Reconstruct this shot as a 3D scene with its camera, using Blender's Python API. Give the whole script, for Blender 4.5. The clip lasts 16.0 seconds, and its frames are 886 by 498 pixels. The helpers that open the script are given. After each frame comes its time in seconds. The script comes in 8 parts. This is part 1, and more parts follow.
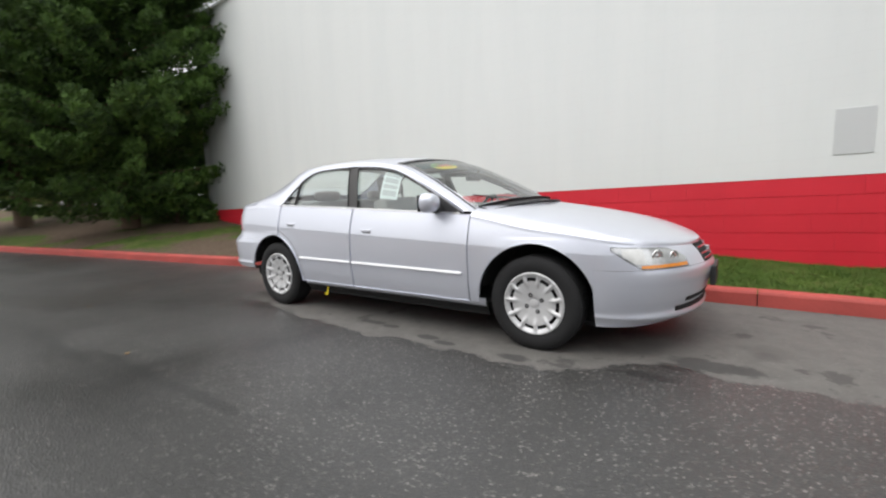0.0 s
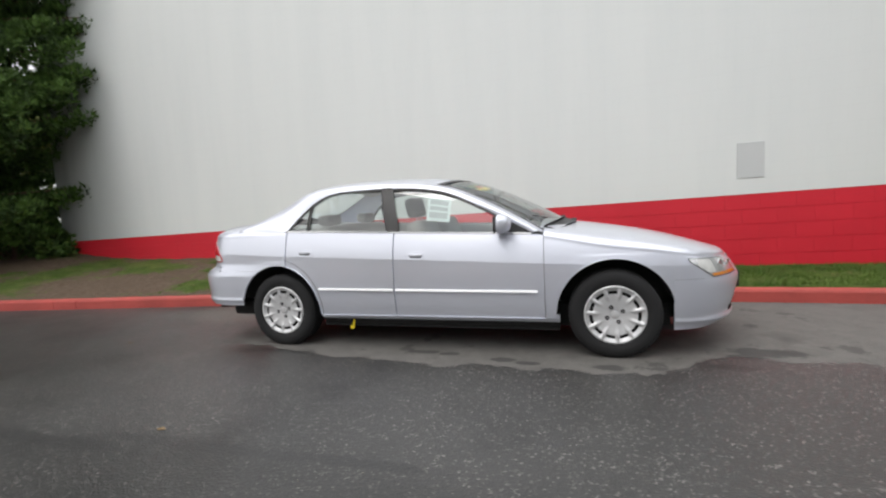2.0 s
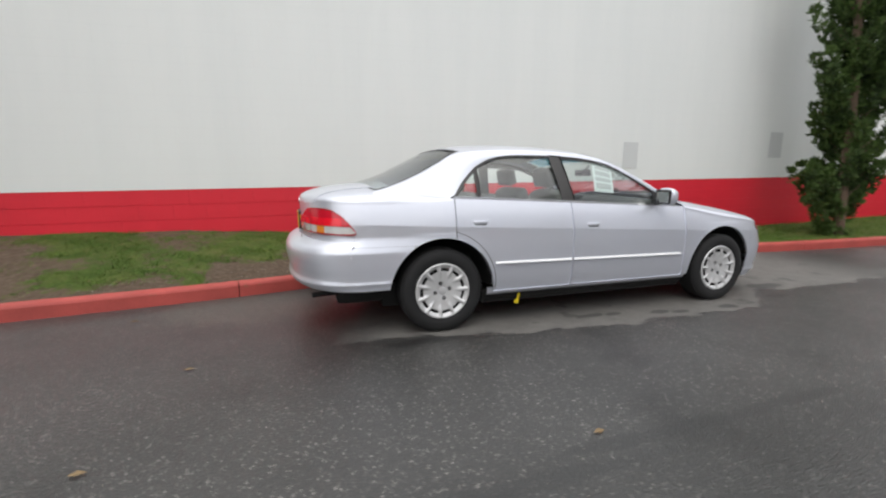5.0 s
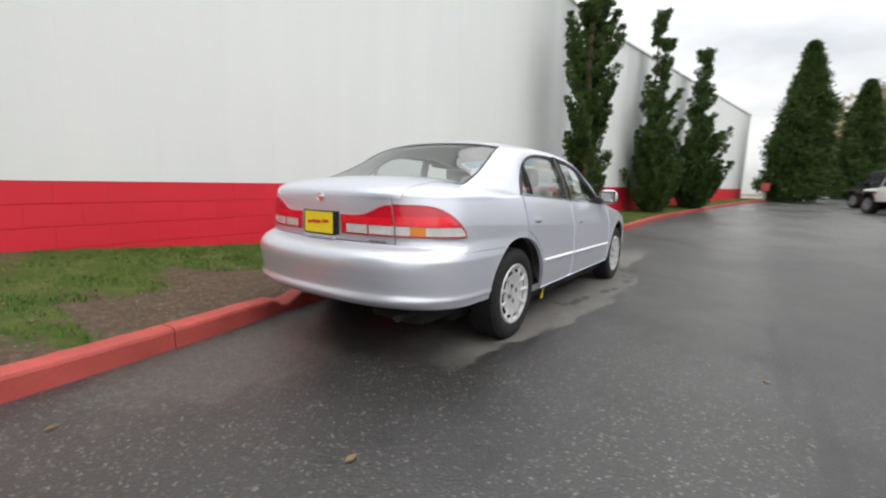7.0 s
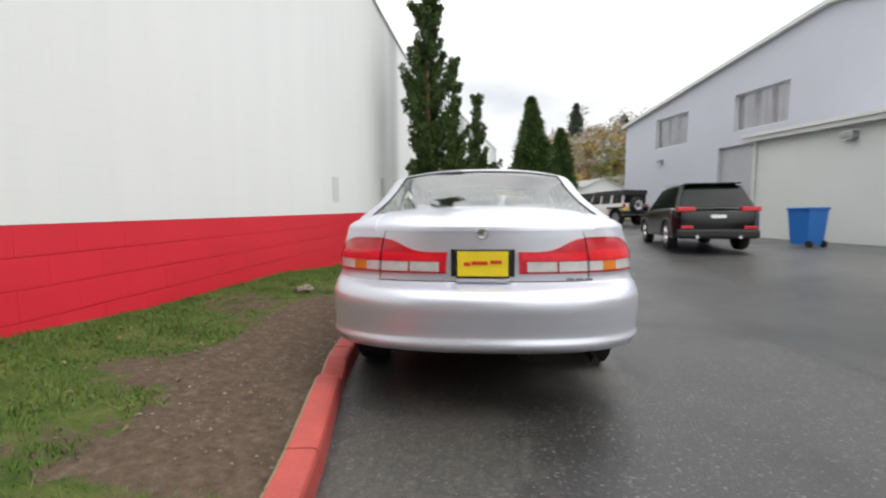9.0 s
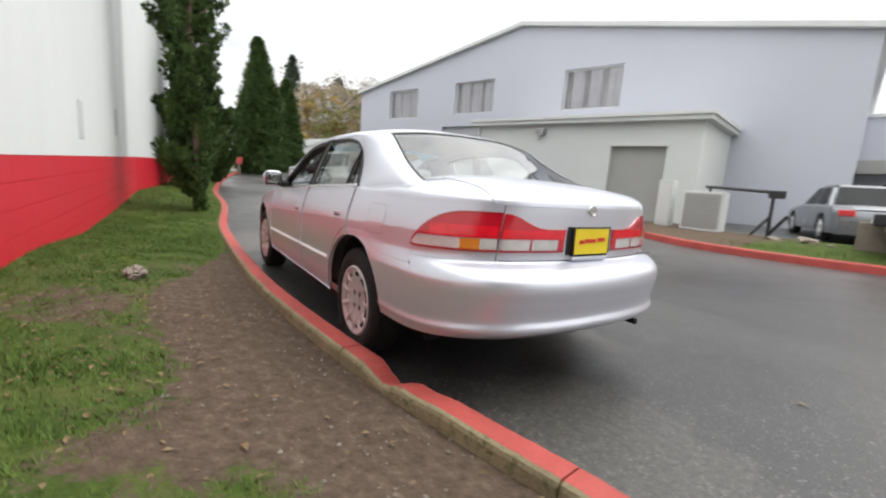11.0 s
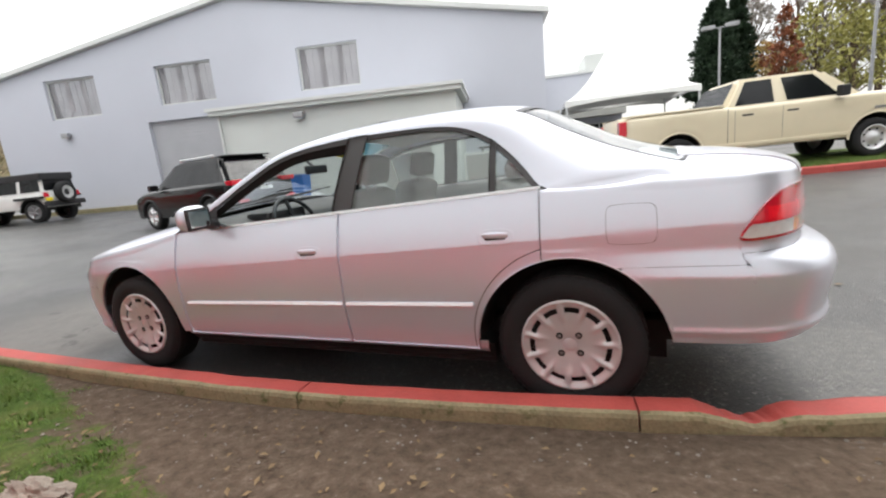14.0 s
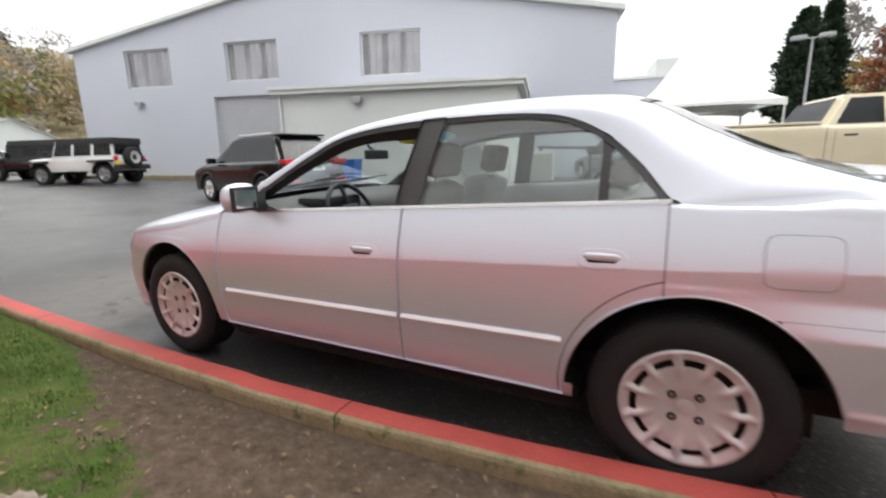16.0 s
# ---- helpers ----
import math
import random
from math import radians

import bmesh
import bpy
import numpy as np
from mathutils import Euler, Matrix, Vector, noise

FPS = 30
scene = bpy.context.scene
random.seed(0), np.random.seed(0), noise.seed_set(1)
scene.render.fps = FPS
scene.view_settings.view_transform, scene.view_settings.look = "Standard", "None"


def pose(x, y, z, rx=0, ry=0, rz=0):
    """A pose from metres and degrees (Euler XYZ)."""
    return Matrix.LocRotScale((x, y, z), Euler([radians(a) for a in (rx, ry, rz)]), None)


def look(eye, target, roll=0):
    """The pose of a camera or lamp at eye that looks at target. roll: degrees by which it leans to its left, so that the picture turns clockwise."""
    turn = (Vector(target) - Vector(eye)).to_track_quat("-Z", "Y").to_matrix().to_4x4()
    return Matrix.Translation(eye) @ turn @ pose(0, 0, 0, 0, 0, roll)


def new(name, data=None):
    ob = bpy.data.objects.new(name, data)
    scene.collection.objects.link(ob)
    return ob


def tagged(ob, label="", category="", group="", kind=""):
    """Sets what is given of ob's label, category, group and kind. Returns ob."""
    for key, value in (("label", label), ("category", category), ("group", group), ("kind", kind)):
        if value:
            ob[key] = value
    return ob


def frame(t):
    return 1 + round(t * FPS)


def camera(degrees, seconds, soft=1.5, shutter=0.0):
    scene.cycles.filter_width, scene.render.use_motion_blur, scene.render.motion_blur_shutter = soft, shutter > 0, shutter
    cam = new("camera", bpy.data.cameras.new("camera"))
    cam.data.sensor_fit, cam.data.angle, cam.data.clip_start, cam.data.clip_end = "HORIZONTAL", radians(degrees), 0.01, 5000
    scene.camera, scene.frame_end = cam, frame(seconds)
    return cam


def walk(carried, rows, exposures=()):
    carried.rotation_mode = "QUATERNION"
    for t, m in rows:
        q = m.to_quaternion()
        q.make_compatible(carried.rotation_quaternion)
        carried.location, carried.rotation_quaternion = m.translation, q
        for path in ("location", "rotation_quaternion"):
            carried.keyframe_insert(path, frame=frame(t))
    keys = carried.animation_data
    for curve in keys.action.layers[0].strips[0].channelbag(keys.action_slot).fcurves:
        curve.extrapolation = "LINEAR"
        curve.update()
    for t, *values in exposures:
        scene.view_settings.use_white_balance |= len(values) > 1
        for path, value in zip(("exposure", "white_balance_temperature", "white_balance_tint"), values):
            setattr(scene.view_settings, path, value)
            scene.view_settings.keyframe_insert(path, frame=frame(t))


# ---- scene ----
cam = camera(91.6, 16.0, 2.2, 0.4)

PATH = [
    (0, (2.44, -3.441, 1.035), (1.314, -1.807, 0.788), -2.1),
    (0.5, (2.01, -3.674, 1.058), (1.088, -1.912, 0.844), -4.1),
    (1, (1.664, -3.798, 1.073), (0.78, -2.02, 0.834), -4.0),
    (1.5, (1.444, -3.885, 1.071), (0.627, -2.075, 0.835), -1.1),
    (2, (1.066, -4.014, 1.111), (0.502, -2.104, 0.929), -3.2),
    (2.5, (0.633, -4.064, 1.109), (0.211, -2.116, 0.941), -1.3),
    (3, (0.105, -4.142, 1.119), (-0.103, -2.167, 0.889), -0.1),
    (3.5, (-0.464, -4.166, 1.135), (-0.564, -2.184, 0.889), 1.6),
    (4, (-1.115, -4.124, 1.157), (-1.009, -2.142, 0.91), 2.6),
    (4.2, (-1.376, -4.084, 1.171), (-1.178, -2.113, 0.892), 2.3),
    (6.3, (-3.57, -2.776, 1.045), (-2.302, -1.257, 0.749), 0.6),
    (6.5, (-3.709, -2.586, 1.036), (-2.367, -1.131, 0.75), 1.6),
    (7, (-4.033, -2.114, 1.017), (-2.41, -0.978, 0.739), 1.8),
    (7.5, (-4.255, -1.602, 1.014), (-2.531, -0.616, 0.777), 1.4),
    (8, (-4.461, -1.016, 1.006), (-2.597, -0.355, 0.709), 1.3),
    (8.2, (-4.501, -0.814, 1.01), (-2.603, -0.236, 0.76), 0.5),
    (10.3, (-4.157, 1.27, 1.049), (-2.3, 0.569, 0.803), 1.5),
    (10.5, (-4.049, 1.415, 1.016), (-2.247, 0.591, 0.739), 1.7),
    (11, (-3.729, 1.799, 1.032), (-2.074, 0.717, 0.734), 3.7),
    (11.5, (-3.449, 2.154, 1.139), (-1.993, 0.822, 0.815), 0.5),
    (12, (-2.963, 2.404, 1.165), (-1.635, 0.984, 0.694), 1.0),
    (12.5, (-2.57, 2.645, 1.2), (-1.426, 1.075, 0.723), -5.4),
    (13, (-2.17, 2.652, 1.178), (-1.198, 0.992, 0.629), -4.8),
    (13.5, (-1.8, 2.675, 1.173), (-1.015, 0.89, 0.727), -4.8),
    (14, (-1.54, 2.638, 1.149), (-0.809, 0.821, 0.748), -6.4),
    (14.5, (-1.434, 2.652, 1.15), (-0.78, 0.817, 0.7), -3.6),
    (15, (-1.404, 2.646, 1.15), (-0.78, 0.807, 0.669), -3.4),
    (15.5, (-1.411, 2.572, 1.159), (-0.673, 0.78, 0.667), -1.3),
    (16, (-1.246, 2.356, 1.146), (-0.349, 0.616, 0.736), -1.6),
]

EXPOSURES = [(0, 0.42), (1.0, 0.34), (3.5, 0.25), (6.4, 0.38), (8.2, 0.50), (10.4, 0.60), (12.5, 0.84), (14.0, 0.84), (16, 0.78)]
SKY_STRENGTH = 2.75
SUN_STRENGTH = 0.7

walk(cam, [(t, look(eye, target, roll)) for t, eye, target, roll in PATH], EXPOSURES)

# ---- world and light: a bright overcast sky ----
world = bpy.data.worlds.new("overcast_sky")
scene.world = world
world.use_nodes = True
wn, wl = world.node_tree.nodes, world.node_tree.links
wn.clear()
sky = wn.new("ShaderNodeTexSky")
sky.sky_type, sky.sun_disc = "NISHITA", False
sky.sun_elevation, sky.sun_rotation = radians(38), radians(200)
coord = wn.new("ShaderNodeTexCoord")
stretch = wn.new("ShaderNodeMapping")
stretch.inputs["Scale"].default_value = (1.0, 1.0, 2.6)
cloud = wn.new("ShaderNodeTexNoise")
cloud.inputs["Scale"].default_value, cloud.inputs["Detail"].default_value = 2.2, 5.0
ramp = wn.new("ShaderNodeValToRGB")
ramp.color_ramp.elements[0].position, ramp.color_ramp.elements[0].color = 0.33, (0.54, 0.555, 0.575, 1)
ramp.color_ramp.elements[1].position, ramp.color_ramp.elements[1].color = 0.68, (1.0, 0.985, 0.955, 1)
sky_bg, cloud_bg, mix = wn.new("ShaderNodeBackground"), wn.new("ShaderNodeBackground"), wn.new("ShaderNodeMixShader")
sky_bg.inputs["Strength"].default_value = 0.10
# an overcast sky is about three times as bright overhead as at the horizon
up = wn.new("ShaderNodeSeparateXYZ")
lift = wn.new("ShaderNodeMapRange")
lift.inputs["To Min"].default_value, lift.inputs["To Max"].default_value = SKY_STRENGTH * 0.240, SKY_STRENGTH * 0.92
wl.new(coord.outputs["Generated"], up.inputs[0])
wl.new(up.outputs["Z"], lift.inputs["Value"])
wl.new(lift.outputs[0], cloud_bg.inputs["Strength"])
mix.inputs["Fac"].default_value = 0.9
out = wn.new("ShaderNodeOutputWorld")
wl.new(coord.outputs["Generated"], stretch.inputs["Vector"])
wl.new(stretch.outputs["Vector"], cloud.inputs["Vector"])
wl.new(cloud.outputs["Fac"], ramp.inputs["Fac"])
wl.new(ramp.outputs["Color"], cloud_bg.inputs["Color"])
wl.new(sky.outputs["Color"], sky_bg.inputs["Color"])
wl.new(sky_bg.outputs[0], mix.inputs[1])
wl.new(cloud_bg.outputs[0], mix.inputs[2])
wl.new(mix.outputs[0], out.inputs["Surface"])

sun = new("sun", bpy.data.lights.new("sun", "SUN"))
sun.data.energy, sun.data.angle, sun.data.color = SUN_STRENGTH, radians(25), (1.0, 0.97, 0.93)
sun.matrix_world = look((0, 0, 20), (5, 12, 0))


# ---- materials ----
def nodes_of(name):
    m = bpy.data.materials.new(name)
    m.use_nodes = True
    nt = m.node_tree
    return m, nt, nt.nodes["Principled BSDF"]


def tex_noise(nt, vec, scale, detail=4.0, rough=0.55):
    n = nt.nodes.new("ShaderNodeTexNoise")
    n.inputs["Scale"].default_value, n.inputs["Detail"].default_value, n.inputs["Roughness"].default_value = scale, detail, rough
    nt.links.new(vec, n.inputs["Vector"])
    return n.outputs["Fac"]


def ramp_of(nt, fac, stops):
    r = nt.nodes.new("ShaderNodeValToRGB")
    el = r.color_ramp.elements
    while len(el) < len(stops):
        el.new(0.5)
    for e, (p, c) in zip(el, stops):
        e.position, e.color = p, (*c, 1) if len(c) == 3 else c
    nt.links.new(fac, r.inputs["Fac"])
    return r.outputs["Color"]


def mix_of(nt, fac, a, b, mode="MIX"):
    n = nt.nodes.new("ShaderNodeMix")
    n.data_type, n.blend_type = "RGBA", mode
    for sock, v in ((n.inputs[0], fac), (n.inputs[6], a), (n.inputs[7], b)):
        if isinstance(v, (int, float)):
            sock.default_value = v
        elif isinstance(v, tuple):
            sock.default_value = (*v, 1)
        else:
            nt.links.new(v, sock)
    return n.outputs[2]


def math_of(nt, op, a, b=0.0):
    n = nt.nodes.new("ShaderNodeMath")
    n.operation = op
    for sock, v in ((n.inputs[0], a), (n.inputs[1], b)):
        if isinstance(v, (int, float)):
            sock.default_value = v
        else:
            nt.links.new(v, sock)
    return n.outputs[0]


def bump_of(nt, bsdf, height, strength, distance=0.01):
    b = nt.nodes.new("ShaderNodeBump")
    b.inputs["Strength"].default_value, b.inputs["Distance"].default_value = strength, distance
    nt.links.new(height, b.inputs["Height"])
    nt.links.new(b.outputs["Normal"], bsdf.inputs["Normal"])


def world_pos(nt):
    return nt.nodes.new("ShaderNodeNewGeometry").outputs["Position"]


def surf(name, col, rough=0.6, metal=0.0, var=0.15, scale=3.0, fine=60.0, bump=0.1, coat=0.0, piece=0.0, wear=None, dist=0.005):
    """A surface with a base colour, wide stains, fine grain and a little relief."""
    m, nt, b = nodes_of(name)
    pos = world_pos(nt)
    wide, grain = tex_noise(nt, pos, scale), tex_noise(nt, pos, fine, 3.0)
    dark, light = tuple(c * (1 - var) for c in col), tuple(min(1.0, c * (1 + var)) for c in col)
    c1 = ramp_of(nt, wide, [(0.3, dark), (0.7, light)])
    c2 = mix_of(nt, 0.5 * min(1.0, var * 3), c1, ramp_of(nt, grain, [(0.3, dark), (0.7, light)]))
    if wear:
        spots = ramp_of(nt, tex_noise(nt, pos, scale * 2.3, 6.0, 0.7), [(wear[1], (0, 0, 0)), (wear[1] + 0.12, (1, 1, 1))])
        c2 = mix_of(nt, spots, c2, wear[0])
    if piece:
        info = nt.nodes.new("ShaderNodeObjectInfo")
        c2 = mix_of(nt, 1.0, c2, ramp_of(nt, info.outputs["Random"], [(0.0, (1 - piece,) * 3), (1.0, (1.0,) * 3)]), "MULTIPLY")
    nt.links.new(c2, b.inputs["Base Color"])
    b.inputs["Metallic"].default_value = metal
    rr = nt.nodes.new("ShaderNodeMapRange")
    rr.inputs["To Min"].default_value, rr.inputs["To Max"].default_value = max(0.02, rough - 0.08), min(1.0, rough + 0.08)
    nt.links.new(wide, rr.inputs["Value"])
    nt.links.new(rr.outputs[0], b.inputs["Roughness"])
    b.inputs["Coat Weight"].default_value, b.inputs["Coat Roughness"].default_value = coat, 0.04
    if bump:
        bump_of(nt, b, grain, bump, dist)
    return m


def glass_mat(name, col, rough=0.0, mixin=0.12):
    """Clear thin glass: a tinted see-through pane with a mirror gloss."""
    m, nt, b = nodes_of(name)
    o = nt.nodes["Material Output"]
    tr, gl, mx, fr = (nt.nodes.new(k) for k in ("ShaderNodeBsdfTransparent", "ShaderNodeBsdfGlossy", "ShaderNodeMixShader", "ShaderNodeLayerWeight"))
    tr.inputs["Color"].default_value = (*col, 1)
    gl.inputs["Roughness"].default_value = max(0.01, rough)
    fr.inputs["Blend"].default_value = 0.5
    boost = math_of(nt, "ADD", math_of(nt, "MULTIPLY", math_of(nt, "POWER", fr.outputs["Facing"], 4.0), 0.9), 0.03 + mixin * 0.4)
    nt.links.new(boost, mx.inputs[0])
    nt.links.new(tr.outputs[0], mx.inputs[1])
    nt.links.new(gl.outputs[0], mx.inputs[2])
    nt.links.new(mx.outputs[0], o.inputs["Surface"])
    nt.nodes.remove(b)
    return m


M = {}
M["paint"] = surf("silver_car_paint", (0.675, 0.695, 0.775), 0.33, 0.55, 0.012, 1.2, 40.0, 0.0, coat=0.5)
M["paint_black"] = surf("black_car_paint", (0.005, 0.005, 0.006), 0.18, 0.0, 0.1, 2.0, 600.0, 0.0, coat=0.2)
M["paint_black"].node_tree.nodes["Principled BSDF"].inputs["Specular IOR Level"].default_value = 0.3
M["paint_tan"] = surf("tan_truck_paint", (0.70, 0.62, 0.45), 0.35, 0.0, 0.04, 2.0, 600.0, 0.0, coat=0.8)
M["paint_white"] = surf("white_car_paint", (0.72, 0.72, 0.70), 0.35, 0.0, 0.05, 2.0, 600.0, 0.0, coat=0.8)
M["paint_grey"] = surf("grey_car_paint", (0.20, 0.21, 0.23), 0.3, 0.5, 0.05, 2.0, 600.0, 0.0, coat=0.8)
M["rubber"] = surf("tyre_rubber", (0.011, 0.011, 0.012), 0.85, 0, 0.3, 12, 90, 0.3)
M["black"] = surf("black_plastic", (0.02, 0.02, 0.022), 0.5, 0, 0.2, 10, 120, 0.15)
M["frame"] = surf("charcoal_window_frame", (0.045, 0.043, 0.043), 0.45, 0, 0.15, 10, 120, 0.1)
M["under"] = surf("dark_underbody", (0.012, 0.012, 0.012), 0.85, 0, 0.3, 8, 60, 0.3)
M["cover"] = surf("silver_wheel_cover", (0.62, 0.62, 0.63), 0.38, 0.35, 0.05, 9, 200, 0.04, coat=0.3)
M["chrome"] = surf("bright_trim", (0.85, 0.85, 0.86), 0.16, 0.9, 0.03, 9, 200, 0.0)
M["steel"] = surf("dull_steel", (0.35, 0.35, 0.36), 0.45, 0.8, 0.2, 9, 100, 0.1)
M["glass"] = glass_mat("car_glass", (0.86, 0.92, 0.90), 0.0, 0.30)
M["glass_clear"] = glass_mat("window_glass", (0.93, 0.93, 0.94), 0.02, 0.25)
M["glass_dark"] = glass_mat("dark_car_glass", (0.16, 0.18, 0.18))
M["lamp_bowl"] = surf("lamp_bowl_under_clear_lens", (0.66, 0.67, 0.68), 0.16, 0.6, 0.30, 30, 300, 0.10, coat=1.0)
# the sky's reflection on the bright moulding edge, painted as white
M["sky_bright_trim"] = surf("trim_painted_sky_bright", (0.80, 0.80, 0.81), 0.4, 0, 0.04, 9, 200, 0.0)
M["lens_bright"] = surf("bright_red_lamp_lens", (0.90, 0.012, 0.030), 0.10, 0, 0.20, 26, 240, 0.10, coat=1.0)
M["lens_red"] = surf("red_lamp_lens", (0.58, 0.010, 0.028), 0.12, 0, 0.12, 14, 240, 0.12, coat=1.0)
M["lens_dark"] = surf("deep_red_lamp_lens", (0.36, 0.008, 0.016), 0.14, 0, 0.12, 14, 240, 0.12, coat=1.0)
M["lens_clear"] = surf("clear_lamp_lens", (0.68, 0.68, 0.67), 0.12, 0.15, 0.18, 18, 260, 0.15, coat=1.0)
M["lens_amber"] = surf("amber_lamp_lens", (0.75, 0.25, 0.03), 0.12, 0, 0.1, 14, 240, 0.1, coat=1.0)
M["headrest"] = surf("dark_grey_headrest_cloth", (0.20, 0.195, 0.19), 0.9, 0, 0.12, 9, 240, 0.3)
M["seat"] = surf("grey_seat_cloth", (0.38, 0.37, 0.355), 0.9, 0, 0.12, 9, 240, 0.3)
M["trim"] = surf("grey_cabin_plastic", (0.34, 0.34, 0.34), 0.7, 0, 0.1, 6, 150, 0.15)
M["headliner"] = surf("pale_headliner", (0.60, 0.60, 0.57), 0.95, 0, 0.05, 6, 200, 0.1)
M["paper"] = surf("white_paper", (0.80, 0.86, 0.86), 0.8, 0, 0.03, 9, 60, 0.02)
M["yellow"] = surf("yellow_sticker", (0.85, 0.66, 0.02), 0.5, 0, 0.04, 9, 60, 0.02)
M["red_print"] = surf("red_print", (0.65, 0.03, 0.02), 0.5, 0, 0.04, 9, 60, 0.0)
M["blue"] = surf("blue_plastic", (0.02, 0.15, 0.50), 0.5, 0, 0.08, 9, 60, 0.05)
M["ink"] = surf("grey_ink", (0.52, 0.55, 0.56), 0.8, 0, 0.05, 9, 60, 0.0)
M["wall_white"] = surf("white_painted_block", (0.70, 0.73, 0.73), 0.75, 0, 0.025, 0.35, 45, 0.25)
M["wall_red"] = surf("red_painted_block", (0.69, 0.020, 0.040), 0.5, 0, 0.08, 0.8, 45, 0.25, piece=0.03)
M["wall_patch"] = surf("grey_patch_paint", (0.60, 0.615, 0.62), 0.75, 0, 0.03, 1, 45, 0.25)
M["kerb_red"] = surf("red_kerb_paint", (0.40, 0.066, 0.055), 0.65, 0, 0.22, 3, 70, 0.5, wear=((0.24, 0.12, 0.07), 0.64))
M["kerb_face"] = surf("mossy_concrete", (0.25, 0.22, 0.13), 0.9, 0, 0.35, 6, 70, 0.6, wear=((0.08, 0.10, 0.03), 0.55))
M["bld"] = surf("lavender_grey_siding", (0.485, 0.50, 0.56), 0.7, 0, 0.035, 0.3, 20, 0.1)
M["bld_white"] = surf("off_white_stucco", (0.58, 0.60, 0.58), 0.75, 0, 0.04, 0.5, 25, 0.15)
M["bld_door"] = surf("grey_steel_door", (0.33, 0.33, 0.31), 0.5, 0, 0.06, 1.0, 40, 0.05)
M["roller"] = surf("grey_roller_door_paint", (0.42, 0.425, 0.45), 0.5, 0, 0.06, 1.0, 40, 0.05)
M["bld_trim"] = surf("pale_metal_trim", (0.60, 0.61, 0.60), 0.5, 0, 0.06, 1.0, 40, 0.05)
M["curtain"] = surf("grey_window_blind", (0.34, 0.33, 0.345), 0.8, 0, 0.2, 2, 30, 0.1)
M["tent"] = surf("white_tent_cloth", (0.80, 0.80, 0.77), 0.7, 0, 0.03, 0.8, 30, 0.05)
M["bark"] = surf("tree_bark", (0.11, 0.075, 0.05), 0.95, 0, 0.35, 5, 50, 0.8)
M["soil"] = surf("bare_soil", (0.13, 0.10, 0.072), 0.95, 0, 0.25, 2.5, 40, 0.7, dist=0.02)
M["pale_wood"] = surf("weathered_wood", (0.24, 0.20, 0.165), 0.9, 0, 0.3, 9, 70, 0.5)


def leaf_mat(name, a, b, rough=0.6, tuft=1.6, soft=0.2):
    m, nt, bs = nodes_of(name)
    g = nt.nodes.new("ShaderNodeNewGeometry")
    c = ramp_of(nt, g.outputs["Random Per Island"], [(0.0, a), (1.0, b)])
    c = mix_of(nt, 0.62, c, ramp_of(nt, tex_noise(nt, g.outputs["Position"], tuft, 3.0), [(0.5 - soft, a), (0.5 + soft, b)]))
    nt.links.new(c, bs.inputs["Base Color"])
    bs.inputs["Roughness"].default_value = rough
    bs.inputs["Specular IOR Level"].default_value = 0.25
    return m


M["cedar"] = leaf_mat("cedar_foliage", (0.009, 0.022, 0.006), (0.098, 0.180, 0.036), 0.6, 2.6, 0.12)
M["cypress"] = leaf_mat("cypress_foliage", (0.012, 0.026, 0.008), (0.090, 0.150, 0.036), 0.6, 3.0, 0.14)
M["fir"] = leaf_mat("dark_fir_foliage", (0.012, 0.024, 0.014), (0.035, 0.060, 0.030))
M["autumn"] = leaf_mat("yellow_autumn_leaves", (0.34, 0.24, 0.09), (0.50, 0.36, 0.13))
# distance haze on the hill is mixed into these two paler leaf colours
M["brown"] = leaf_mat("haze_paled_brown_leaves", (0.30, 0.245, 0.16), (0.41, 0.34, 0.225))
M["far_fir"] = leaf_mat("haze_paled_fir_foliage", (0.055, 0.075, 0.055), (0.11, 0.135, 0.095))
M["russet"] = leaf_mat("russet_leaves", (0.16, 0.05, 0.025), (0.30, 0.11, 0.05))
M["thinning"] = leaf_mat("yellowing_green_leaves", (0.20, 0.20, 0.06), (0.38, 0.35, 0.11))
M["olive"] = leaf_mat("olive_green_leaves", (0.10, 0.12, 0.04), (0.24, 0.25, 0.08))
M["twig"] = leaf_mat("bare_grey_twigs", (0.24, 0.22, 0.20), (0.40, 0.37, 0.34), 0.9)
M["grass_blade"] = leaf_mat("grass_blades", (0.046, 0.096, 0.012), (0.140, 0.215, 0.040))
M["dead_leaf"] = leaf_mat("fallen_leaves", (0.09, 0.06, 0.035), (0.28, 0.20, 0.11), 0.8)
M["pebble"] = leaf_mat("pale_pebbles", (0.11, 0.095, 0.08), (0.30, 0.27, 0.235), 0.8)


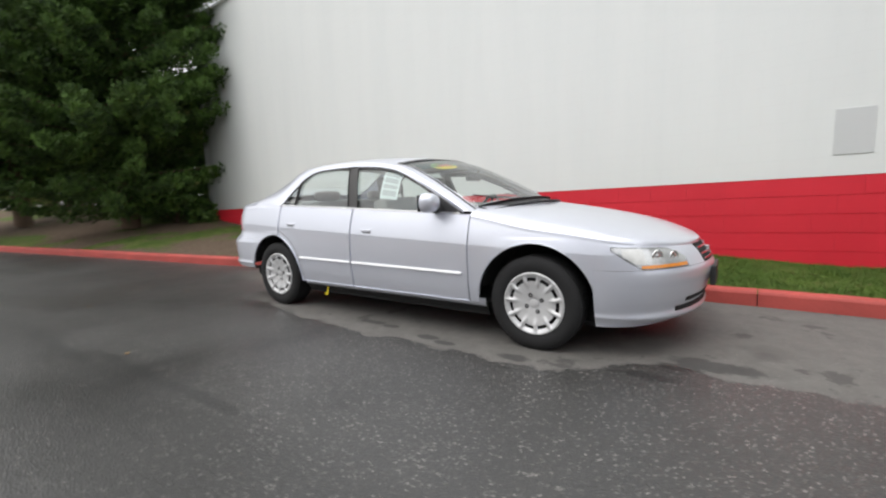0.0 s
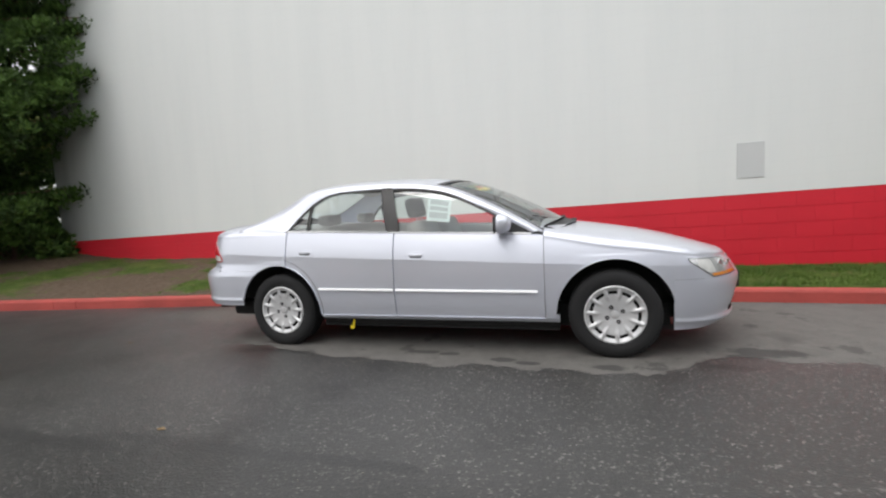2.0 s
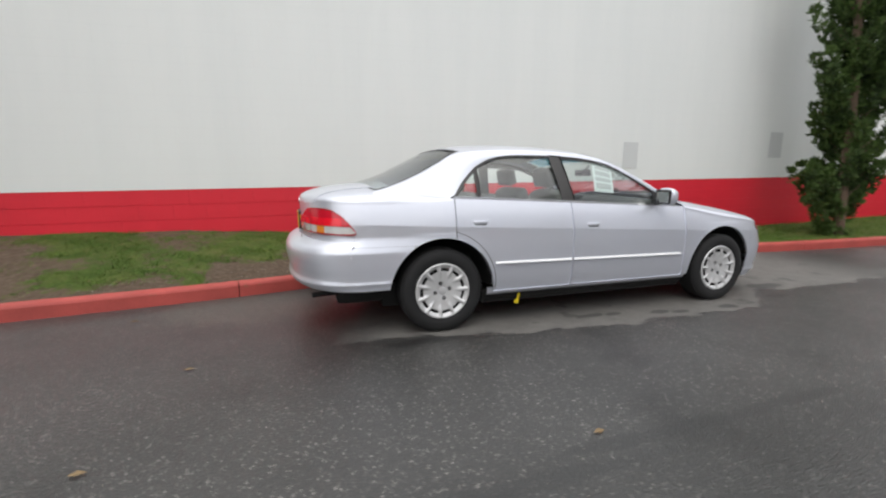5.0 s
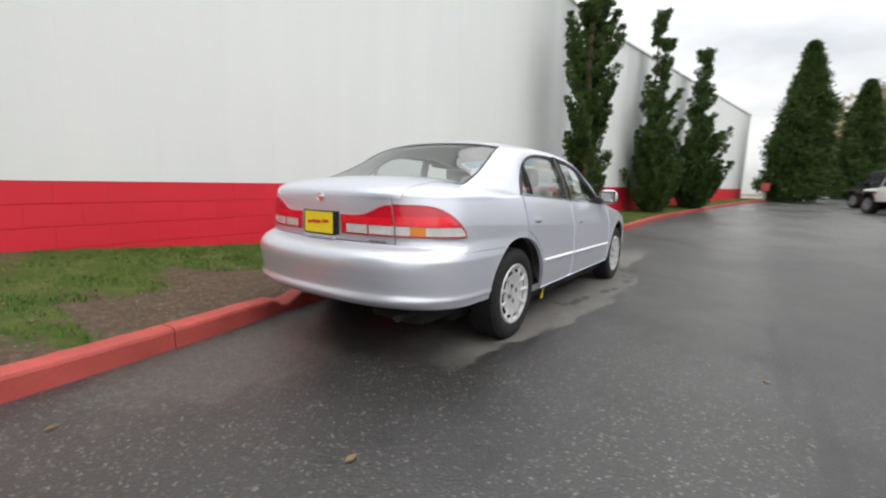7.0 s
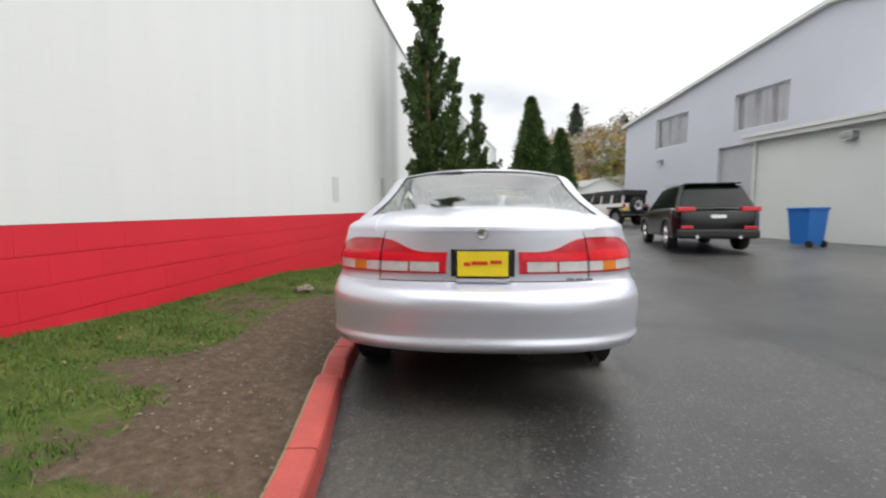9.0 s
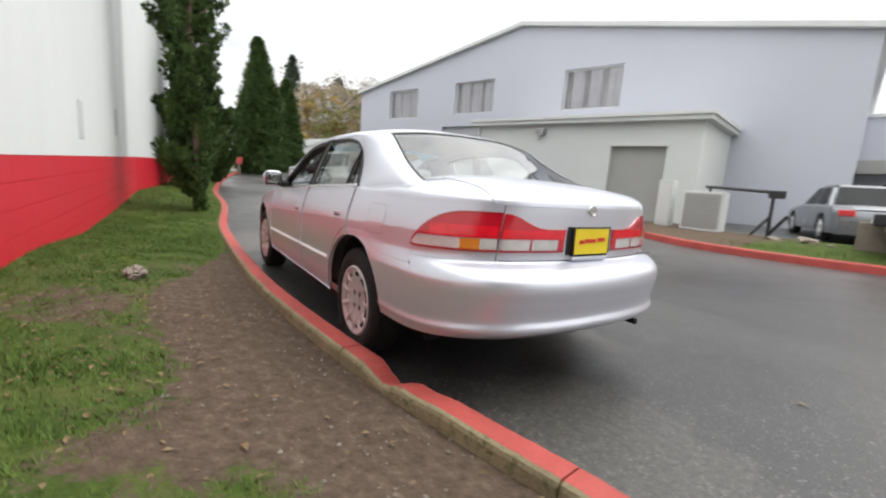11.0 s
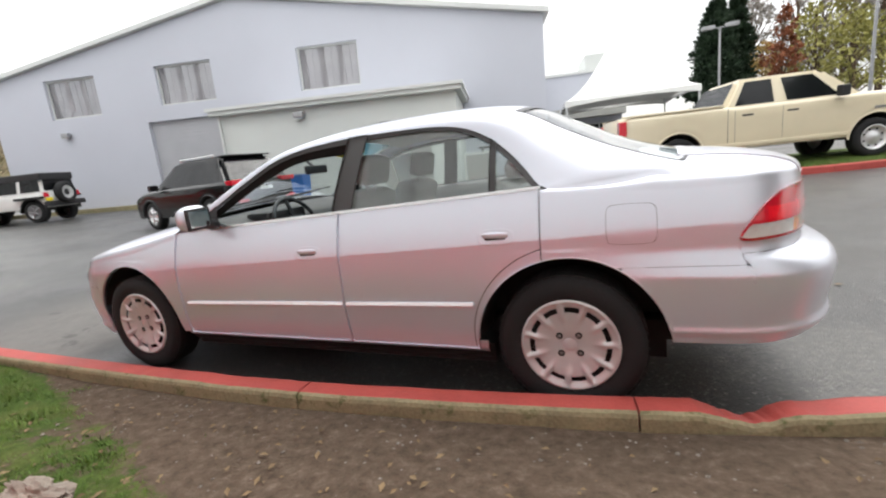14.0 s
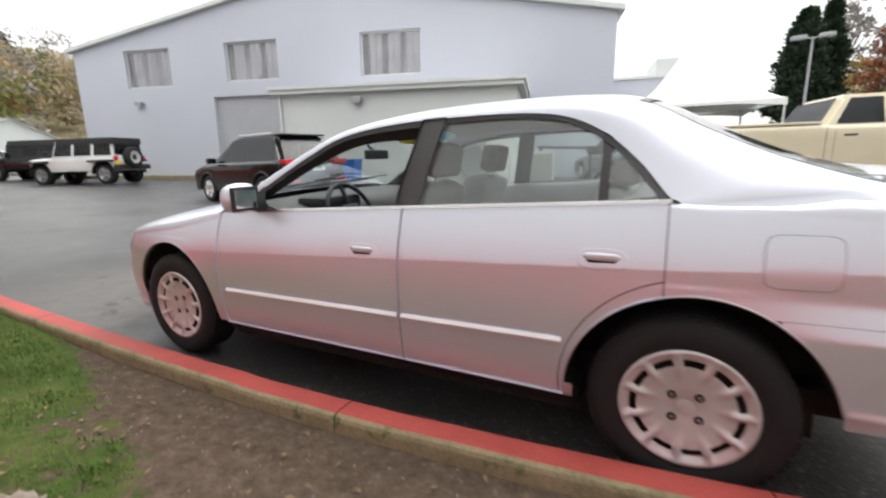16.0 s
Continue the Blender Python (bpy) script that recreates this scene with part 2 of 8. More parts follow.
def asphalt_mat():
    """Damp asphalt: dark binder, pale stone chips, smooth wet sheets and a paler worn lane by the kerb."""
    m, nt, b = nodes_of("damp_asphalt")
    pos = world_pos(nt)
    sep = nt.nodes.new("ShaderNodeSeparateXYZ")
    nt.links.new(pos, sep.inputs[0])
    base = ramp_of(nt, tex_noise(nt, pos, 0.5, 5), [(0.3, (0.028, 0.0276, 0.0272)), (0.7, (0.052, 0.051, 0.050))])
    # the open car park has dried to a paler grey
    dry = None
    for axis, near, far in (("X", 4.5, 8.5), ("Y", -4.2, -6.5)):
        mr = nt.nodes.new("ShaderNodeMapRange")
        mr.inputs["From Min"].default_value, mr.inputs["From Max"].default_value, mr.inputs["To Max"].default_value = near, far, 0.75
        nt.links.new(sep.outputs[axis], mr.inputs["Value"])
        dry = mr.outputs[0] if dry is None else math_of(nt, "MAXIMUM", dry, mr.outputs[0])
    base = mix_of(nt, dry, base, (0.088, 0.088, 0.087))
    # coarser, darker paving beyond the tarred seam
    lane = nt.nodes.new("ShaderNodeMapRange")
    lane.inputs["From Min"].default_value, lane.inputs["From Max"].default_value, lane.inputs["To Max"].default_value = -2.30, -2.52, 0.5
    nt.links.new(sep.outputs["Y"], lane.inputs["Value"])
    open_lot = math_of(nt, "SUBTRACT", 1.0, dry)
    base = mix_of(nt, math_of(nt, "MULTIPLY", lane.outputs[0], open_lot), base, (0.016, 0.0158, 0.0155))
    vor = nt.nodes.new("ShaderNodeTexVoronoi")
    vor.inputs["Scale"].default_value = 95
    nt.links.new(pos, vor.inputs["Vector"])
    chips = ramp_of(nt, vor.outputs["Color"], [(0.40, (0.78, 0.78, 0.78)), (0.74, (1.05, 1.03, 1.0)), (0.80, (1.7, 1.65, 1.6)), (0.93, (5.2, 5.0, 4.8))])
    c = mix_of(nt, 0.8, base, chips, "MULTIPLY")
    # paler dry concrete-like strip under and beside the parked car
    warp = tex_noise(nt, pos, 1.6, 6, 0.7)
    edge = math_of(nt, "ADD", sep.outputs["Y"], math_of(nt, "MULTIPLY", warp, 0.55))
    # the strip narrows past both ends of the car
    for x0, x1, cut in ((1.5, 2.1, 0.36), (-0.3, -1.7, 0.24)):
        mr = nt.nodes.new("ShaderNodeMapRange")
        mr.inputs["From Min"].default_value, mr.inputs["From Max"].default_value, mr.inputs["To Max"].default_value = x0, x1, cut
        nt.links.new(sep.outputs["X"], mr.inputs["Value"])
        edge = math_of(nt, "SUBTRACT", edge, mr.outputs[0])
    strip = ramp_of(nt, math_of(nt, "ADD", math_of(nt, "MULTIPLY", edge, 1.0), 1.34), [(0.47, (0, 0, 0)), (0.50, (1, 1, 1))])
    ax = nt.nodes.new("ShaderNodeMapRange")
    ax.inputs["From Min"].default_value, ax.inputs["From Max"].default_value = -1.9, -1.5
    nt.links.new(math_of(nt, "ADD", sep.outputs["X"], math_of(nt, "MULTIPLY", warp, 0.5)), ax.inputs["Value"])
    bx = nt.nodes.new("ShaderNodeMapRange")
    bx.inputs["From Min"].default_value, bx.inputs["From Max"].default_value = 5.4, 4.2
    nt.links.new(math_of(nt, "ADD", sep.outputs["X"], warp), bx.inputs["Value"])
    mask = math_of(nt, "MULTIPLY", math_of(nt, "MULTIPLY", ax.outputs[0], bx.outputs[0]), strip)
    # pale strip left out under the car's kerb side, deepening its shadow by colour
    near_kerb = nt.nodes.new("ShaderNodeMapRange")
    near_kerb.inputs["From Min"].default_value, near_kerb.inputs["From Max"].default_value = 0.05, -0.35
    nt.links.new(sep.outputs["Y"], near_kerb.inputs["Value"])
    ahead = nt.nodes.new("ShaderNodeMapRange")
    ahead.inputs["From Min"].default_value, ahead.inputs["From Max"].default_value = 1.9, 2.3
    nt.links.new(sep.outputs["X"], ahead.inputs["Value"])
    mask = math_of(nt, "MULTIPLY", mask, math_of(nt, "MAXIMUM", near_kerb.outputs[0], ahead.outputs[0]))
    pale = ramp_of(nt, tex_noise(nt, pos, 6, 6, 0.7), [(0.25, (0.095, 0.090, 0.084)), (0.7, (0.150, 0.142, 0.132))])
    spots = ramp_of(nt, tex_noise(nt, pos, 2.6, 5, 0.6), [(0.36, (1, 1, 1)), (0.40, (0, 0, 0))])
    pale = mix_of(nt, math_of(nt, "MULTIPLY", spots, 0.75), pale, (0.04, 0.038, 0.036))
    c = mix_of(nt, math_of(nt, "MULTIPLY", mask, 0.85), c, pale)
    # a few dark spots by the wheels, a tarred band out in the lane, dry grit behind the car
    wob = math_of(nt, "MULTIPLY", math_of(nt, "SUBTRACT", tex_noise(nt, pos, 7.0, 4, 0.65), 0.5), 0.34)

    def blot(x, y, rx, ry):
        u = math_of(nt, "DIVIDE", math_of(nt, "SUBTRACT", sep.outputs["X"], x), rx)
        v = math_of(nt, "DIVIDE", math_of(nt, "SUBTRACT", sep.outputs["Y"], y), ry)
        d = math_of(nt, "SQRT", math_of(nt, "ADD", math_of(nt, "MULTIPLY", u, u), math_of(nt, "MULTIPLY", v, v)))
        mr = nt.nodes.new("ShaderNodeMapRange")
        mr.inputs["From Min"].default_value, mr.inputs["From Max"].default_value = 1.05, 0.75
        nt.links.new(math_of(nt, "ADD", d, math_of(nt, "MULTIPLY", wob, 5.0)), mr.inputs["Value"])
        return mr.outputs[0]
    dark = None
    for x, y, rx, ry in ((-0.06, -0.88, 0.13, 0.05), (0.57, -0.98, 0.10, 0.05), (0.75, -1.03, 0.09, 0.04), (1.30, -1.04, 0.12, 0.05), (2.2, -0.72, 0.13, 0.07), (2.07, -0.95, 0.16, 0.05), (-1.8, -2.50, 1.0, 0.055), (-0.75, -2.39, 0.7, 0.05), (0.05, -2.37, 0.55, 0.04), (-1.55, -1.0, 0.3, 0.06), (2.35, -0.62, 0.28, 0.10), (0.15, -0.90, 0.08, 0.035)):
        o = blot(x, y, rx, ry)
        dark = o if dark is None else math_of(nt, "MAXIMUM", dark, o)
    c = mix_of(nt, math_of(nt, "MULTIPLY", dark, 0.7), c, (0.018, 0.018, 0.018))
    grit = ramp_of(nt, tex_noise(nt, pos, 26, 5, 0.75), [(0.42, (0.06, 0.057, 0.05)), (0.62, (0.16, 0.15, 0.125)), (0.72, (0.34, 0.32, 0.28))])
    c = mix_of(nt, math_of(nt, "MULTIPLY", blot(-2.75, 0.25, 0.8, 0.5), 0.4), c, grit)
    # dark oily stains
    oil = ramp_of(nt, tex_noise(nt, pos, 0.9, 4, 0.6), [(0.30, (0.55, 0.55, 0.55)), (0.42, (1, 1, 1))])
    c = mix_of(nt, 1.0, c, oil, "MULTIPLY")
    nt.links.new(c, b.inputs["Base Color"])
    wet = ramp_of(nt, tex_noise(nt, pos, 0.35, 5, 0.6), [(0.36, (0.30, 0.30, 0.30)), (0.64, (0.50, 0.50, 0.50))])
    r = mix_of(nt, mask, wet, (0.78, 0.78, 0.78))
    nt.links.new(r, b.inputs["Roughness"])
    b.inputs["Specular IOR Level"].default_value = 0.65
    h = mix_of(nt, mask, vor.outputs["Distance"], tex_noise(nt, pos, 40, 3))
    bump_of(nt, b, h, 0.32, 0.006)
    return m


def lawn_mat():
    """Patchy lawn with bare soil showing."""
    m, nt, b = nodes_of("patchy_lawn")
    pos = world_pos(nt)
    sep = nt.nodes.new("ShaderNodeSeparateXYZ")
    nt.links.new(pos, sep.inputs[0])
    green = ramp_of(nt, tex_noise(nt, pos, 25, 5, 0.7), [(0.25, (0.026, 0.048, 0.010)), (0.75, (0.085, 0.130, 0.026))])
    straw = ramp_of(nt, tex_noise(nt, pos, 3.2, 5, 0.7), [(0.45, (0, 0, 0)), (0.68, (1, 1, 1))])
    green = mix_of(nt, math_of(nt, "MULTIPLY", straw, 0.55), green, (0.155, 0.150, 0.055))
    soil = ramp_of(nt, tex_noise(nt, pos, 18, 6, 0.75), [(0.25, (0.050, 0.035, 0.024)), (0.55, (0.120, 0.088, 0.064)), (0.8, (0.22, 0.17, 0.13))])
    at = nt.nodes.new("ShaderNodeAttribute")
    at.attribute_name = "bare"
    edge = math_of(nt, "ADD", at.outputs["Fac"], math_of(nt, "MULTIPLY", math_of(nt, "SUBTRACT", tex_noise(nt, pos, 7, 8, 0.8), 0.5), 1.5))
    f = ramp_of(nt, edge, [(0.44, (0, 0, 0)), (0.54, (1, 1, 1))])
    nt.links.new(mix_of(nt, f, green, soil), b.inputs["Base Color"])
    b.inputs["Roughness"].default_value = 0.95
    b.inputs["Specular IOR Level"].default_value = 0.15
    bump_of(nt, b, tex_noise(nt, pos, 55, 4, 0.7), 0.8, 0.02)
    return m


M["asphalt"], M["lawn"] = asphalt_mat(), lawn_mat()


# ---- building helpers ----
def mesh_of(name, verts, faces, mat, smooth=False):
    me = bpy.data.meshes.new(name)
    me.from_pydata([tuple(v) for v in verts], [], faces)
    for m in mat if isinstance(mat, (list, tuple)) else [mat]:
        me.materials.append(m)
    if smooth:
        me.shade_smooth()
    return me


def part(name, bm, material, parent=None, label="", smooth=False):
    """One bmesh as one mesh object, under its thing where a parent is given."""
    me = bpy.data.meshes.new(name)
    bm.to_mesh(me)
    bm.free()
    me.materials.append(material)
    if smooth:
        me.shade_smooth()
    ob = new(name, me)
    if parent:
        ob.parent = parent
    if label:
        ob["label"] = label
    return ob


def thing(name, label, category, m=None, group="", kind=""):
    ob = new(name)
    ob.empty_display_size = 0.2
    if m is not None:
        ob.matrix_world = m
    return tagged(ob, label, category, group, kind)


def box(bm, x0, x1, y0, y1, z0, z1, m=None, bevel=0.0):
    r = bmesh.ops.create_cube(bm, size=1.0)["verts"]
    for v in r:
        v.co = Vector(((x0 + x1) / 2 + v.co.x * (x1 - x0), (y0 + y1) / 2 + v.co.y * (y1 - y0), (z0 + z1) / 2 + v.co.z * (z1 - z0)))
    if bevel:
        es = {e for v in r for e in v.link_edges}
        r = bmesh.ops.bevel(bm, geom=list(es), offset=bevel, segments=2, affect="EDGES", profile=0.6)["verts"]
    if m is not None:
        bmesh.ops.transform(bm, matrix=m, verts=list({v for v in bm.verts if v in set(r)}))
    return r


def box_part(name, x0, x1, y0, y1, z0, z1, mat, parent=None, label="", bevel=0.0, m=None):
    bm = bmesh.new()
    box(bm, x0, x1, y0, y1, z0, z1, None, bevel)
    if m is not None:
        bm.transform(m)
    return part(name, bm, mat, parent, label)


def tube(bm, p, q, r0, r1=None, n=8, caps=True):
    p, q = Vector(p), Vector(q)
    r1 = r0 if r1 is None else r1
    d = q - p
    r = bmesh.ops.create_cone(bm, cap_ends=caps, segments=n, radius1=r0, radius2=r1, depth=d.length)["verts"]
    bmesh.ops.transform(bm, matrix=Matrix.Translation((p + q) / 2) @ d.to_track_quat("Z", "Y").to_matrix().to_4x4(), verts=r)
    return r


def revolve(bm, prof, n=48, axis="y", close=False):
    """A ring surface from (along, radius) pairs about an axis."""
    rings = []
    for a, r in prof:
        ring = []
        for k in range(n):
            t = 2 * math.pi * k / n
            c = {"y": (r * math.cos(t), a, r * math.sin(t)), "z": (r * math.cos(t), r * math.sin(t), a), "x": (a, r * math.cos(t), r * math.sin(t))}[axis]
            ring.append(bm.verts.new(c))
        rings.append(ring)
    pairs = list(zip(rings, rings[1:])) + ([(rings[-1], rings[0])] if close else [])
    for A, B in pairs:
        for k in range(n):
            bm.faces.new((A[k], A[(k + 1) % n], B[(k + 1) % n], B[k]))
    return rings


def lerp_table(tab):
    """A smooth curve through (x, value) pairs."""
    xs, vs = np.array([a for a, _ in tab], float), np.array([b for _, b in tab], float)

    def f(x):
        x = min(max(x, xs[0]), xs[-1])
        i = int(min(max(np.searchsorted(xs, x) - 1, 0), len(xs) - 2))
        u = (x - xs[i]) / (xs[i + 1] - xs[i])
        s = (vs[1:] - vs[:-1]) / (xs[1:] - xs[:-1])
        m0 = s[i] if i == 0 else (s[i - 1] + s[i]) / 2 if s[i - 1] * s[i] > 0 else 0.0
        m1 = s[i] if i == len(s) - 1 else (s[i] + s[i + 1]) / 2 if s[i] * s[i + 1] > 0 else 0.0
        h = xs[i + 1] - xs[i]
        return float((2 * u**3 - 3 * u**2 + 1) * vs[i] + (u**3 - 2 * u**2 + u) * h * m0 + (-2 * u**3 + 3 * u**2) * vs[i + 1] + (u**3 - u**2) * h * m1)
    return f


def grid_mesh(name, P, mat, parent=None, label="", smooth=True, thick=0.0, flip=False):
    """A surface from rows of points; thick gives it a turned-in edge."""
    nr, nc = len(P), len(P[0])
    verts = [p for row in P for p in row]
    faces = []
    for i in range(nr - 1):
        for j in range(nc - 1):
            a = i * nc + j
            f = (a, a + 1, a + nc + 1, a + nc)
            faces.append(f[::-1] if flip else f)
    me = mesh_of(name, verts, faces, mat)
    bm = bmesh.new()
    bm.from_mesh(me)
    bmesh.ops.remove_doubles(bm, verts=bm.verts, dist=1e-4)
    if smooth:
        for f in bm.faces:
            f.smooth = True
    if thick:
        edges = [e for e in bm.edges if e.is_boundary]
        bm.normal_update()
        nrm = {v: v.normal.copy() for e in edges for v in e.verts}
        r = bmesh.ops.extrude_edge_only(bm, edges=edges)["geom"]
        for v in [g for g in r if isinstance(g, bmesh.types.BMVert)]:
            src = min(nrm, key=lambda o: (o.co - v.co).length_squared) if len(nrm) < 400 else None
            if src is None:
                best = None
                for e in v.link_edges:
                    o = e.other_vert(v)
                    if o in nrm:
                        best = o
                src = best
            if src is not None:
                v.co = v.co - nrm[src] * thick
        for e in edges:
            e.smooth = False
    bm.to_mesh(me)
    bm.free()
    ob = new(name, me)
    if parent:
        ob.parent = parent
    if label:
        ob["label"] = label
    return ob


# ---- the plan ----
def rise(x, y):
    """The car park climbs gently away from the parked car."""
    r = math.hypot(max(x, 0.0), min(y, 0.0))
    if r < 4:
        return 0.0
    if r < 7.57:
        return 0.0042 * (r - 4) ** 2
    return 0.0535 + 0.030 * (min(r, 45.0) - 7.57)


kerb_y = lerp_table([(-60, -6.5), (-20, -1.6), (-10.4, -0.36), (-5.1, 0.33), (-3.64, 0.53), (-3.2, 0.595), (-2.9, 0.645), (-2.5, 0.73), (-2.0, 0.835), (-0.9, 0.965), (0.4, 1.035), (2.2, 1.01), (4.2, 0.92), (8, 0.50), (12.2, 0.32), (16, -0.1), (23, -1.1), (30, -2.4), (34, -3.6)])
wall_y = lerp_table([(-60, 4.5), (-10.1, 3.05), (11, 2.42), (30, -0.9), (45, -3.5)])
base_z = lerp_table([(-60, 1.2), (-14, 0.85), (-10, 0.62), (-8.5, 0.46), (-3.2, 0.40), (-1.3, 0.30), (1.3, 0.28), (3.0, 0.15), (6, 0.14), (12, 0.16), (30, 0.75), (60, 1.0)])
LEVEL = 0.018  # the buildings stand level, the street under the car does not


def lawn_z(x, y):
    k, w = kerb_y(x) + 0.14, wall_y(x)
    s = min(max((y - k) / max(0.4, w - k), 0.0), 1.0)
    e = rise(x, k)
    low = 0.115 - 0.062 * max(0.0, min(1.0, (x + 3.6) / 0.8)) * max(0.0, min(1.0, (4.5 - x) / 3.0))
    return e + low + (max(base_z(x), e + 0.14) - e - low) * s ** 0.9


def build_ground():
    xs = np.concatenate([[-900, -400, -150, -70, -40], np.linspace(-30, 50, 81), [60, 75, 100, 160, 400, 900]])
    ys = np.concatenate([[-900, -400, -160, -90, -60], np.linspace(-45, 5, 51), [8, 14, 25, 60, 160, 400, 900]])
    verts = [(x, y, rise(x, y) - (0.03 if y > 3.0 else 0.0)) for y in ys for x in xs]
    n = len(xs)
    faces = [(j * n + i, j * n + i + 1, (j + 1) * n + i + 1, (j + 1) * n + i) for j in range(len(ys) - 1) for i in range(n - 1)]
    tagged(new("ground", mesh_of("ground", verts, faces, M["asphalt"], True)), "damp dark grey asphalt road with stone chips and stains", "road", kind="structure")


def bareness(x, y):
    """Where the lawn is worn down to soil: a trodden strip along the kerb and a few patches."""
    d = y - kerb_y(x) - 0.14
    n = noise.noise(Vector((x * 0.5, y * 0.7, 0.3))) * 0.5 + noise.noise(Vector((x * 1.4, y * 1.4, 4.3))) * 0.3
    strip = 0.0
    if -9 < x < 2.2:
        wide = 0.26 + 0.46 * min(1.0, max(0.0, (0.7 - x) / 1.0)) + 0.30 * n if x > -3.2 else 0.06
        wide *= 1.0 if x < 0.9 else max(0.0, (2.2 - x) / 1.3)
        strip = max(0.0, min(1.0, (wide - d) * 3.0 + 0.5))
    patch = 0.56 + n * 1.6 if x < -2.2 else 0.27 + n * 0.95
    patch -= 0.17 * min(1.0, max(0.0, (x + 0.3) / 0.6))
    if x > 2.5:
        patch -= 0.15
    return max(strip, min(1.0, max(0.0, patch)))


def build_lawn():
    xs = np.concatenate([np.linspace(-60, -14, 24), np.linspace(-13, 12, 240), np.linspace(12.5, 34, 60)])
    rows = 28
    verts, bare = [], []
    for x in xs:
        k, w = kerb_y(x) + 0.13, wall_y(x) + 0.1
        if x < -10.6:
            w += min(12.0, (-10.6 - x) * 4)
        for j in range(rows):
            y = k + (w - k) * j / (rows - 1)
            h = 0.018 * noise.noise(Vector((x * 3, y * 3, 0))) + 0.010 * noise.noise(Vector((x * 11, y * 11, 2))) if 0 < j < rows else 0.0
            verts.append((x, y, lawn_z(x, y) + h))
            bare.append(bareness(x, y))
    faces = [(i * rows + j, (i + 1) * rows + j, (i + 1) * rows + j + 1, i * rows + j + 1) for i in range(len(xs) - 1) for j in range(rows - 1)]
    me = mesh_of("lawn", verts, faces, M["lawn"], True)
    at = me.attributes.new("bare", "FLOAT", "POINT")
    at.data.foreach_set("value", bare)
    tagged(new("lawn", me), "patchy green lawn strip with bare brown soil between kerb and wall", "lawn", kind="structure")


build_ground()
build_lawn()


# ---- the kerb: painted stones end to end ----
def kerb_stone(name, fy, a, b, top, group, label, parts, fz, broken=False, face_y=-1):
    """One kerb stone from x = a to b: a red painted cap over a mossy concrete back."""
    st = thing(name, label, "kerb", Matrix.Translation(((a + b) / 2, fy((a + b) / 2), fz((a + b) / 2, fy((a + b) / 2)))), group)
    cx, cy, cz = st.matrix_world.translation
    n = max(2, int((b - a) / (0.02 if broken else 0.06)))
    prof = [(-0.005, -0.10), (0.0, top - 0.025), (0.008, top - 0.007), (0.025, top), (0.112, top + 0.004), (0.120, top + 0.003)]
    back = [(0.1202, top + 0.0028), (0.134, top - 0.006), (0.141, top - 0.022), (0.145, top - 0.06), (0.155, -0.10)]
    rows, rows2 = [], []
    for i in range(n + 1):
        x = a + 0.004 + (b - a - 0.008) * i / n
        y0, z0 = fy(x), fz(x, fy(x))
        slope = (fy(x + 0.05) - fy(x - 0.05)) / 0.1
        w = 0.005 * noise.noise(Vector((x * 4, 1.0, 0))) + 0.003 * noise.noise(Vector((x * 17, 5.0, 0)))
        drop = 0.0
        if broken:
            drop = notch(x) * (1 + 0.5 * noise.noise(Vector((x * 22, 3, 0))))
        pt = lambda d, h: (x - slope * d - cx, y0 + (d if face_y < 0 else -d) - cy, z0 + (h if h < 0 else max(0.01, h - drop * (1 if d < 0.11 else 0.6)) + w) - cz)
        rows.append([pt(d, h) for d, h in prof])
        rows2.append([pt(d, h) for d, h in back])
    for rr in (rows, rows2):
        rr.insert(0, [(p[0] + 0.001, q[1], -0.10) for p, q in zip(rr[0], rr[0])])
        rr.append([(p[0] - 0.001, q[1], -0.10) for p, q in zip(rr[-1], rr[-1])])
    grid_mesh("painted_face", rows, M["kerb_red"], st, smooth=False, flip=face_y > 0)
    grid_mesh("concrete_back", rows2, M["kerb_face"], st, smooth=False, flip=face_y > 0)
    return st


notch = lerp_table([(-2.32, 0.0), (-2.20, 0.012), (-2.12, 0.010), (-2.07, 0.040), (-2.00, 0.062), (-1.94, 0.055), (-1.86, 0.020), (-1.81, 0.0)])


def build_kerbs():
    joints = [-22.1, -19.3, -16.5, -13.8, -11.1, -8.6, -6.0, -5.62, -2.90, -1.60, -0.10, 2.6, 5.3, 8.0, 10.7, 13.4, 16.2, 19.0, 21.8, 24.6, 27.4, 30.2, 33.0]
    for a, b in zip(joints, joints[1:]):
        br = abs(a + 2.90) < 0.01
        kerb_stone("kerb_stone", kerb_y, a, b, 0.130, "red kerb along the wall",
                   "red kerb stone with a crumbled, broken notch" if br else "worn red painted concrete kerb stone with mossy back", (), rise, br)
    far = lerp_table([(-26, -11.8), (-14, -9.7), (-6.3, -8.32), (-2.1, -7.65), (0.0, -7.32), (1.6, -7.55), (3.2, -8.4), (4.0, -9.4)])
    js = [-22.5, -20.1, -17.7, -15.3, -12.9, -10.5, -8.1, -5.7, -3.3, -0.9, 1.2, 2.7, 3.7]
    for a, b in zip(js, js[1:]):
        kerb_stone("kerb_stone", far, a, b, 0.14, "red kerb of the truck island", "dark red painted concrete kerb stone beside an island lawn", (), rise, False, 1)
    return far


# ---- the painted block wall behind the car ----
WALL_PTS = [(-10.1, 3.05), (11.0, 2.42), (34.0, -1.60)]
WALL_TOP = 6.15


def red_top(x):
    return 1.03 + LEVEL * x


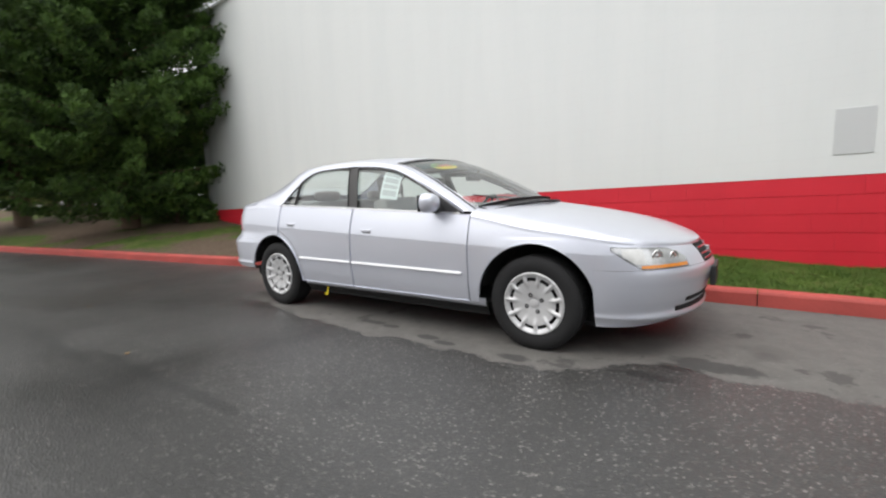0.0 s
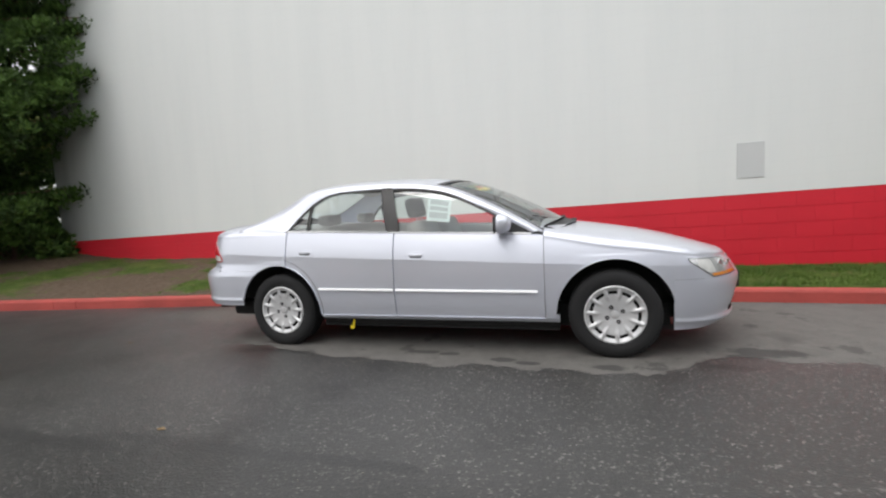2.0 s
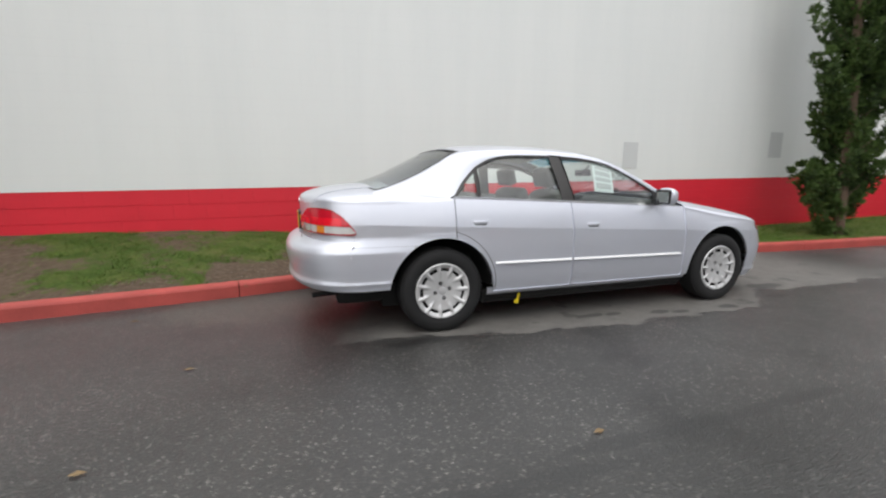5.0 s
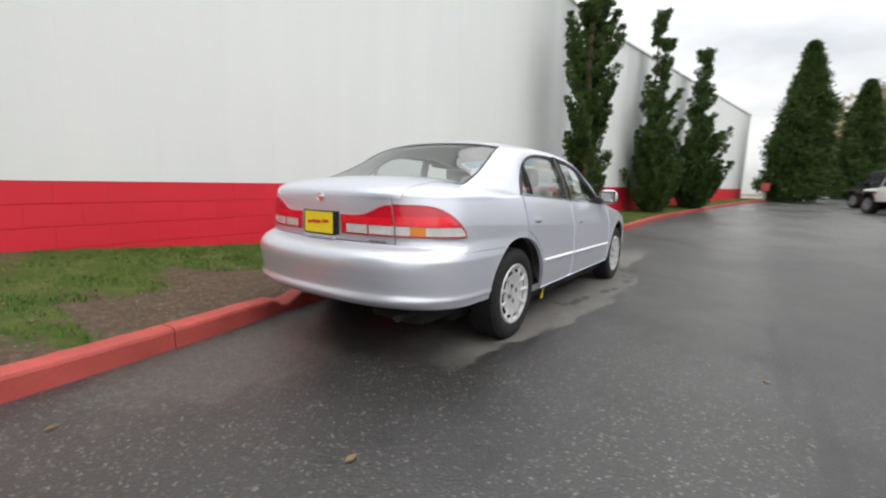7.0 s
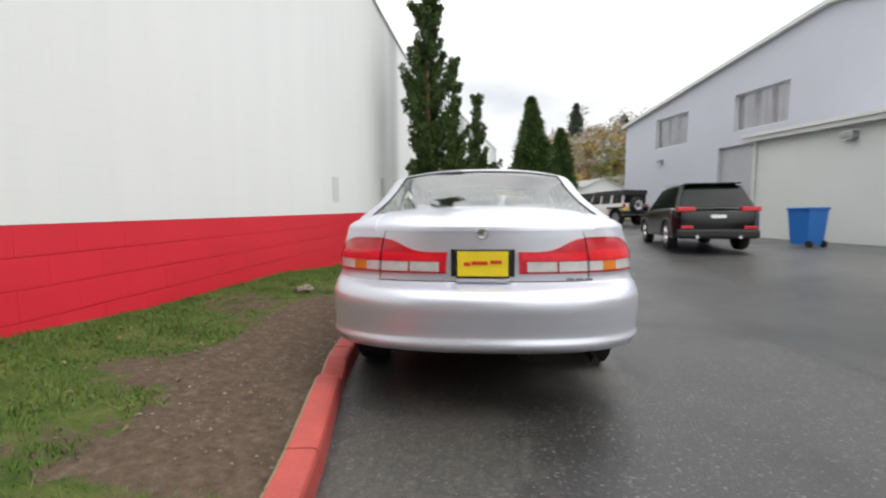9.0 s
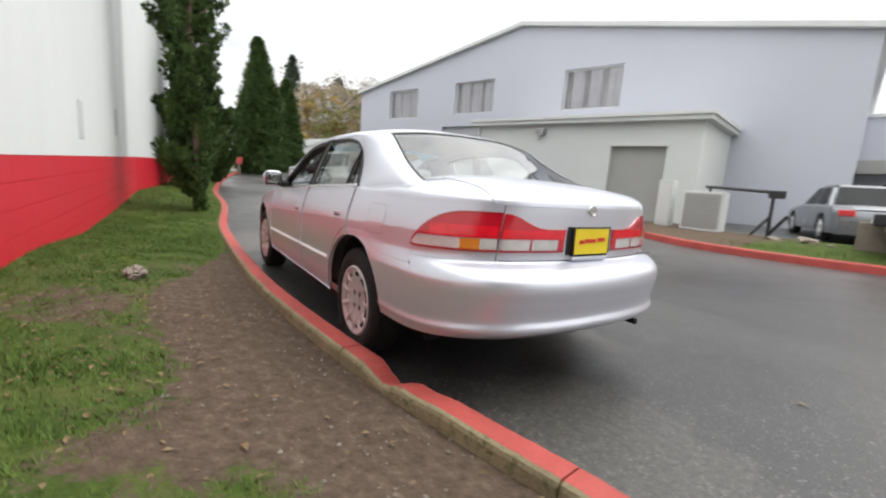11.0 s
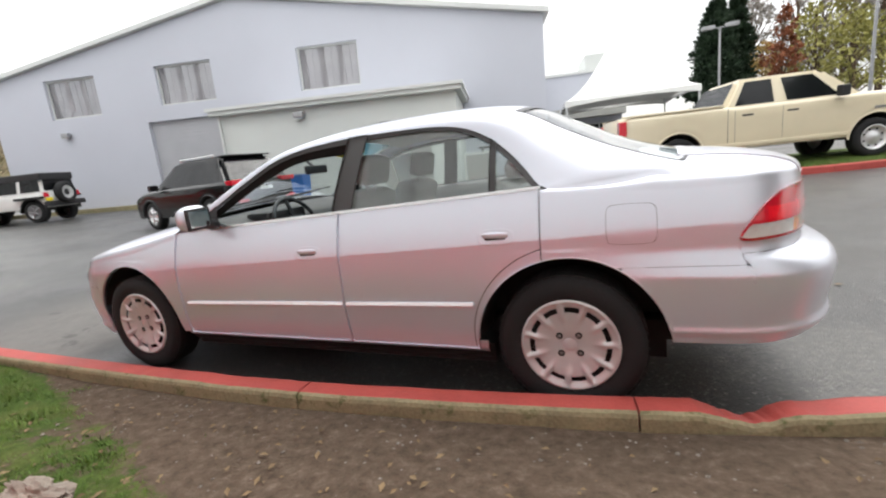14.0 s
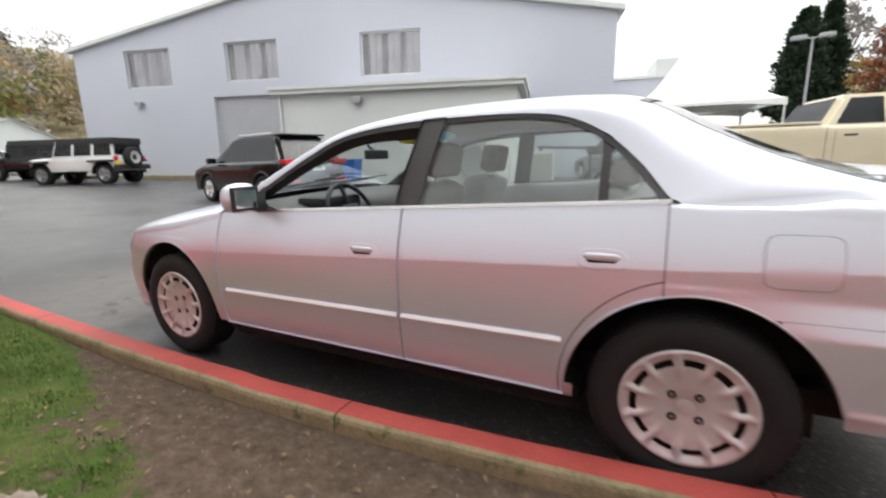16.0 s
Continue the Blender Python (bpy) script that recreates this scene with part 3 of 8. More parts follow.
def wall_run(name, p, q, label):
    """A run of wall: the white upper wall as one body, its grey patch apart."""
    p, q = Vector((*p, 0)), Vector((*q, 0))
    d = (q - p).normalized()
    n = Vector((-d.y, d.x, 0))
    verts = []
    for v, side in ((p, 0), (q, 0), (q, 1), (p, 1)):
        o = v + n * (0.35 * side)
        verts += [(o.x, o.y, red_top(v.x) + 0.001), (o.x, o.y, WALL_TOP + LEVEL * v.x)]
    faces = [(0, 2, 3, 1), (2, 4, 5, 3), (4, 6, 7, 5), (6, 0, 1, 7), (1, 3, 5, 7), (0, 6, 4, 2)]
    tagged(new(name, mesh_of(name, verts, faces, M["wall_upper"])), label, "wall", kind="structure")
    # plinth core behind the red blocks
    verts = []
    for v, side in ((p, 0), (q, 0), (q, 1), (p, 1)):
        o = v + n * (0.35 * side + 0.009)
        verts += [(o.x, o.y, -0.6), (o.x, o.y, red_top(v.x))]
    tagged(new(name + "_core", mesh_of(name + "_core", verts, faces, M["joint"])), "mortar core of a red painted block plinth", "wall", kind="structure")
    return p, d, n


def wall_upper_mat():
    """White paint over block courses: faint joints, grey rain streaks and soft dark bands behind the trees."""
    m, nt, b = nodes_of("white_painted_block_wall")
    pos = world_pos(nt)
    sep = nt.nodes.new("ShaderNodeSeparateXYZ")
    nt.links.new(pos, sep.inputs[0])
    lev = math_of(nt, "SUBTRACT", sep.outputs["Z"], math_of(nt, "MULTIPLY", sep.outputs["X"], LEVEL))
    cb = nt.nodes.new("ShaderNodeCombineXYZ")
    nt.links.new(sep.outputs["X"], cb.inputs[0])
    nt.links.new(math_of(nt, "SUBTRACT", lev, 0.03), cb.inputs[1])
    br = nt.nodes.new("ShaderNodeTexBrick")
    br.inputs["Color1"].default_value = br.inputs["Color2"].default_value = (1, 1, 1, 1)
    br.inputs["Mortar"].default_value = (0, 0, 0, 1)
    br.inputs["Scale"].default_value = 1.0
    br.inputs["Mortar Size"].default_value, br.inputs["Mortar Smooth"].default_value = 0.006, 0.8
    br.inputs["Brick Width"].default_value, br.inputs["Row Height"].default_value = 0.4, 0.2
    nt.links.new(cb.outputs[0], br.inputs["Vector"])
    mp = nt.nodes.new("ShaderNodeMapping")
    mp.inputs["Scale"].default_value = (1.6, 1.6, 0.16)
    nt.links.new(pos, mp.inputs["Vector"])
    streak = tex_noise(nt, mp.outputs[0], 1.3, 5, 0.6)
    c = ramp_of(nt, streak, [(0.2, (0.745, 0.768, 0.764)), (0.6, (0.785, 0.803, 0.795))])
    c = mix_of(nt, 0.02, c, br.outputs["Color"], "MULTIPLY")
    # soft upright bands of darker grey, one behind each tree position
    dark_band = None
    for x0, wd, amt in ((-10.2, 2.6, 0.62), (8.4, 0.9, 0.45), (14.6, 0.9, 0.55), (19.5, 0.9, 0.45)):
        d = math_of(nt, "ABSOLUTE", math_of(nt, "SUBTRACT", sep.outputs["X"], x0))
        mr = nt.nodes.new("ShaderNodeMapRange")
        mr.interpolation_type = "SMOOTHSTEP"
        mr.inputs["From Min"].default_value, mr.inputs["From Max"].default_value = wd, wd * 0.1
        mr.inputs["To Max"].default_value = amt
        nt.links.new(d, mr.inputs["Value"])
        dark_band = mr.outputs[0] if dark_band is None else math_of(nt, "MAXIMUM", dark_band, mr.outputs[0])
    dark_band = math_of(nt, "MULTIPLY", dark_band, math_of(nt, "ADD", 0.45, streak))
    c = mix_of(nt, dark_band, c, (0.13, 0.14, 0.13))
    nt.links.new(c, b.inputs["Base Color"])
    b.inputs["Roughness"].default_value = 0.72
    h = math_of(nt, "ADD", math_of(nt, "MULTIPLY", br.outputs["Fac"], -1.0), math_of(nt, "MULTIPLY", tex_noise(nt, pos, 45, 3), 0.35))
    bump_of(nt, b, h, 0.09, 0.006)
    return m


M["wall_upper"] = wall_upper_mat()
M["joint"] = surf("red_mortar_joint", (0.70, 0.030, 0.05), 0.6, 0, 0.08, 3, 60, 0.2)


def build_wall():
    runs = [wall_run("wall_north", WALL_PTS[0], WALL_PTS[1], "white painted concrete block wall, tall and windowless"),
            wall_run("wall_north_bend", WALL_PTS[1], WALL_PTS[2], "white painted concrete block wall bending toward the street")]
    # end wall and roof that close the building
    L, R = WALL_PTS[0], WALL_PTS[2]
    verts = [(L[0], L[1] + 0.36, -0.6), (L[0], 24, -0.6), (L[0], 24, WALL_TOP - 0.2), (L[0], L[1] + 0.36, WALL_TOP - 0.2)]
    verts += [(x - 0.3, y, z) for x, y, z in verts]
    fs = [(0, 1, 2, 3), (7, 6, 5, 4), (0, 3, 7, 4), (1, 5, 6, 2), (3, 2, 6, 7), (0, 4, 5, 1)]
    tagged(new("wall_west", mesh_of("wall_west", verts, fs, M["wall_white"])), "white painted end wall of the block building", "wall", kind="structure")
    verts = [(R[0], R[1] + 0.1, -0.2), (R[0], 24, -0.2), (R[0], 24, WALL_TOP + 0.5), (R[0], R[1] + 0.1, WALL_TOP + 0.5)]
    verts += [(x + 0.3, y, z) for x, y, z in verts]
    tagged(new("wall_east", mesh_of("wall_east", verts, [f[::-1] for f in fs], M["wall_white"])), "white painted end wall of the block building", "wall", kind="structure")
    verts = [(L[0], L[1] + 0.37, WALL_TOP - 0.25), (11, 2.8, WALL_TOP + 0.1), (R[0], R[1] + 0.4, WALL_TOP + 0.45), (R[0], 24, WALL_TOP + 0.45), (L[0], 24, WALL_TOP - 0.25)]
    tagged(new("roof", mesh_of("roof", verts, [(0, 1, 2, 3, 4)], M["bld_trim"])), "flat roof of the block building", "roof", kind="structure")
    # metal edge along the wall top
    for a, b in zip(WALL_PTS, WALL_PTS[1:]):
        m = look((a[0], a[1], WALL_TOP + LEVEL * a[0]), (b[0], b[1], WALL_TOP + LEVEL * b[0]))
        ln = math.dist(a, b)
        box_part("trim", -0.06 - 0.34, 0.04, 0.0, 0.07, -ln, 0, M["bld_trim"], None, "", 0.0, m)["kind"] = "structure"
    # the painted-over patch and a smaller one
    for x, z0, z1, w in ((3.38, 1.305, 1.765, 0.31), (6.9, 1.55, 2.05, 0.34)):
        sl = (2.42 - 3.05) / 21.1
        y = 3.05 + sl * (x + 10.1)
        bm = bmesh.new()
        box(bm, -w / 2, w / 2, -0.008, 0.012, 0, z1 - z0, None, 0.003)
        ob = part("wall_patch", bm, M["wall_patch"])
        ob.matrix_world = Matrix.Translation((x, y, z0)) @ Matrix.Rotation(math.atan(sl), 4, "Z")
        tagged(ob, "grey painted-over rectangle on the white wall", "patch")
    return runs


WALL_RUNS = build_wall()
FAR_KERB = build_kerbs()

# ---- the grey warehouse across the car park ----
BA = radians(14.2)
BLD = Matrix.Translation((15.0, -12.38, 0)) @ Matrix.Rotation(BA, 4, "Z") @ Matrix.Rotation(-math.atan(LEVEL), 4, "Y")


def build_warehouse():
    """Local x runs along the front towards the far corner, y towards the street, z up."""
    U0, U1, UC = -14.62, 10.75, -1.95
    EL, PK = 6.55, 8.72
    w = thing("warehouse", "lavender-grey warehouse with gabled roof, blinds in high windows and white annex", "building", BLD)
    wins = [(5.13, 7.72, 4.76, 6.46), (-0.53, 2.14, 4.84, 6.50), (-7.09, -4.44, 4.76, 6.50)]
    door = (-1.2, 2.96, 0.2, 4.2)
    # front wall with its openings, in strips between the opening edges
    cuts = sorted({U0, U1, UC} | {u for a in wins + [door] for u in a[:2]})
    top = lambda u: EL + (PK - EL) * (1 - abs(u - UC) / (U1 - UC)) if u >= UC else EL + (PK - EL) * (1 - abs(u - UC) / (UC - U0))
    bm = bmesh.new()
    for a, b in zip(cuts, cuts[1:]):
        mid = (a + b) / 2
        holes = sorted([(h[2], h[3]) for h in wins + [door] if h[0] <= mid <= h[1]])
        z = -1.0
        spans = []
        for h0, h1 in holes:
            spans.append((z, h0, None))
            z = h1
        spans.append((z, None, True))
        for z0, z1, roof in spans:
            za, zb = (top(a), top(b)) if roof else (z1, z1)
            vs = [bm.verts.new(c) for c in ((a, 0, z0), (b, 0, z0), (b, 0, zb), (a, 0, za), (a, -0.25, z0), (b, -0.25, z0), (b, -0.25, zb), (a, -0.25, za))]
            for f in ((3, 2, 1, 0), (4, 5, 6, 7), (0, 1, 5, 4), (2, 3, 7, 6), (1, 2, 6, 5), (3, 0, 4, 7)):
                bm.faces.new([vs[k] for k in f])
    bmesh.ops.remove_doubles(bm, verts=bm.verts, dist=1e-4)
    part("front_wall", bm, M["bld"], w)
    for s, u in (("side_wall", U0), ("side_wall", U1)):
        box_part(s, u - (0.25 if u > 0 else 0.0), u + (0.0 if u > 0 else 0.25), -30, -0.26, -1, EL, M["bld"], w)
    for sgn, ue in ((1, U1), (-1, U0)):
        bm = bmesh.new()
        o = 0.22 * sgn
        vs = [bm.verts.new(c) for c in ((ue + o, 0.22, EL - 0.02), (UC, 0.22, PK + 0.03), (UC, -30, PK + 0.03), (ue + o, -30, EL - 0.02),
                                        (ue + o, 0.22, EL + 0.16), (UC, 0.22, PK + 0.21), (UC, -30, PK + 0.21), (ue + o, -30, EL + 0.16))]
        for f in ((0, 1, 2, 3), (7, 6, 5, 4), (0, 4, 5, 1), (3, 2, 6, 7), (0, 3, 7, 4)):
            bm.faces.new([vs[k] for k in f])
        bmesh.ops.recalc_face_normals(bm, faces=bm.faces)
        part("roof", bm, M["bld_trim"], w, "pale metal roof edge")
    for k, (a, b, z0, z1) in enumerate(wins):
        win = box_part("window", a, b, -0.30, -0.24, z0, z1, M["curtain"], w, "high window with grey hanging blinds")
        bm = bmesh.new()
        for x0, x1, q0, q1 in ((a, b, z1 - 0.07, z1), (a, b, z0, z0 + 0.07), (a, a + 0.07, z0 + 0.07, z1 - 0.07), (b - 0.07, b, z0 + 0.07, z1 - 0.07)):
            box(bm, x0, x1, -0.22, -0.13, q0, q1)
        part("window_frame", bm, M["bld_trim"], win)
        n = 9
        for i in range(n):
            u = a + 0.1 + (b - a - 0.2) * i / n
            dp = 0.02 * ((i * 7) % 3)
            box_part("blind_slat", u + 0.015, u + (b - a - 0.2) / n, -0.235 + dp * 0.3, -0.20 + dp, z0 + (0.09 if k else 0.09 + 0.25 * (i % 2)), z1 - 0.08, M["curtain"], win)
        bm = bmesh.new()
        box(bm, a + 0.07, b - 0.07, -0.165, -0.16, z0 + 0.07, z1 - 0.07)
        g = part("pane", bm, M["glass_clear"], win)
        g.visible_shadow = False
    # roller door
    d = box_part("roller_door", door[0], door[1], -0.24, -0.2, door[2], door[3], M["roller"], w, "grey ribbed roller door")
    bm = bmesh.new()
    for i in range(26):
        z = door[2] + (door[3] - door[2]) * i / 26
        box(bm, door[0], door[1], -0.2, -0.175, z + 0.02, z + 0.13)
    part("slats", bm, M["roller"], d)
    # downpipe and wall lamps
    bm = bmesh.new()
    tube(bm, (-4.0, 0.07, 3.6), (-4.0, 0.07, 4.4), 0.045)
    part("vent_pipe", bm, M["bld_trim"], w)
    for u, y, z in ((7.1, 0, 4.02), (-5.87, 3.77, 3.30)):
        lamp = box_part("wall_lamp", u - 0.17, u + 0.17, y + 0.003, y + 0.24, z - 0.1, z + 0.1, M["steel"], w, "dark metal wall lamp", 0.03)
        box_part("lamp_glass", u - 0.13, u + 0.13, y + 0.05, y + 0.22, z - 0.13, z - 0.1, M["lens_clear"], lamp)
    # annex
    a0, a1, ay = -11.25, -2.85, 3.77
    az = 3.56
    bm = bmesh.new()
    dr = (-10.31, -8.56, -1.0, 2.80)
    box(bm, a0, dr[0], 3.57, ay, -1, az)
    box(bm, dr[1], a1, 3.57, ay, -1, az)
    box(bm, dr[0], dr[1], 3.57, ay, dr[3], az)
    an = part("annex", bm, M["bld_white"], w, "off-white stucco annex with flat roof")
    box_part("annex_side", a0, a0 + 0.2, 0.002, 3.57, -1, az, M["bld_white"], an)
    box_part("annex_side", a1 - 0.2, a1, 0.002, 3.57, -1, az, M["bld_white"], an)
    box_part("annex_door", dr[0], dr[1], 3.55, 3.62, dr[2], dr[3], M["bld_door"], an, "grey steel door")
    box_part("door_frame", dr[0] - 0.06, dr[1] + 0.06, ay + 0.002, ay + 0.03, dr[3], dr[3] + 0.07, M["bld_trim"], an)
    box_part("annex_roof", a0 - 0.22, a1 + 0.22, 0.002, ay + 0.25, az, az + 0.14, M["bld_white"], an, "pale flashing roof edge")
    box_part("roof_cap", a0 - 0.28, a1 + 0.28, 0.002, ay + 0.31, az + 0.14, az + 0.25, M["bld_trim"], an, "pale metal gutter")
    bm = bmesh.new()
    tube(bm, (a1 - 0.05, ay + 0.06, -1), (a1 - 0.05, ay + 0.06, az), 0.05)
    part("downpipe", bm, M["bld_trim"], an)
    # concrete strip at the foot
    bm = bmesh.new()
    box(bm, -2.6, U1 + 0.3, 0.002, 0.55, -1, 0.60)
    part("footing", bm, M["kerb_face"], w, "weedy concrete footing")
    return w


WAREHOUSE = build_warehouse()


# ---- trees ----
def crown_mesh(name, clumps, mat, parent, rng, leaf=0.10, per=26, label="", flat=0.6, up=0.3):
    """A crown of many small leaf sprays, gathered in uneven clumps (centre, radius)."""
    V, F = [], []
    for c, r in clumps:
        for _ in range(per):
            d = Vector((rng.gauss(0, 1), rng.gauss(0, 1), rng.gauss(0, 1))).normalized() * r * (0.45 + 0.55 * rng.random())
            p = Vector(c) + Vector((d.x, d.y, d.z * flat))
            s = leaf * (0.6 + 0.8 * rng.random())
            ax = (d + Vector((0, 0, up * r)) + Vector((rng.uniform(-1, 1), rng.uniform(-1, 1), rng.uniform(-1, 1))) * r * 0.5).normalized()
            sd = ax.cross(Vector((rng.uniform(-1, 1), rng.uniform(-1, 1), rng.uniform(-1, 1)))).normalized()
            nn = ax.cross(sd) * s * 0.25
            k = len(V)
            V += [p - ax * s * 0.6, p + sd * s * 0.42 + nn, p + ax * s, p - sd * s * 0.42 + nn]
            F.append((k, k + 1, k + 2, k + 3))
    ob = new(name, mesh_of(name, V, F, mat))
    ob.parent = parent
    if label:
        ob["label"] = label
    return ob


def trunk_mesh(name, pts, mat, parent):
    """A tapered, slightly bent stem through (x, y, z, radius)."""
    bm = bmesh.new()
    rings = []
    for x, y, z, r in pts:
        ring = []
        for k in range(9):
            t = 2 * math.pi * k / 9
            q = r * (1 + 0.12 * noise.noise(Vector((x + math.cos(t), y + math.sin(t), z * 2))))
            ring.append(bm.verts.new((x + q * math.cos(t), y + q * math.sin(t), z)))
        rings.append(ring)
    for A, B in zip(rings, rings[1:]):
        for k in range(9):
            bm.faces.new((A[k], A[(k + 1) % 9], B[(k + 1) % 9], B[k]))
    bm.faces.new(rings[-1])
    return part(name, bm, mat, parent, smooth=True)


def conifer(name, label, x, y, z, h, profile, mat, seed, leaf=0.12, n=260, per=24, leaders=((0, 0, 1.0),), category="tree", clump=0.34, skirt=0.06, flat=0.7):
    """An upright conifer: profile(u) gives the crown's radius at the share u of its height."""
    rng = random.Random(seed)
    t = thing(name, label, category, Matrix.Translation((x, y, z)))
    tw = bmesh.new()
    clumps = []
    for li, (lx, ly, lh) in enumerate(leaders):
        hh = h * lh
        trunk_mesh("trunk", [(0.0, 0.0, -0.15, 0.020 * h + 0.05), (lx * 0.25, ly * 0.25, hh * 0.12, 0.015 * h + 0.03), (lx * 0.8, ly * 0.8, hh * 0.45, 0.010 * h), (lx, ly, hh * 0.97, 0.012)], M["bark"], t)
        for _ in range(int(n / len(leaders))):
            u = skirt + (1 - skirt) * rng.random() ** 0.9
            a = rng.uniform(0, 2 * math.pi)
            lump = 0.72 + 0.5 * noise.noise(Vector((math.cos(a) * 1.3 + seed, math.sin(a) * 1.3, u * 7 + li * 3)))
            r = profile(u) * lump * (0.45 + 0.55 * math.sqrt(rng.random()))
            cx = lx * min(1.0, u * 1.6) + r * math.cos(a)
            cy = ly * min(1.0, u * 1.6) + r * math.sin(a)
            cz = hh * u
            clumps.append(((cx, cy, cz), clump * (0.55 + 0.7 * rng.random()) * (0.5 + 0.5 * min(1.0, profile(u)))))
            if rng.random() < 0.16:
                tube(tw, (lx * min(1, u * 1.6), ly * min(1, u * 1.6), cz - 0.35 * r), (cx, cy, cz), 0.028 + 0.01 * r, 0.008, 5, False)
    part("branchwork", tw, M["bark"], t)["kind"] = "stuff"
    crown_mesh("crown", clumps, mat, t, rng, leaf, per, flat=flat)
    return t


def plume_tree(name, label, x, y, z, stems, reach, mat, seed, boughs=60, leaf=0.06, per=46, clump=0.2, lift=0.9, sag=0.0, low=0.08, sheath=0.5, stem_r=0.09):
    """A ragged evergreen: bent stems carry swept boughs, each strung with tufts of small sprays, with gaps between."""
    rng = random.Random(seed)
    t = thing(name, label, "tree", Matrix.Translation((x, y, z)))
    tw = bmesh.new()
    clumps = []
    for stem in stems:
        line = spline_of(stem, 8)
        n = len(line)
        trunk_mesh("trunk", [(p.x, p.y, p.z, max(0.012, stem_r * (1 - 0.9 * i / n))) for i, p in enumerate(line)][::3], M["bark"], t)
        for _ in range(boughs):
            u = low + (1 - low) * rng.random() ** 0.85
            o = line[min(n - 1, int(u * (n - 1)))]
            a = rng.uniform(0, 2 * math.pi)
            gap = noise.noise(Vector((math.cos(a) * 1.2 + seed * 3.1, math.sin(a) * 1.2, o.z * 0.8)))
            if gap < -0.22:
                continue
            L = reach(u) * (0.62 + 0.35 * rng.random() + 0.5 * gap)
            end = None
            k = max(2, int(L / (clump * 0.55)))
            for j in range(k + 1):
                v = 0.22 + 0.78 * j / k
                p = Vector((o.x + L * v * math.cos(a), o.y + L * v * math.sin(a), o.z + lift * L * v ** 1.9 - sag * L * v))
                clumps.append((p, clump * (1.15 - 0.55 * v) * (0.7 + 0.6 * rng.random())))
                end = p
            if L > 0.35:
                tube(tw, tuple(o), tuple(o.lerp(end, 0.8)), 0.012 + 0.012 * L, 0.005, 5, False)
        for i in range(int(n * low), n):
            if rng.random() < sheath:
                clumps.append((line[i] + Vector((rng.gauss(0, 0.05), rng.gauss(0, 0.05), 0)), clump * 0.8))
    lb = part("branchwork", tw, M["bark"], t)
    lb["kind"] = "stuff"
    crown_mesh("crown", clumps, mat, t, rng, leaf, per, flat=0.85, up=0.9)
    return t


def spline_of(pts, per=8):
    """A smooth line through the points."""
    P = [Vector(p) for p in pts]
    out = []
    for i in range(len(P) - 1):
        a, b, c, d = P[max(0, i - 1)], P[i], P[i + 1], P[min(len(P) - 1, i + 2)]
        for k in range(per):
            u = k / per
            out.append(0.5 * ((2 * b) + (c - a) * u + (2 * a - 5 * b + 4 * c - d) * u * u + (3 * b - a - 3 * c + d) * u**3))
    return out + [P[-1]]


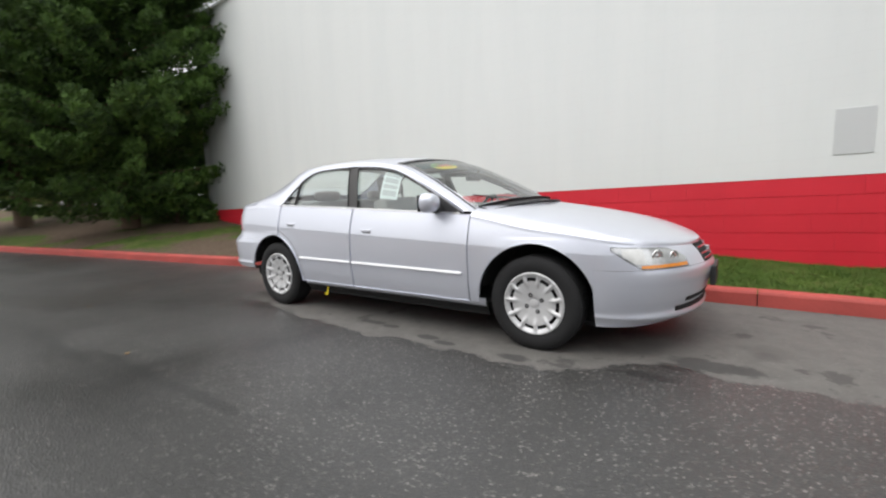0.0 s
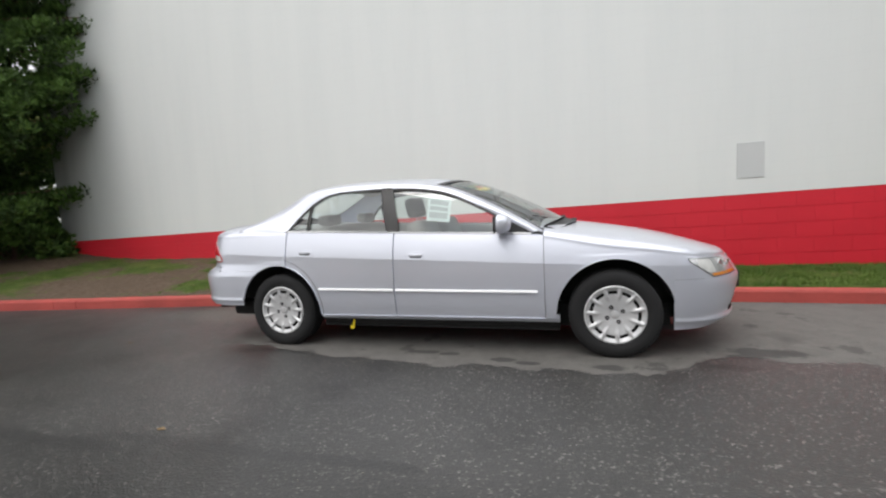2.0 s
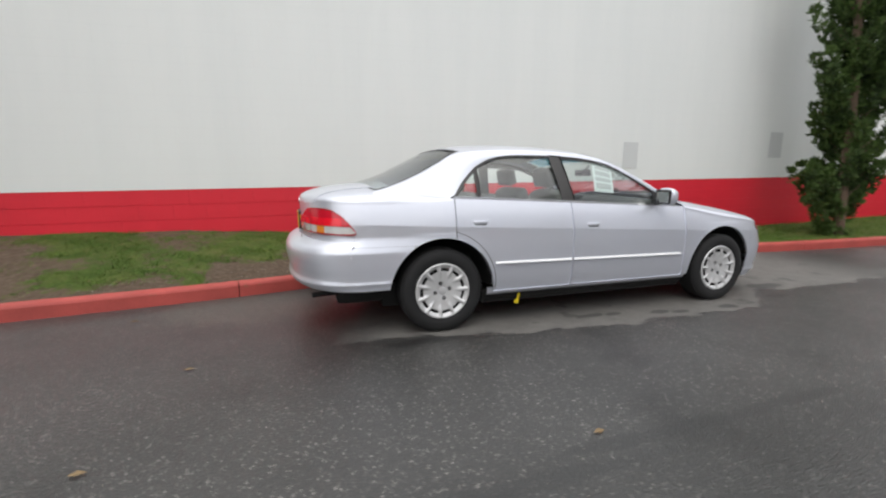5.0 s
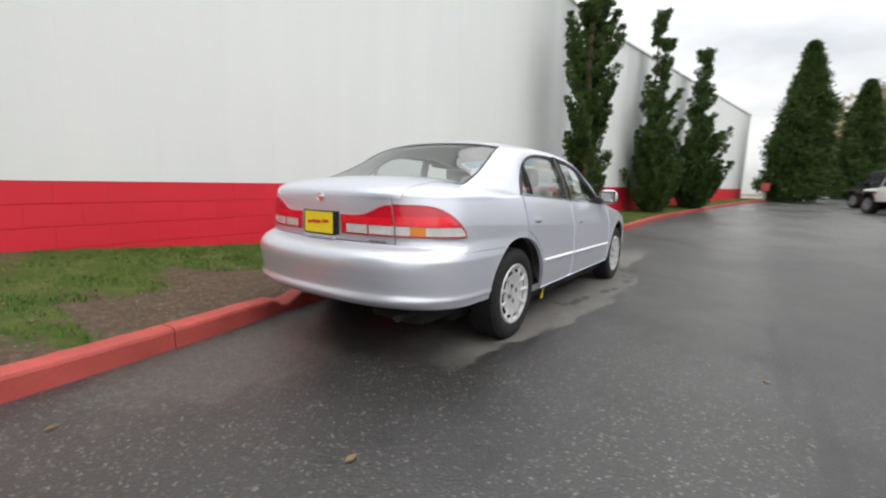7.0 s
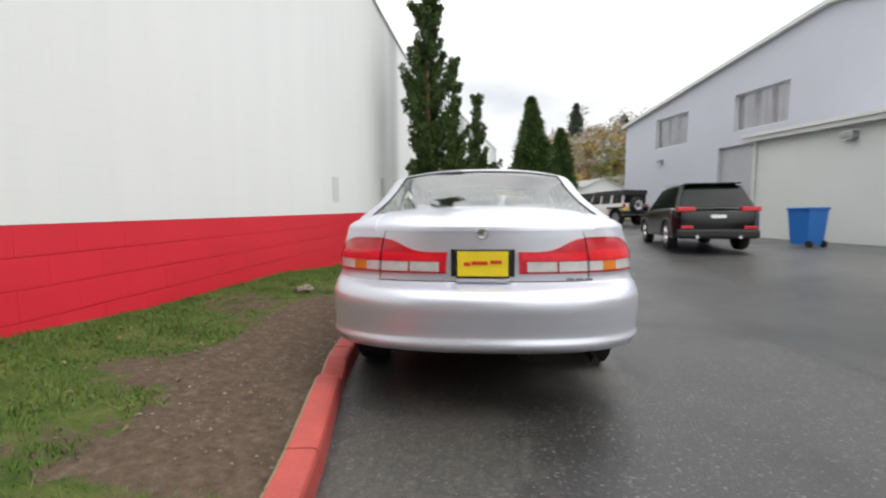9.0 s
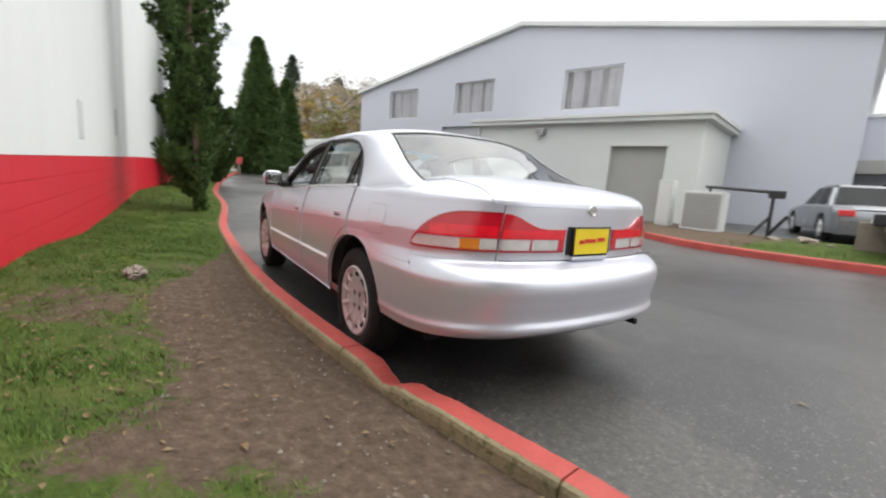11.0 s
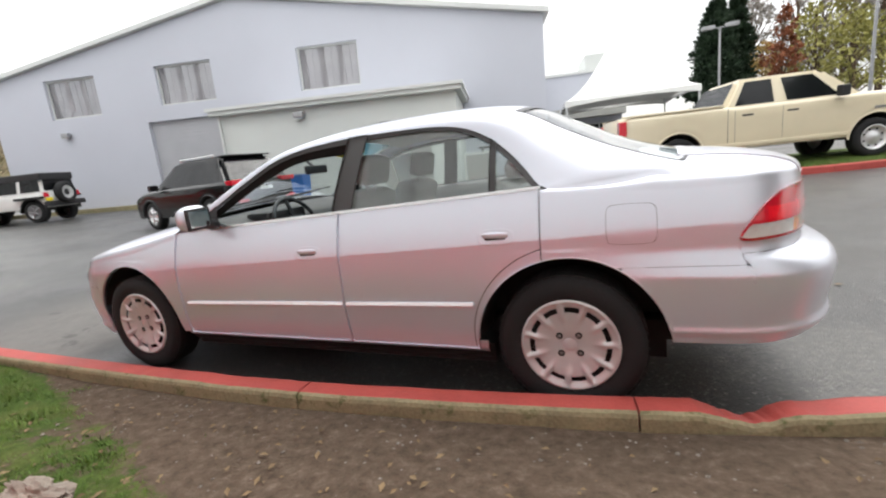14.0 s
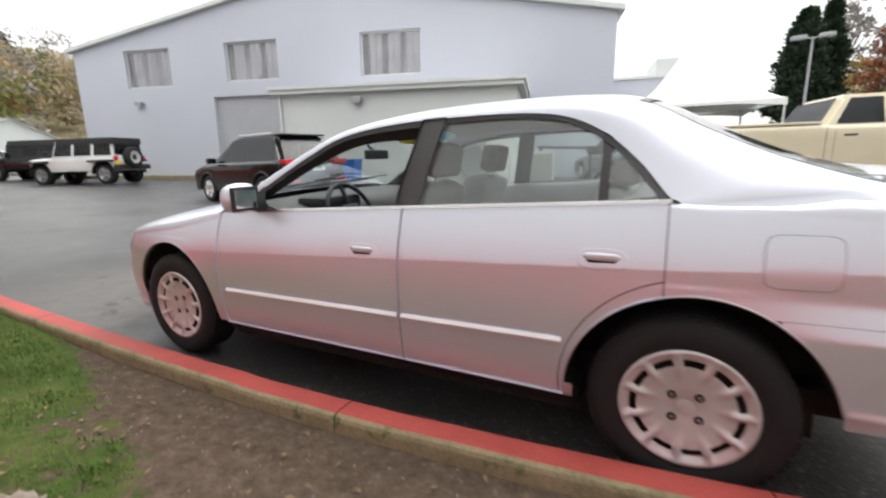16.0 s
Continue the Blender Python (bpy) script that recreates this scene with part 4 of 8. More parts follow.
def build_trees():
    cone = lambda r, p=0.8: (lambda u: r * (1 - u) ** p * min(1.0, 0.62 + u * 4) * (1.0 if u < 0.8 else 0.85))
    # the two big cedars at the building's street corner
    big = lambda u: 2.7 * (0.70 + 0.45 * math.sin(min(1.0, u * 1.35) * 2.2)) * (1 - u ** 3) + 0.2
    plume_tree("cedar_tree", "large dark green cedar tree with low layered boughs", -11.2, 1.45, 0.45, [[(0, 0, 0), (0.1, 0, 3.2), (-0.1, 0.1, 6.5), (0, 0, 9.6)]], lambda u: 1.10 * big(u), M["cedar"], 3, 420, 0.068, 64, 0.36, 0.30, 0.22, 0.10, 0.7, 0.24)
    plume_tree("cedar_tree", "dark cedar tree standing behind another on the lawn", -17.6, 0.6, 0.5, [[(0, 0, 0), (0.1, 0, 3.6), (-0.2, 0.1, 7.5), (0, 0, 11.0)]], lambda u: 1.25 * big(u), M["cedar"], 4, 330, 0.12, 50, 0.62, 0.30, 0.22, 0.14, 0.7, 0.26)
    # slim cypresses along the wall
    slim = lambda r: (lambda u: r * (1.0 - 0.55 * u) * (0.85 + 0.25 * math.sin(u * 19)))
    plume_tree("cypress_tree", "slim ragged green cypress tree against the white wall", 6.7, 1.15, lawn_z(6.7, 1.15), [[(0, 0, -0.1), (0.05, 0.1, 2.2), (-0.1, 0.15, 4.6), (0.25, 0.05, 7.0), (0.7, 0.0, 8.8)], [(0, 0, -0.1), (0.3, 0.2, 1.6), (0.42, 0.25, 4.0), (0.2, 0.3, 6.2)]], slim(0.95), M["cypress"], 7, 95, 0.050, 56, 0.17, 1.1, 0.1, 0.07, 0.8)
    plume_tree("cypress_tree", "many-stemmed ragged cypress tree against the red and white wall", 14.2, 0.95, lawn_z(14.2, 0.95), [[(0, 0, -0.1), (-0.35, 0.05, 1.5), (-0.75, 0.1, 3.8), (-0.95, 0.1, 6.9)], [(0, 0, -0.1), (0.25, 0, 1.5), (0.55, 0, 3.6), (0.35, 0.0, 6.3)], [(0, 0, -0.1), (0.0, -0.1, 1.2), (-0.15, -0.15, 2.8)]], lambda u: slim(1.25)(u) * (1.1 if u < 0.55 else 0.62), M["cypress"], 8, 74, 0.066, 50, 0.20, 1.2, 0.1, 0.05, 0.9)
    plume_tree("cypress_tree", "many-stemmed ragged cypress tree with forked leaders by the kerb", 18.4, 0.02, lawn_z(18.4, 0.02), [[(0, 0, -0.1), (-0.15, 0, 1.4), (-0.35, 0, 3.4), (-0.15, 0.0, 6.6)], [(0, 0, -0.1), (0.35, 0, 1.6), (0.9, 0, 3.3), (1.35, 0.0, 6.6)], [(0, 0, -0.1), (-0.2, 0.1, 1.2), (-0.55, 0.15, 2.9)]], lambda u: slim(1.35)(u) * (1.1 if u < 0.55 else 0.62), M["cypress"], 9, 74, 0.072, 50, 0.22, 1.2, 0.1, 0.05, 0.9)
    conifer("arborvitae_tree", "tall dense cone-shaped green arborvitae tree", 33.2, -4.5, 0.8, 10.1, cone(2.75, 0.80), M["cypress"], 11, 0.12, 1000, 62, clump=0.62, skirt=0.02)
    conifer("arborvitae_tree", "dense cone-shaped green arborvitae tree at the lot's end", 43.5, -8.9, 1.0, 9.2, cone(2.7, 0.80), M["cypress"], 12, 0.15, 700, 50, clump=0.68, skirt=0.02)


build_trees()


# ---- the silver saloon: front towards +x, axles 2.715 apart ----
AXF, AXR, WHEEL_R, ARCH = 1.3575, -1.3575, 0.312, 0.396
XF, XR = 1.74, -1.86
nose_x = lerp_table([(0.15, 2.08), (0.20, 2.165), (0.225, 2.222), (0.245, 2.262), (0.262, 2.274), (0.278, 2.268), (0.295, 2.258), (0.36, 2.278), (0.44, 2.300), (0.50, 2.316), (0.53, 2.314), (0.57, 2.292), (0.62, 2.262), (0.68, 2.205), (0.76, 2.10)])
tail_x = lerp_table([(0.28, -2.32), (0.345, -2.365), (0.365, -2.398), (0.385, -2.420), (0.402, -2.426), (0.418, -2.421), (0.435, -2.414), (0.52, -2.430), (0.585, -2.442), (0.615, -2.438), (0.64, -2.425), (0.658, -2.406), (0.674, -2.375), (0.686, -2.340), (0.695, -2.322), (0.72, -2.315), (0.85, -2.318), (0.93, -2.318), (0.98, -2.305), (1.04, -2.22)])
nose_n = lerp_table([(0.15, 2.1), (0.45, 2.05), (0.60, 1.95), (0.75, 1.9)])
tail_n = lerp_table([(0.28, 2.6), (0.62, 2.6), (0.70, 2.5), (0.80, 2.45), (1.05, 2.4)])
side_w = lerp_table([(0.18, 0.835), (0.26, 0.858), (0.36, 0.880), (0.50, 0.8915), (0.60, 0.8925), (0.70, 0.889), (0.80, 0.886)])
hood_z = lerp_table([(0.70, 1.01), (0.95, 0.968), (1.25, 0.925), (1.52, 0.880), (1.75, 0.832), (1.95, 0.778), (2.10, 0.730), (2.20, 0.696), (2.26, 0.672)])
shoulder_f = lerp_table([(0.70, 0.905), (0.95, 0.860), (1.30, 0.788), (1.62, 0.748), (1.90, 0.706), (2.10, 0.682), (2.25, 0.660)])


def crease(x):
    return 0.728 - 0.045 * x


def belt(x):
    return 0.935 - 0.045 * x


def shoulder(x):
    if x > 0.70:
        return shoulder_f(x)
    if x < -1.25:
        u = min(1.0, (-1.25 - x) / 0.5)
        return belt(-1.25) * (1 - u) + 0.955 * u if x > -1.75 else 0.955
    return belt(x)


def half_width(x, z):
    c = crease(x)
    w = side_w(min(z, c))
    if z > c:
        w -= 0.20 * (z - c) + 0.45 * (z - c) ** 2
    # fender swell round the wheels
    for ax in (AXF, AXR):
        d = math.hypot(x - ax, z - 0.31)
        w += 0.003 * max(0.0, 1 - abs(d - 0.40) / 0.10) * (1 if z < 0.74 else 0)
    # the rolled lower edges of both bumpers
    if x > 1.55:
        w += 0.009 * math.exp(-(((z - 0.262) / 0.016) ** 2)) * min(1.0, (x - 1.55) / 0.15)
    elif x < -1.62:
        w += 0.008 * math.exp(-(((z - 0.402) / 0.015) ** 2)) * min(1.0, (-1.62 - x) / 0.15)
    taper = max(0.0, x - 0.9) * 0.018 + max(0.0, x - 1.25) ** 2 * 0.14 + max(0.0, -x - 1.3) * (0.030 + 0.055 * min(1.0, max(0.0, (z - 0.62) / 0.10)))
    return w - taper


def skin(s, z):
    """A point of the outer skin: s runs 0 to 1 round the nose, 1 to 2 along the flank, 2 to 3 round the tail."""
    if s <= 1:
        th = math.pi / 2 * (1 - s)
        n = nose_n(z)
        w = half_width(XF, z)
        return (XF + (nose_x(z) - XF) * math.sin(th) ** (2 / n), w * math.cos(th) ** (2 / n) if th < math.pi / 2 - 1e-6 else 0.0, z)
    if s >= 2:
        th = math.pi / 2 * (s - 2)
        n = tail_n(z)
        w = half_width(XR, z)
        return (XR + (tail_x(z) - XR) * math.sin(th) ** (2 / n), w * math.cos(th) ** (2 / n) if th < math.pi / 2 - 1e-6 else 0.0, z)
    x = XF + (XR - XF) * (s - 1)
    return (x, half_width(x, z), z)


def s_of(x):
    return 1 + (XF - x) / (XF - XR)


def rim_z(x, low):
    """The lower edge of the flank, lifted over the wheel arches."""
    for ax in (AXF, AXR):
        if abs(x - ax) < ARCH:
            return max(low, 0.312 + math.sqrt(ARCH**2 - (x - ax) ** 2))
    return low


def spread(a, b, n, stops=()):
    """Parameters from a to b with extra ones packed at the stops."""
    v = set(np.linspace(a, b, n).tolist()) | {min(max(t, min(a, b)), max(a, b)) for t in stops}
    return sorted(v, reverse=a > b)


ARCH_STOPS = [ax + ARCH * math.sin(k * math.pi / 36) for ax in (AXF, AXR) for k in range(-18, 19)]
ARCH_STOPS += [ax + e * (ARCH + 0.0005) for ax in (AXF, AXR) for e in (-1, 1)]


def crease_rows(z0, z1, rows, c):
    """Heights from z0 to z1, packed close at the crease so that its edge stays crisp."""
    k = rows // 2
    c = min(max(c, z0 + 0.02), z1 - 0.02)
    a, b = c - 0.005, c + 0.005
    return [z0 + (a - z0) * j / k for j in range(k + 1)] + [c] + [b + (z1 - b) * j / k for j in range(k + 1)]


def flank_panel(name, parent, side, x0, x1, low, high, rows, label="", mat=None, n=24, off=0.0):
    xs = spread(x0, x1, n, [x for x in ARCH_STOPS if min(x0, x1) < x < max(x0, x1)])
    P = []
    for x in xs:
        z0, z1 = rim_z(x, low(x)), high(x)
        col = []
        for z in crease_rows(z0, z1, rows, crease(x)):
            p = skin(s_of(x), z)
            col.append((p[0], (p[1] + off) * side, p[2]))
        P.append(col)
    return grid_mesh(name, P, mat or M["paint"], parent, label, thick=0.009, flip=side > 0)


def wrap_panel(name, parent, side, s0, s1, low, high, rows, n=20, label="", mat=None, off=0.0, thick=0.012, both=False):
    """A panel of the wrap-round skin; low and high may change with s."""
    P = []
    ss = spread(s0, s1, n, [2.118, 2.12, 2.61, 2.612] + [s_of(x) for x in ARCH_STOPS if s0 < s_of(x) < s1])
    seq = [(s, side) for s in ss]
    if both:
        seq = [(s, -1) for s in reversed(ss)] + [(s, 1) for s in ss] if s0 < 1 else [(s, -1) for s in ss] + [(s, 1) for s in reversed(ss)]
    for s, sd in seq:
        x = skin(s, 0.5)[0]
        z0 = low(s)
        if 1 <= s <= 2:
            z0 = rim_z(x, z0)
        z1 = high(s)
        col = []
        for j in range(rows + 1):
            z = z0 + (z1 - z0) * j / rows
            p = Vector(skin(s, z))
            if off:
                ds = 0.01 if s < 2.98 else -0.01
                q, r = Vector(skin(s + ds, z)), Vector(skin(s, z + 0.005))
                nn = (q - p).cross(r - p).normalized()
                if nn.y < 0 or (abs(p.y) < 0.05 and nn.x * p.x < 0):
                    nn = -nn
                p = p + nn * off
            col.append((p.x, p.y * sd, p.z))
        P.append(col)
    if both:
        fl = s0 < 1
        return grid_mesh(name, P, mat or M["paint"], parent, label, thick=thick, flip=not fl if s0 < 1 else False)
    return grid_mesh(name, P, mat or M["paint"], parent, label, thick=thick, flip=side > 0)


boot_z = lerp_table([(-2.35, 1.040), (-2.05, 1.069), (-1.80, 1.092), (-1.50, 1.10), (-1.2, 1.10)])


def cap_point(s, t, front):
    """The bonnet or boot surface: t runs from 1 at the shoulder to 0 on the centre line."""
    x0 = skin(s, 0.5)[0]
    x, y, z = skin(s, shoulder(skin(s, shoulder(x0))[0]))
    if front:
        return (x, y * t, z + max(0.0, hood_z(x) - z) * (1 - t**2.5) ** 0.4 if t < 1 else z)
    # the boot is a dome that rounds over to its outline, tail and sides alike
    if s > 2:
        x, m = XR + (x - XR) * t, 2.3 + 0.7 * (s - 2)
        lift = 1.0
    else:
        u = min(1.0, max(0.0, (-1.27 - x) / 0.5))
        m, lift = 1.35 + 0.95 * u * u * (3 - 2 * u), min(1.0, max(0.0, (-1.27 - x) / 0.42))
    return (x, y * t, z + (boot_z(x) - z) * lift * (1 - t**m) ** (1 / m) if t < 1 else z)


def seam_t(s, y_seam, front):
    """Where the seam beside the bonnet or the boot lid runs."""
    return min(1.0, y_seam / max(0.01, cap_point(s, 1.0, front)[1]))


BONNET_Y, BOOT_Y = 0.735, 0.565


def cap_panel(name, parent, s0, s1, t0, t1, front, side, label="", n=24, rows=12, both=False, mat=None):
    P = []
    for s in spread(s0, s1, n):
        ta = t0 if t0 is not None else seam_t(s, (BONNET_Y if front else BOOT_Y) - 0.0015, front)
        ts = [ta * math.cos(j / rows * math.pi / 2) for j in range(rows)] + [t1]
        col = []
        if both:
            seq = [(t, -1) for t in ts] + [(t, 1) for t in reversed(ts)]
        else:
            seq = [(t, side) for t in ts]
        for t, sd in seq:
            x, y, z = cap_point(s, t, front)
            col.append((x, y * sd, z))
        P.append(col)
    return grid_mesh(name, P, mat or M["paint"], parent, label, thick=0.004, flip=(side > 0) if not both else True)


def corner_panel(name, parent, side, s0, s1, low, t1, front, label=""):
    """Flank and top in one sheet: up the skin to the shoulder, then in over the top as far as t1."""
    P = []
    for s in spread(s0, s1, 44, [2.118, 2.12, 2.6] + [s_of(x) for x in ARCH_STOPS if s0 < s_of(x) < s1]):
        x = skin(s, 0.5)[0]
        z0 = rim_z(x, low(s)) if 1 <= s <= 2 else low(s)
        z1 = shoulder(skin(s, shoulder(x))[0])
        col = [skin(s, z) for z in crease_rows(z0, z1, 22, crease(x))]
        ts = seam_t(s, BONNET_Y if front else BOOT_Y, front)
        col += [cap_point(s, 1 + (ts - 1) * (j / 12) ** 2, front) for j in range(1, 13)]
        P.append([(a, b * side, c) for a, b, c in col])
    return grid_mesh(name, P, M["paint"], parent, label, thick=0.004, flip=side > 0)


def wheel_parts(car, ax, side, turn=0.0):
    """A tyre on a steel rim under an eleven-fingered plastic cover with four nut holes."""
    w = thing("wheel", "", "", Matrix.Translation((ax, side * 0.768, WHEEL_R)) @ Matrix.Rotation(turn, 4, "Y") @ (Matrix.Rotation(math.pi, 4, "Z") if side < 0 else Matrix.Identity(4)))
    w.parent = car
    R = WHEEL_R
    bm = bmesh.new()
    revolve(bm, [(-0.085, 0.195), (-0.098, 0.235), (-0.098, 0.275), (-0.088, 0.298), (-0.070, R - 0.002), (-0.03, R), (0.03, R), (0.070, R - 0.002),
                 (0.088, 0.298), (0.098, 0.275), (0.100, 0.250), (0.096, 0.225), (0.085, 0.205)], 56)
    tyre = part("tyre", bm, M["rubber"], w, "black rubber tyre", True)
    bm = bmesh.new()
    for k in range(56):
        a = 2 * math.pi * k / 56
        for y0 in (-0.06, -0.02, 0.02, 0.06):
            box(bm, -0.0135, 0.0135, y0 - 0.016, y0 + 0.016, R - 0.004, R + 0.002, Matrix.Rotation(a, 4, "Y"))
    bm2 = part("tread", bm, M["rubber"], tyre)
    bm2["kind"] = "stuff"
    bm = bmesh.new()
    revolve(bm, [(0.084, 0.207), (0.088, 0.209), (0.088, 0.200), (0.080, 0.194), (0.040, 0.184), (-0.06, 0.180), (-0.06, 0.04), (0.02, 0.03)], 48)
    part("rim", bm, M["steel"], w, "dark steel rim", True)
    # cover: a domed disc with slots between the fingers
    bm = bmesh.new()
    n = 11
    seg = 12
    prof = [(0.062, 0.0), (0.066, 0.030), (0.073, 0.045), (0.074, 0.085), (0.078, 0.112), (0.081, 0.130), (0.082, 0.150), (0.079, 0.172), (0.087, 0.188), (0.094, 0.196), (0.095, 0.205), (0.086, 0.209)]
    ridge = lerp_table([(0.105, 0.0), (0.125, 0.5), (0.142, 1.0), (0.180, 1.0), (0.196, 0.25), (0.21, 0.0)])
    N = n * seg
    rings = []
    for a, r in prof:
        ring = []
        for k in range(N):
            t = 2 * math.pi * k / N
            fin = max(0.0, 1 - abs((k % seg) / seg - 0.5) / (0.30 - 0.17 * min(1.0, max(0.0, (r - 0.12) / 0.07))))
            ring.append(bm.verts.new((r * math.cos(t), a + 0.015 * fin * ridge(r), r * math.sin(t))))
        rings.append(ring)
    for i, (A, B) in enumerate(zip(rings, rings[1:])):
        for k in range(N):
            if i == 6 and abs((k % seg + 0.5) / seg - 0.5) > 0.2:
                continue
            if len({A[k], A[(k + 1) % N], B[(k + 1) % N], B[k]}) == 4:
                bm.faces.new((A[k], A[(k + 1) % N], B[(k + 1) % N], B[k]))
    bmesh.ops.remove_doubles(bm, verts=bm.verts, dist=1e-5)
    cov = part("wheel_cover", bm, M["cover"], w, "silver plastic eleven-finger wheel cover", True)
    bm = bmesh.new()
    revolve(bm, [(0.045, 0.0005), (0.05, 0.20)], 32)
    part("backing", bm, M["under"], w)
    for k in range(4):
        a = math.pi / 4 + k * math.pi / 2
        bm = bmesh.new()
        m = Matrix.Translation((0.057 * math.cos(a), 0.0745, 0.057 * math.sin(a)))
        revolve(bm, [(-0.001, 0.0150), (0.0012, 0.0145), (0.0014, 0.0005)], 14)
        bm.transform(m)
        nut = part("wheel_nut_hole", bm, M["under"], cov, "dark nut hole")
        bm = bmesh.new()
        tube(bm, (0, 0.000, 0), (0, 0.004, 0), 0.0085, 0.007, 6)
        bm.transform(m)
        part("wheel_nut", bm, M["steel"], cov)
    bm = bmesh.new()
    revolve(bm, [(0.077, 0.030), (0.079, 0.026), (0.078, 0.0005)], 24)
    part("cap_badge", bm, M["cover"], cov, "small plain round maker's boss", True)
    return w


# greenhouse lines: outer roof rail, window top and centre line, front to back
RAIL = [(0.88, 0.775, 0.905), (0.64, 0.735, 1.050), (0.38, 0.675, 1.185), (0.13, 0.63, 1.288), (-0.2, 0.605, 1.343), (-0.6, 0.595, 1.360), (-0.95, 0.605, 1.352), (-1.16, 0.630, 1.313), (-1.34, 0.662, 1.216), (-1.52, 0.704, 1.128), (-1.7, 0.742, 1.060), (-1.8, 0.758, 1.030)]
CENTRE = [(1.06, 0, 0.962), (0.8, 0, 1.105), (0.52, 0, 1.242), (0.24, 0, 1.346), (-0.12, 0, 1.398), (-0.58, 0, 1.416), (-0.98, 0, 1.406), (-1.22, 0, 1.362), (-1.43, 0, 1.259), (-1.64, 0, 1.159), (-1.86, 0, 1.088), (-1.95, 0, 1.070)]
WTOP = [(0.8, 0.8, 0.905), (0.57, 0.768, 1.034), (0.335, 0.735, 1.159), (0.11, 0.708, 1.254), (-0.2, 0.69, 1.301), (-0.6, 0.684, 1.310), (-0.87, 0.69, 1.292), (-1.03, 0.706, 1.230), (-1.16, 0.750, 1.123), (-1.255, 0.808, 1.011), (-1.285, 0.820, 0.993)]


def spline(pts, per=6):
    """A smooth line through points."""
    out = []
    P = [Vector(p) for p in pts]
    for i in range(len(P) - 1):
        a, b, c, d = P[max(0, i - 1)], P[i], P[i + 1], P[min(len(P) - 1, i + 2)]
        for k in range(per):
            u = k / per
            out.append(0.5 * ((2 * b) + (c - a) * u + (2 * a - 5 * b + 4 * c - d) * u * u + (3 * b - a - 3 * c + d) * u**3))
    return out + [P[-1]]


RS, CS, WS = spline(RAIL), spline(CENTRE), spline(WTOP + [(-1.30, 0.824, 0.985)])


def roof_point(i, t):
    o, c = RS[i], CS[i]
    return Vector((c.x + (o.x - c.x) * t**2.2, o.y * t, c.z + (o.z - c.z) * t**2.6))


wtop_z = lerp_table(sorted([(p.x, p.z) for p in spline(WTOP, 2)]))
wtop_y = lerp_table(sorted([(p.x, p.y) for p in spline(WTOP, 2)]))


def glass_point(x, u, inset=0.010):
    """Side window surface: u runs from the belt line up to the window's top line."""
    z0, z1 = belt(x) + 0.004, wtop_z(x)
    y0 = half_width(x, belt(x)) - 0.012
    y1 = wtop_y(x)
    b = 0.012 * math.sin(math.pi * u)
    full = min(1.0, max(0.05, (z1 - z0) / 0.38))
    return Vector((x, y0 + (y1 - y0) * u + b * full - inset, z0 + (z1 - z0) * u))


def pane_strip(name, parent, side, x0, x1, mat, label="", inset=0.010, n=26, lean=None, u0=0.0, u1=1.0, thick=0.0):
    """A piece of the side glazing between two x; lean shifts the upper end of either edge."""
    P = []
    for i in range(n + 1):
        a = i / n
        col = []
        for j in range(9):
            u = u0 + (u1 - u0) * j / 8
            x = x0 + (x1 - x0) * a + ((lean[0] * (1 - a) + lean[1] * a) * u if lean else 0.0)
            p = glass_point(x, u, inset)
            col.append((p.x, p.y * side, p.z))
        P.append(col)
    ob = grid_mesh(name, P, mat, parent, label, flip=(side > 0) == (x1 > x0), thick=thick)
    return ob


def polyline_strip(name, parent, pts, width, mat, label="", depth=0.006, normal=None, tip=0.7):
    """A thin moulding along points, width measured upwards."""
    bm = bmesh.new()
    prev = None
    for p in pts:
        p = Vector(p)
        nn = Vector((0, 1 if p.y > 0 else -1, 0)) if normal is None else Vector(normal)
        q = [p + Vector((0, 0, -width / 2)), p + Vector((0, 0, -width / 2)) + nn * depth, p + Vector((0, 0, width / 2)) + nn * depth * tip, p + Vector((0, 0, width / 2))]
        ring = [bm.verts.new(v) for v in q]
        if prev:
            for k in range(4):
                bm.faces.new((prev[k], prev[(k + 1) % 4], ring[(k + 1) % 4], ring[k]))
        else:
            bm.faces.new(ring)
        prev = ring
    bm.faces.new(prev[::-1])
    bmesh.ops.recalc_face_normals(bm, faces=bm.faces)
    return part(name, bm, mat, parent, label)


def build_seat(car, x, y, name="front_seat", wide=0.50):
    s = thing(name, "", "", Matrix.Translation((x, y, 0)))
    s.parent = car
    bm = bmesh.new()
    box(bm, -0.02, 0.50, -wide / 2, wide / 2, 0.36, 0.54, None, 0.05)
    part("cushion", bm, M["seat"], s, smooth=True)
    bm = bmesh.new()
    box(bm, -0.07, 0.09, -wide / 2, wide / 2, 0, 0.55, None, 0.06)
    bm.transform(Matrix.Translation((-0.02, 0, 0.50)) @ Matrix.Rotation(radians(-18), 4, "Y"))
    part("backrest", bm, M["seat"], s, smooth=True)
    bm = bmesh.new()
    box(bm, -0.05, 0.06, -0.13, 0.13, 0, 0.17, None, 0.04)
    bm.transform(Matrix.Translation((-0.21, 0, 1.055)) @ Matrix.Rotation(radians(-12), 4, "Y"))
    hr = part("headrest", bm, M["headrest"], s, "dark grey headrest", True)
    bm = bmesh.new()
    for dy in (-0.05, 0.05):
        tube(bm, (-0.18, dy, 0.97), (-0.205, dy, 1.08), 0.007)
    part("headrest_post", bm, M["steel"], hr)
    return s


